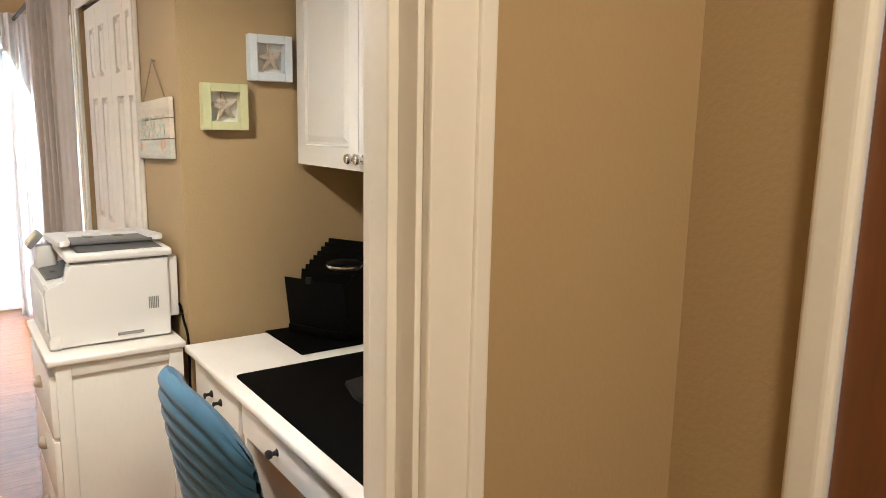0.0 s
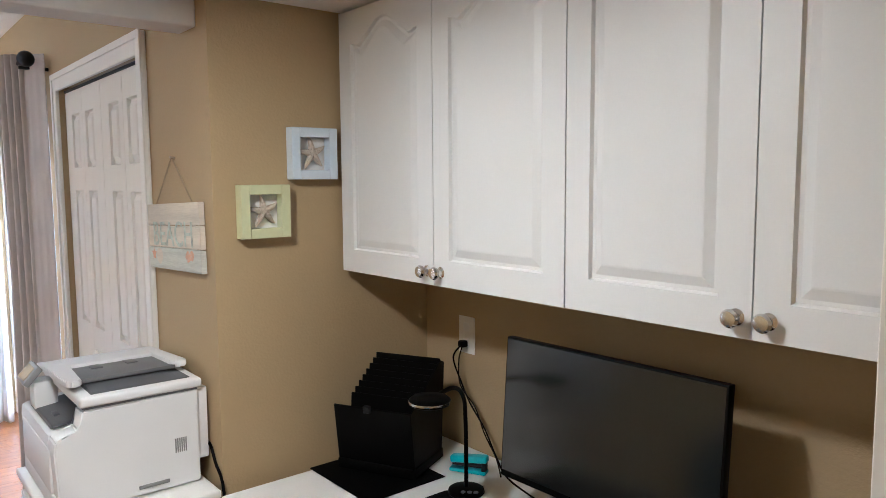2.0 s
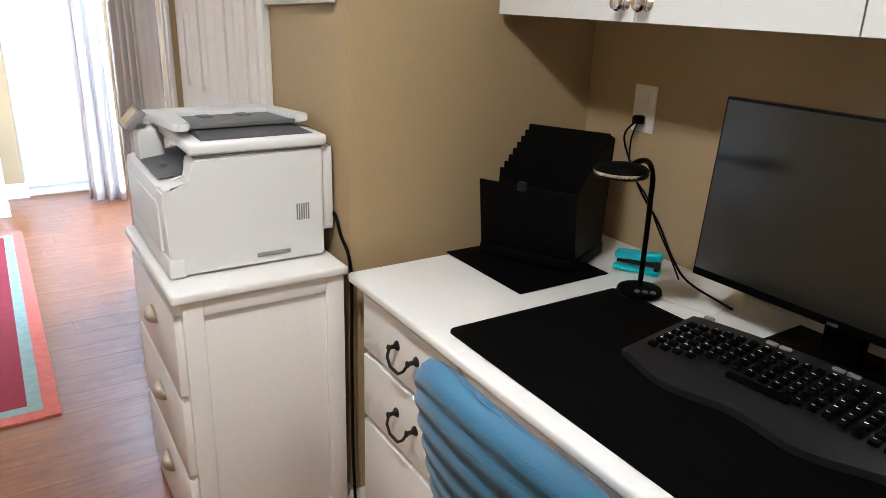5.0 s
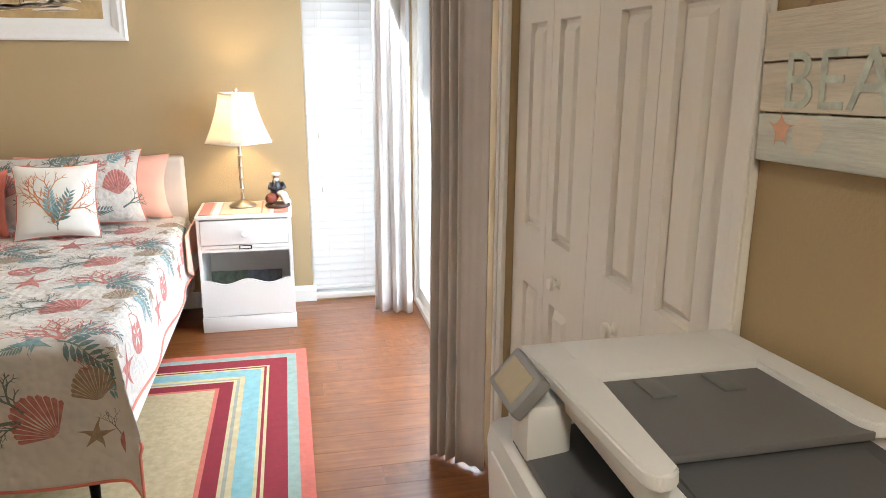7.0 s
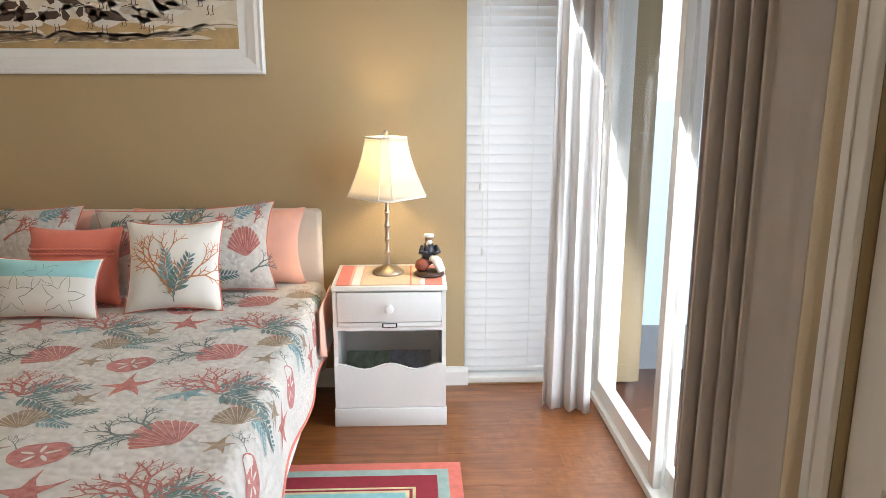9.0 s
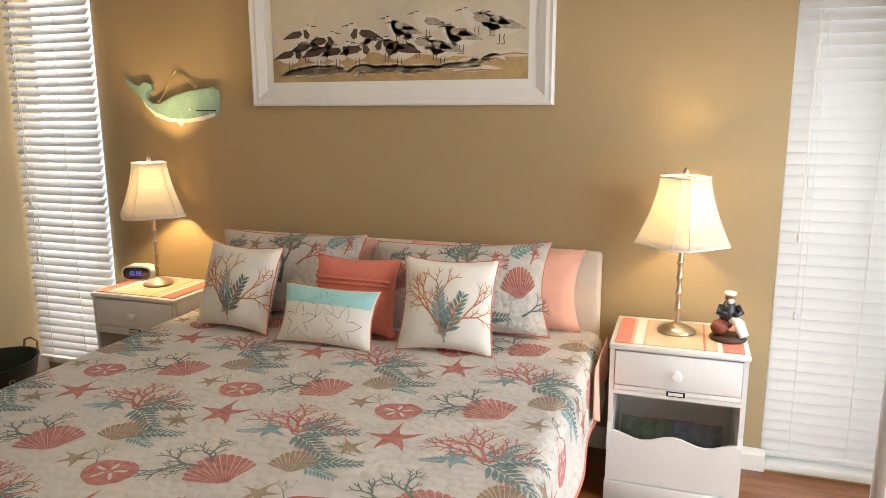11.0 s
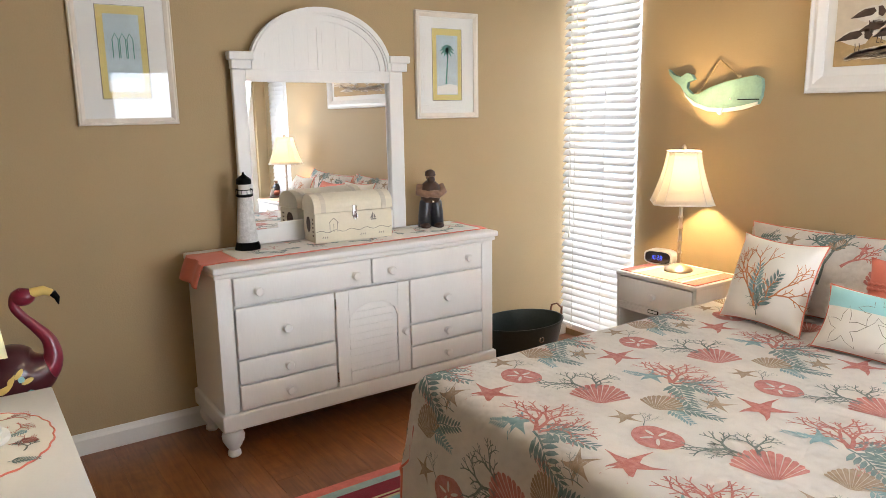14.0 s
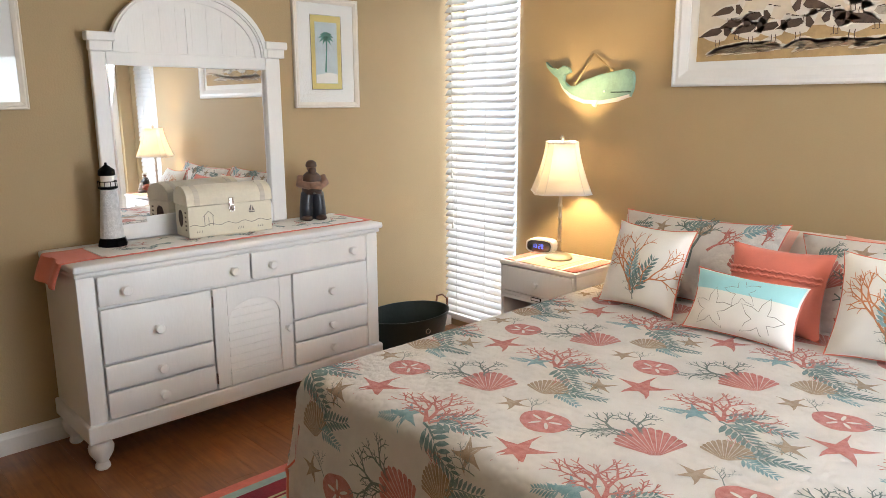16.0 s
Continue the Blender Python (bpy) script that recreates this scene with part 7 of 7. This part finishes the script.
lh = thing("lighthouse", "white and black model lighthouse on the dresser", "model", pose(-3.665, 6.224, DH + 0.009) @ Matrix.Scale(1.05, 4))
part("base", lathe(bm_new(), [(0.058, 0), (0.06, 0.006), (0.053, 0.03), (0.046, 0.035)], 8), M_BLACK, lh, smooth=False)
tw = part("tower", lathe(bm_new(), [(0.048, 0.035), (0.030, 0.235)], 28), surface("woven_white", (0.62, 0.62, 0.62), 0.5, vary=0.2, scale=60, fine=150, bump=0.4), lh)
part("gallery", lathe(bm_new(), [(0.030, 0.235), (0.038, 0.24), (0.038, 0.246), (0.024, 0.248)], 24), M_BLACK, lh)
for k in range(10):
    a = k * 2 * math.pi / 10
    part("rail_post", tube(bm_new(), [(0.036 * math.cos(a), 0.036 * math.sin(a), 0.246), (0.036 * math.cos(a), 0.036 * math.sin(a), 0.268)], 0.0014, 5), M_BLACK, lh)
part("rail", tube(bm_new(), [(0.036 * math.cos(a * math.pi / 10), 0.036 * math.sin(a * math.pi / 10), 0.268) for a in range(21)], 0.002, 6), M_BLACK, lh)
part("lantern", lathe(bm_new(), [(0.026, 0.248), (0.026, 0.292)], 12), M_PAPER, lh)
part("roof", lathe(bm_new(), [(0.032, 0.292), (0.034, 0.296), (0.032, 0.315), (0.006, 0.335), (0.004, 0.345)], 12), M_BLACK, lh)

M_CHEST = surface("cream_chest_paper", (0.74, 0.68, 0.54), 0.55, vary=0.08, scale=8, fine=80)
cs = thing("keepsake_chest", "cream dome-lidded keepsake chest with seaside drawings", "box", pose(-3.64, 6.742, DH + 0.009, 0, 0, -5))
part("body", box(bm_new(), -0.085, 0.085, -0.205, 0.205, 0, 0.145, 0.003), M_CHEST, cs)
prof = [(-0.088, 0.148)] + [(-0.088 * math.cos(k / 12 * math.pi), 0.175 + 0.06 * math.sin(k / 12 * math.pi)) for k in range(13)] + [(0.088, 0.148)]
part("lid", prism(bm_new(), prof, -0.208, 0.208, "xz"), M_CHEST, cs, smooth=False)
for y in (-0.16, 0.16):
    part("lid_band", prism(bm_new(), [(p[0] * 1.02, 0.148 + (p[1] - 0.148) * 1.03) for p in prof], y - 0.012, y + 0.012, "xz"), M_PLANK, cs, smooth=False)
part("latch", box(bm_new(), 0.087, 0.094, -0.012, 0.012, 0.115, 0.175, 0.004), M_NICKEL, cs)
part("latch_ring", tube(bm_new(), [(0.095, 0.013 * math.cos(a * math.pi / 8), 0.125 + 0.016 * math.sin(a * math.pi / 8)) for a in range(17)], 0.0025, 6), M_NICKEL, cs)
bm = bm_new()
FR = lambda y, z: (0.0862, y, z)
strip(bm, [(-0.2 + 0.4 * k / 24, 0.055 + 0.006 * math.sin(k * 1.3)) for k in range(25)], [0.0012] * 25, FR)
for a, b in (((-0.13, 0.05), (-0.13, 0.10)), ((-0.09, 0.05), (-0.09, 0.10)), ((-0.135, 0.095), (-0.11, 0.12)), ((-0.11, 0.12), (-0.085, 0.095)), ((-0.11, 0.05), (-0.11, 0.09))):
    strip(bm, [a, b], [0.0014, 0.0014], FR)
poly_fan(bm, [(0.085, 0.10), (0.12, 0.10), (0.115, 0.094), (0.09, 0.094)], FR)
poly_fan(bm, [(0.1, 0.102), (0.1, 0.135), (0.086, 0.104)], FR)
poly_fan(bm, [(0.104, 0.102), (0.104, 0.128), (0.117, 0.104)], FR)
for y in (0.03, -0.17, 0.13):
    for q in range(3):
        strip(bm, [(y + q * 0.012, 0.022), (y + 0.006 + q * 0.01, 0.032)], [0.002, 0.001], FR)
part("drawing", bm, M_PK, cs, "ink seaside drawing")
bm = bm_new()
oval(bm, (0.03, 0.085), 0.03, 0.04, 0, lambda x, z: (x - 0.04, -0.2062, z))
for q in range(5):
    strip(bm, [(0.045 + 0.0, 0.035 + q * 0.02), (0.062, 0.036 + q * 0.02)], [0.004, 0.004], lambda x, z: (x, -0.2062, z))
part("stamp", bm, M_INK, cs, "dark printed emblem")

# ---- framed prints beside the mirror ----
M_YEL = surface("mat_yellow", (0.66, 0.56, 0.22), 0.8, vary=0.08)
M_SKYP = surface("print_pale_blue", (0.50, 0.60, 0.64), 0.8, vary=0.15, scale=7, bump=0)
M_PALM = surface("print_palm_green", (0.10, 0.27, 0.23), 0.8, vary=0.3, scale=40, bump=0)
M_LIME = surface("whitewashed_frame", (0.74, 0.68, 0.60), 0.6, vary=0.12, scale=8, fine=90, bump=0.15, stretch=(1, 1, 0.3))
for yc, zc, hw_, hh, nm in ((7.497, 1.761, 0.2125, 0.292, "palm tree"), (5.789, 1.779, 0.208, 0.305, "beach scene")):
    t = framed("framed_print", "white framed " + nm + " print with a yellow mat under glass", -hw_, hw_, -hh, hh, 0.03, 0.022, M_LIME, pose(XW + 0.001, yc, zc, 0, 0, 90))
    part("mat_board", box(bm_new(), -hw_ + 0.026, hw_ - 0.026, -0.006, -0.002, -hh + 0.026, hh - 0.026), M_PAPER, t, smooth=False)
    part("yellow_mat", box(bm_new(), -0.098, 0.098, -0.0072, -0.006, -0.19, 0.20), M_YEL, t, smooth=False)
    part("mat_line", tube(bm_new(), [(-0.1, -0.007, -0.192), (0.1, -0.007, -0.192), (0.1, -0.007, 0.202), (-0.1, -0.007, 0.202), (-0.1, -0.007, -0.192)], 0.0018, 4), M_PK, t)
    part("print", box(bm_new(), -0.072, 0.072, -0.0082, -0.0072, -0.16, 0.165), M_SKYP, t, smooth=False)
    bm = bm_new()
    F2 = lambda x, z: (x, -0.0088, z)
    if nm == "palm tree":
        strip(bm, [(-0.008, -0.10), (-0.004, -0.04), (0.002, 0.03), (0.0, 0.085)], [0.006, 0.0045, 0.004, 0.004], F2)
        for k in range(11):
            a = k * 2 * math.pi / 11 + 0.2
            strip(bm, [(0, 0.085), (0.025 * math.cos(a), 0.09 + 0.022 * math.sin(a)), (0.05 * math.cos(a), 0.078 + 0.036 * math.sin(a))], [0.004, 0.007, 0.001], F2)
    else:
        for x in (-0.03, 0.0, 0.03):
            strip(bm, [(x - 0.012, -0.02), (x - 0.012, 0.06), (x, 0.085), (x + 0.012, 0.06), (x + 0.012, -0.02)], [0.002] * 5, F2)
    part("drawing", bm, M_PALM, t, smooth=False)
    bm = bm_new()
    poly_fan(bm, [(-0.07, -0.158), (0.07, -0.158), (0.07, -0.11), (0.02, -0.10), (-0.07, -0.115)], lambda x, z: (x, -0.0085, z))
    part("painted_sand", bm, M_PAPER, t, smooth=False)
    g = part("glass", box(bm_new(), -hw_ + 0.028, hw_ - 0.028, -0.0115, -0.010, -hh + 0.028, hh - 0.028), M_PICGLASS, t, "reflecting picture glass", smooth=False)

# ---- television, table, lamp and flamingos by the south wall ----
tv = thing("television", "large flat black television on a swivel wall arm, off", "television", pose(-2.494, 5.022, 1.53, 0, 0, 172.6))
part("panel", box(bm_new(), -0.47, 0.47, 0.0, 0.045, -0.272, 0.265, 0.004), M_BLACK, tv)
part("screen", box(bm_new(), -0.462, 0.462, -0.0015, 0.0005, -0.258, 0.257), surface("tv_screen", (0.05, 0.05, 0.05), 0.35, vary=0, bump=0), tv, "matte dark screen", smooth=False)
part("sound_bar", box(bm_new(), -0.25, 0.25, -0.02, 0.05, -0.325, -0.292, 0.01, 3), M_BLACK, tv)
part("arm", box(bm_new(), -0.04, 0.04, 0.045, 0.16, -0.05, 0.05, 0.004), M_IRON, tv)
tbz = 0.75
tbl = thing("side_table", "plain white side table with a smooth top", "table")
part("top", box(bm_new(), -2.662, -1.897, YS + 0.015, 5.276, tbz - 0.025, tbz, 0.004), M_WHITE, tbl)
part("apron", box(bm_new(), -2.642, -1.917, YS + 0.03, 5.258, tbz - 0.14, tbz - 0.025, 0.002), M_WHITE, tbl)
for x in (-2.645, -1.975):
    for y in (YS + 0.035, 5.208):
        part("leg", box(bm_new(), x, x + 0.045, y, y + 0.045, 0, tbz - 0.1, 0.003), M_WHITE, tbl)
dy = thing("doily", "oval scalloped placemat printed with corals on the table", "placemat", pose(-2.325, 5.09, tbz + 0.001))
pts = []
for k in range(96):
    a = k * 2 * math.pi / 96
    r_ = 1 + 0.035 * abs(math.sin(a * 11))
    pts.append((0.195 * r_ * math.cos(a), 0.15 * r_ * math.sin(a)))
part("cloth", prism(bm_new(), pts, 0, 0.003, "xy"), M_CUSH, dy, smooth=False)
part("hem", tube(bm_new(), [(*p, 0.002) for p in pts + pts[:1]], 0.0025, 5), M_CORAL, dy)
print_on(dy, lambda x, y: (min(max(x, -0.165), 0.165), min(max(y, -0.118), 0.118), 0.0042),
         [(("branch", "frond", "branch", "shell", "frond", "branch")[i % 6], "rtgpbr"[i % 6], (0.15 * math.cos(i * 0.45), 0.105 * math.sin(i * 0.45)), (0.075, 0.07, 0.07, 0.022, 0.06, 0.06)[i % 6], i * 1.3, i) for i in range(14)] +
         [("branch", "r", (0.08 * math.cos(i * 1.1), 0.06 * math.sin(i * 1.1)), 0.06, i * 1.7, 50 + i) for i in range(6)])
tl = thing("small_lamp", "small white table lamp with a tapered square shade, lit", "lamp", pose(-2.337, 5.09, tbz + 0.005) @ Matrix.Scale(1.08, 4))
part("base", lathe(bm_new(), [(0.056, 0), (0.058, 0.004), (0.056, 0.014), (0.044, 0.018), (0.043, 0.026), (0.012, 0.03)], 32), M_WHITE, tl)
part("stem", tube(bm_new(), [(0, 0, 0.028), (0.004, -0.004, 0.07), (0.007, -0.006, 0.11), (0.003, 0.0, 0.15), (0.0, 0.005, 0.225)], [0.013, 0.0115, 0.013, 0.012, 0.014], 12), surface("shell_white", (0.75, 0.73, 0.68), 0.6, vary=0.1, scale=60, fine=120, bump=0.8), tl)
bm = bm_new()
rows = []
for k in range(5):
    f = k / 4
    h = 0.064 - 0.018 * f
    rows.append([bm.verts.new((sx * h, sy * h + 0.006, 0.202 + 0.168 * f)) for sx, sy in ((-1, -1), (1, -1), (1, 1), (-1, 1))])
for a, b in zip(rows, rows[1:]):
    for i in range(4):
        bm.faces.new((a[i], a[(i + 1) % 4], b[(i + 1) % 4], b[i]))
part("shade", bm, shade_cloth("small_shade", (0.82, 0.80, 0.66), (0.9, 0.88, 0.7), 0.4), tl, "cream fabric shade", smooth=False, solid=0.002)
part("cable", tube(bm_new(), [(0.03, -0.04, 0.003), (0.02, -0.10, 0.002), (0.0, -0.16, 0.002), (0.02, -0.2, 0.002)], 0.003, 6), M_WHITE, tl)

M_FLB = surface("flamingo_body_dark", (0.05, 0.006, 0.012), 0.3, vary=0.4, coat=0.5)
M_FLY = surface("paint_yellow", (0.70, 0.52, 0.16), 0.5)


def flamingo(m, label):
    f = thing("flamingo_figure", label, "garden figure", m, "flamingos")
    bm = bm_new()
    tube(bm, *rounded([(-0.25, 0, 0.42), (-0.20, 0, 0.53), (-0.10, 0, 0.64), (0.0, 0, 0.685), (0.07, 0, 0.685), (0.115, 0, 0.70)], [0.01, 0.06, 0.098, 0.1, 0.075, 0.045]), 18)
    part("body", bm, M_FLB, f, "dark red body painted with folk flowers")
    part("neck", tube(bm_new(), *rounded([(0.05, 0, 0.675), (0.10, 0, 0.69), (0.126, 0, 0.735), (0.118, 0, 0.79), (0.085, 0, 0.835), (0.055, 0, 0.87), (0.034, 0, 0.905), (0.04, 0, 0.935), (0.06, 0, 0.945)], [0.058, 0.045, 0.030, 0.022, 0.017, 0.015, 0.015, 0.018, 0.022]), 16), M_MAGENTA, f)
    bm = bm_new()
    blob(bm, (0.06, 0, 0.935), 0.033, 2, (1.15, 0.8, 0.9))
    part("head", bm, M_MAGENTA, f)
    part("bill", tube(bm_new(), [(0.085, 0, 0.945), (0.12, 0, 0.95), (0.145, 0, 0.94)], [0.016, 0.015, 0.011], 10), M_FLY, f, "cream bill")
    part("bill_tip", tube(bm_new(), [(0.145, 0, 0.94), (0.158, 0, 0.922), (0.16, 0, 0.90)], [0.012, 0.009, 0.002], 10), M_BLACK, f)
    S = lambda sgn: (lambda x, z: (x, sgn * (0.012 + 0.090 * math.sqrt(max(0.05, 1 - ((z - 0.665) / 0.11) ** 2)) * math.sqrt(max(0.05, 1 - ((x + 0.03) / 0.21) ** 2))), z))
    for sgn in (-1, 1):
        bm = bm_new()
        oval(bm, (-0.005, 0.695), 0.026, 0.042, -0.5, S(sgn), 18, 0)
        for k in range(7):
            a = 0.4 + k * 0.5
            oval(bm, (-0.01 + 0.075 * math.cos(a), 0.665 + 0.06 * math.sin(a)), 0.018, 0.008, a, S(sgn), 10, 0)
        star(bm, (-0.1, 0.60), 0.032, 0.2, S(sgn), 0.5)
        part("painted_flower", bm, M_FLY, f, "yellow painted flower")
        bm = bm_new()
        for k in range(9):
            a = k * 0.7
            oval(bm, (-0.03 + 0.095 * math.cos(a), 0.65 + 0.07 * math.sin(a)), 0.010, 0.010, 0, S(sgn), 8, 0)
        part("painted_dot", bm, M_AQUA, f, "aqua painted dots")
    for x, k in ((-0.03, 0.0), (0.02, 0.02)):
        part("leg", tube(bm_new(), [(x, 0.02 - 0.04 * (k > 0), 0.56), (x - 0.01, 0.02 - 0.04 * (k > 0), 0.3), (x + 0.01, 0.02 - 0.04 * (k > 0), 0.012)], 0.007, 8), M_IRON, f)
    part("stand", lathe(bm_new(), [(0.10, 0), (0.10, 0.006), (0.02, 0.012)], 20), M_IRON, f)
    return f


fl = flamingo(pose(-3.0, 5.19, 0.0, 0, 0, 78) @ Matrix.Diagonal((1, 1, 1.02, 1)), "painted magenta metal flamingo behind the table")
copy_thing(fl, pose(-3.18, 4.975, 0, 0, 0, 70) @ Matrix.Diagonal((1, 1, 0.97, 1)))

# ---- ceiling fan light, seen mirrored in a picture ----
cf = thing("ceiling_fan", "white ceiling fan at rest with a glowing globe light", "ceiling fan", pose(-1.5, 6.7, HIGH))
part("rod", tube(bm_new(), [(0, 0, 0), (0, 0, -0.12)], 0.014, 10), M_TRIM, cf)
part("motor", lathe(bm_new(), [(0.02, -0.10), (0.09, -0.11), (0.10, -0.15), (0.09, -0.19), (0.05, -0.20)], 28), M_TRIM, cf)
globe = part("globe", lathe(bm_new(), [(0.05, -0.20), (0.085, -0.235), (0.10, -0.29), (0.085, -0.345), (0.02, -0.37)], 28), shade_cloth("globe_glass", (0.9, 0.85, 0.75), (1.0, 0.85, 0.65), 0.75), cf, "frosted glass globe")
globe.visible_shadow = False
for k in range(5):
    bm = box(bm_new(), 0.12, 0.58, -0.06, 0.06, -0.004, 0.004, 0.003, 1)
    part("blade", place_bm(bm, pose(0, 0, -0.145, 0, 0, 72 * k + 20) @ pose(0, 0, 0, 10, 0, 0)), M_TRIM, cf)

# ---- floor planks ----
PWID = 0.127
meshes = []
for ln_ in (0.9, 1.2, 1.5, 1.8):
    bm = box(bm_new(), 0, ln_ - 0.0008, 0, PWID - 0.0008, -0.012, 0, 0.0004, 1)
    meshes.append((ln_, mesh_of(bm, "plank", M_FLOOR, False)))
rnd = random.Random(5)
flo = bpy.data.objects["floor"]
y = -0.4
while y < YN - 0.01:
    if y < DOOR_Y0 - 0.06:
        x, end = HALL_W - 0.28, 0.85
    elif y < NOOK_N:
        x, end = HALL_W, NOOK_X
    else:
        x, end = (XW if y > YS - 0.06 else HALL_W), XE + 0.06
    first = True
    while x < end - 0.02:
        ln_, me_ = rnd.choice(meshes)
        use = ln_ * rnd.uniform(0.3, 1.0) if first else ln_
        use = min(use, end - x)
        o = new("plank", me_)
        o.parent = flo
        o.location = (x, y, 0)
        o.scale = (use / ln_, 1, 1)
        x += use
        first = False
    y += PWID
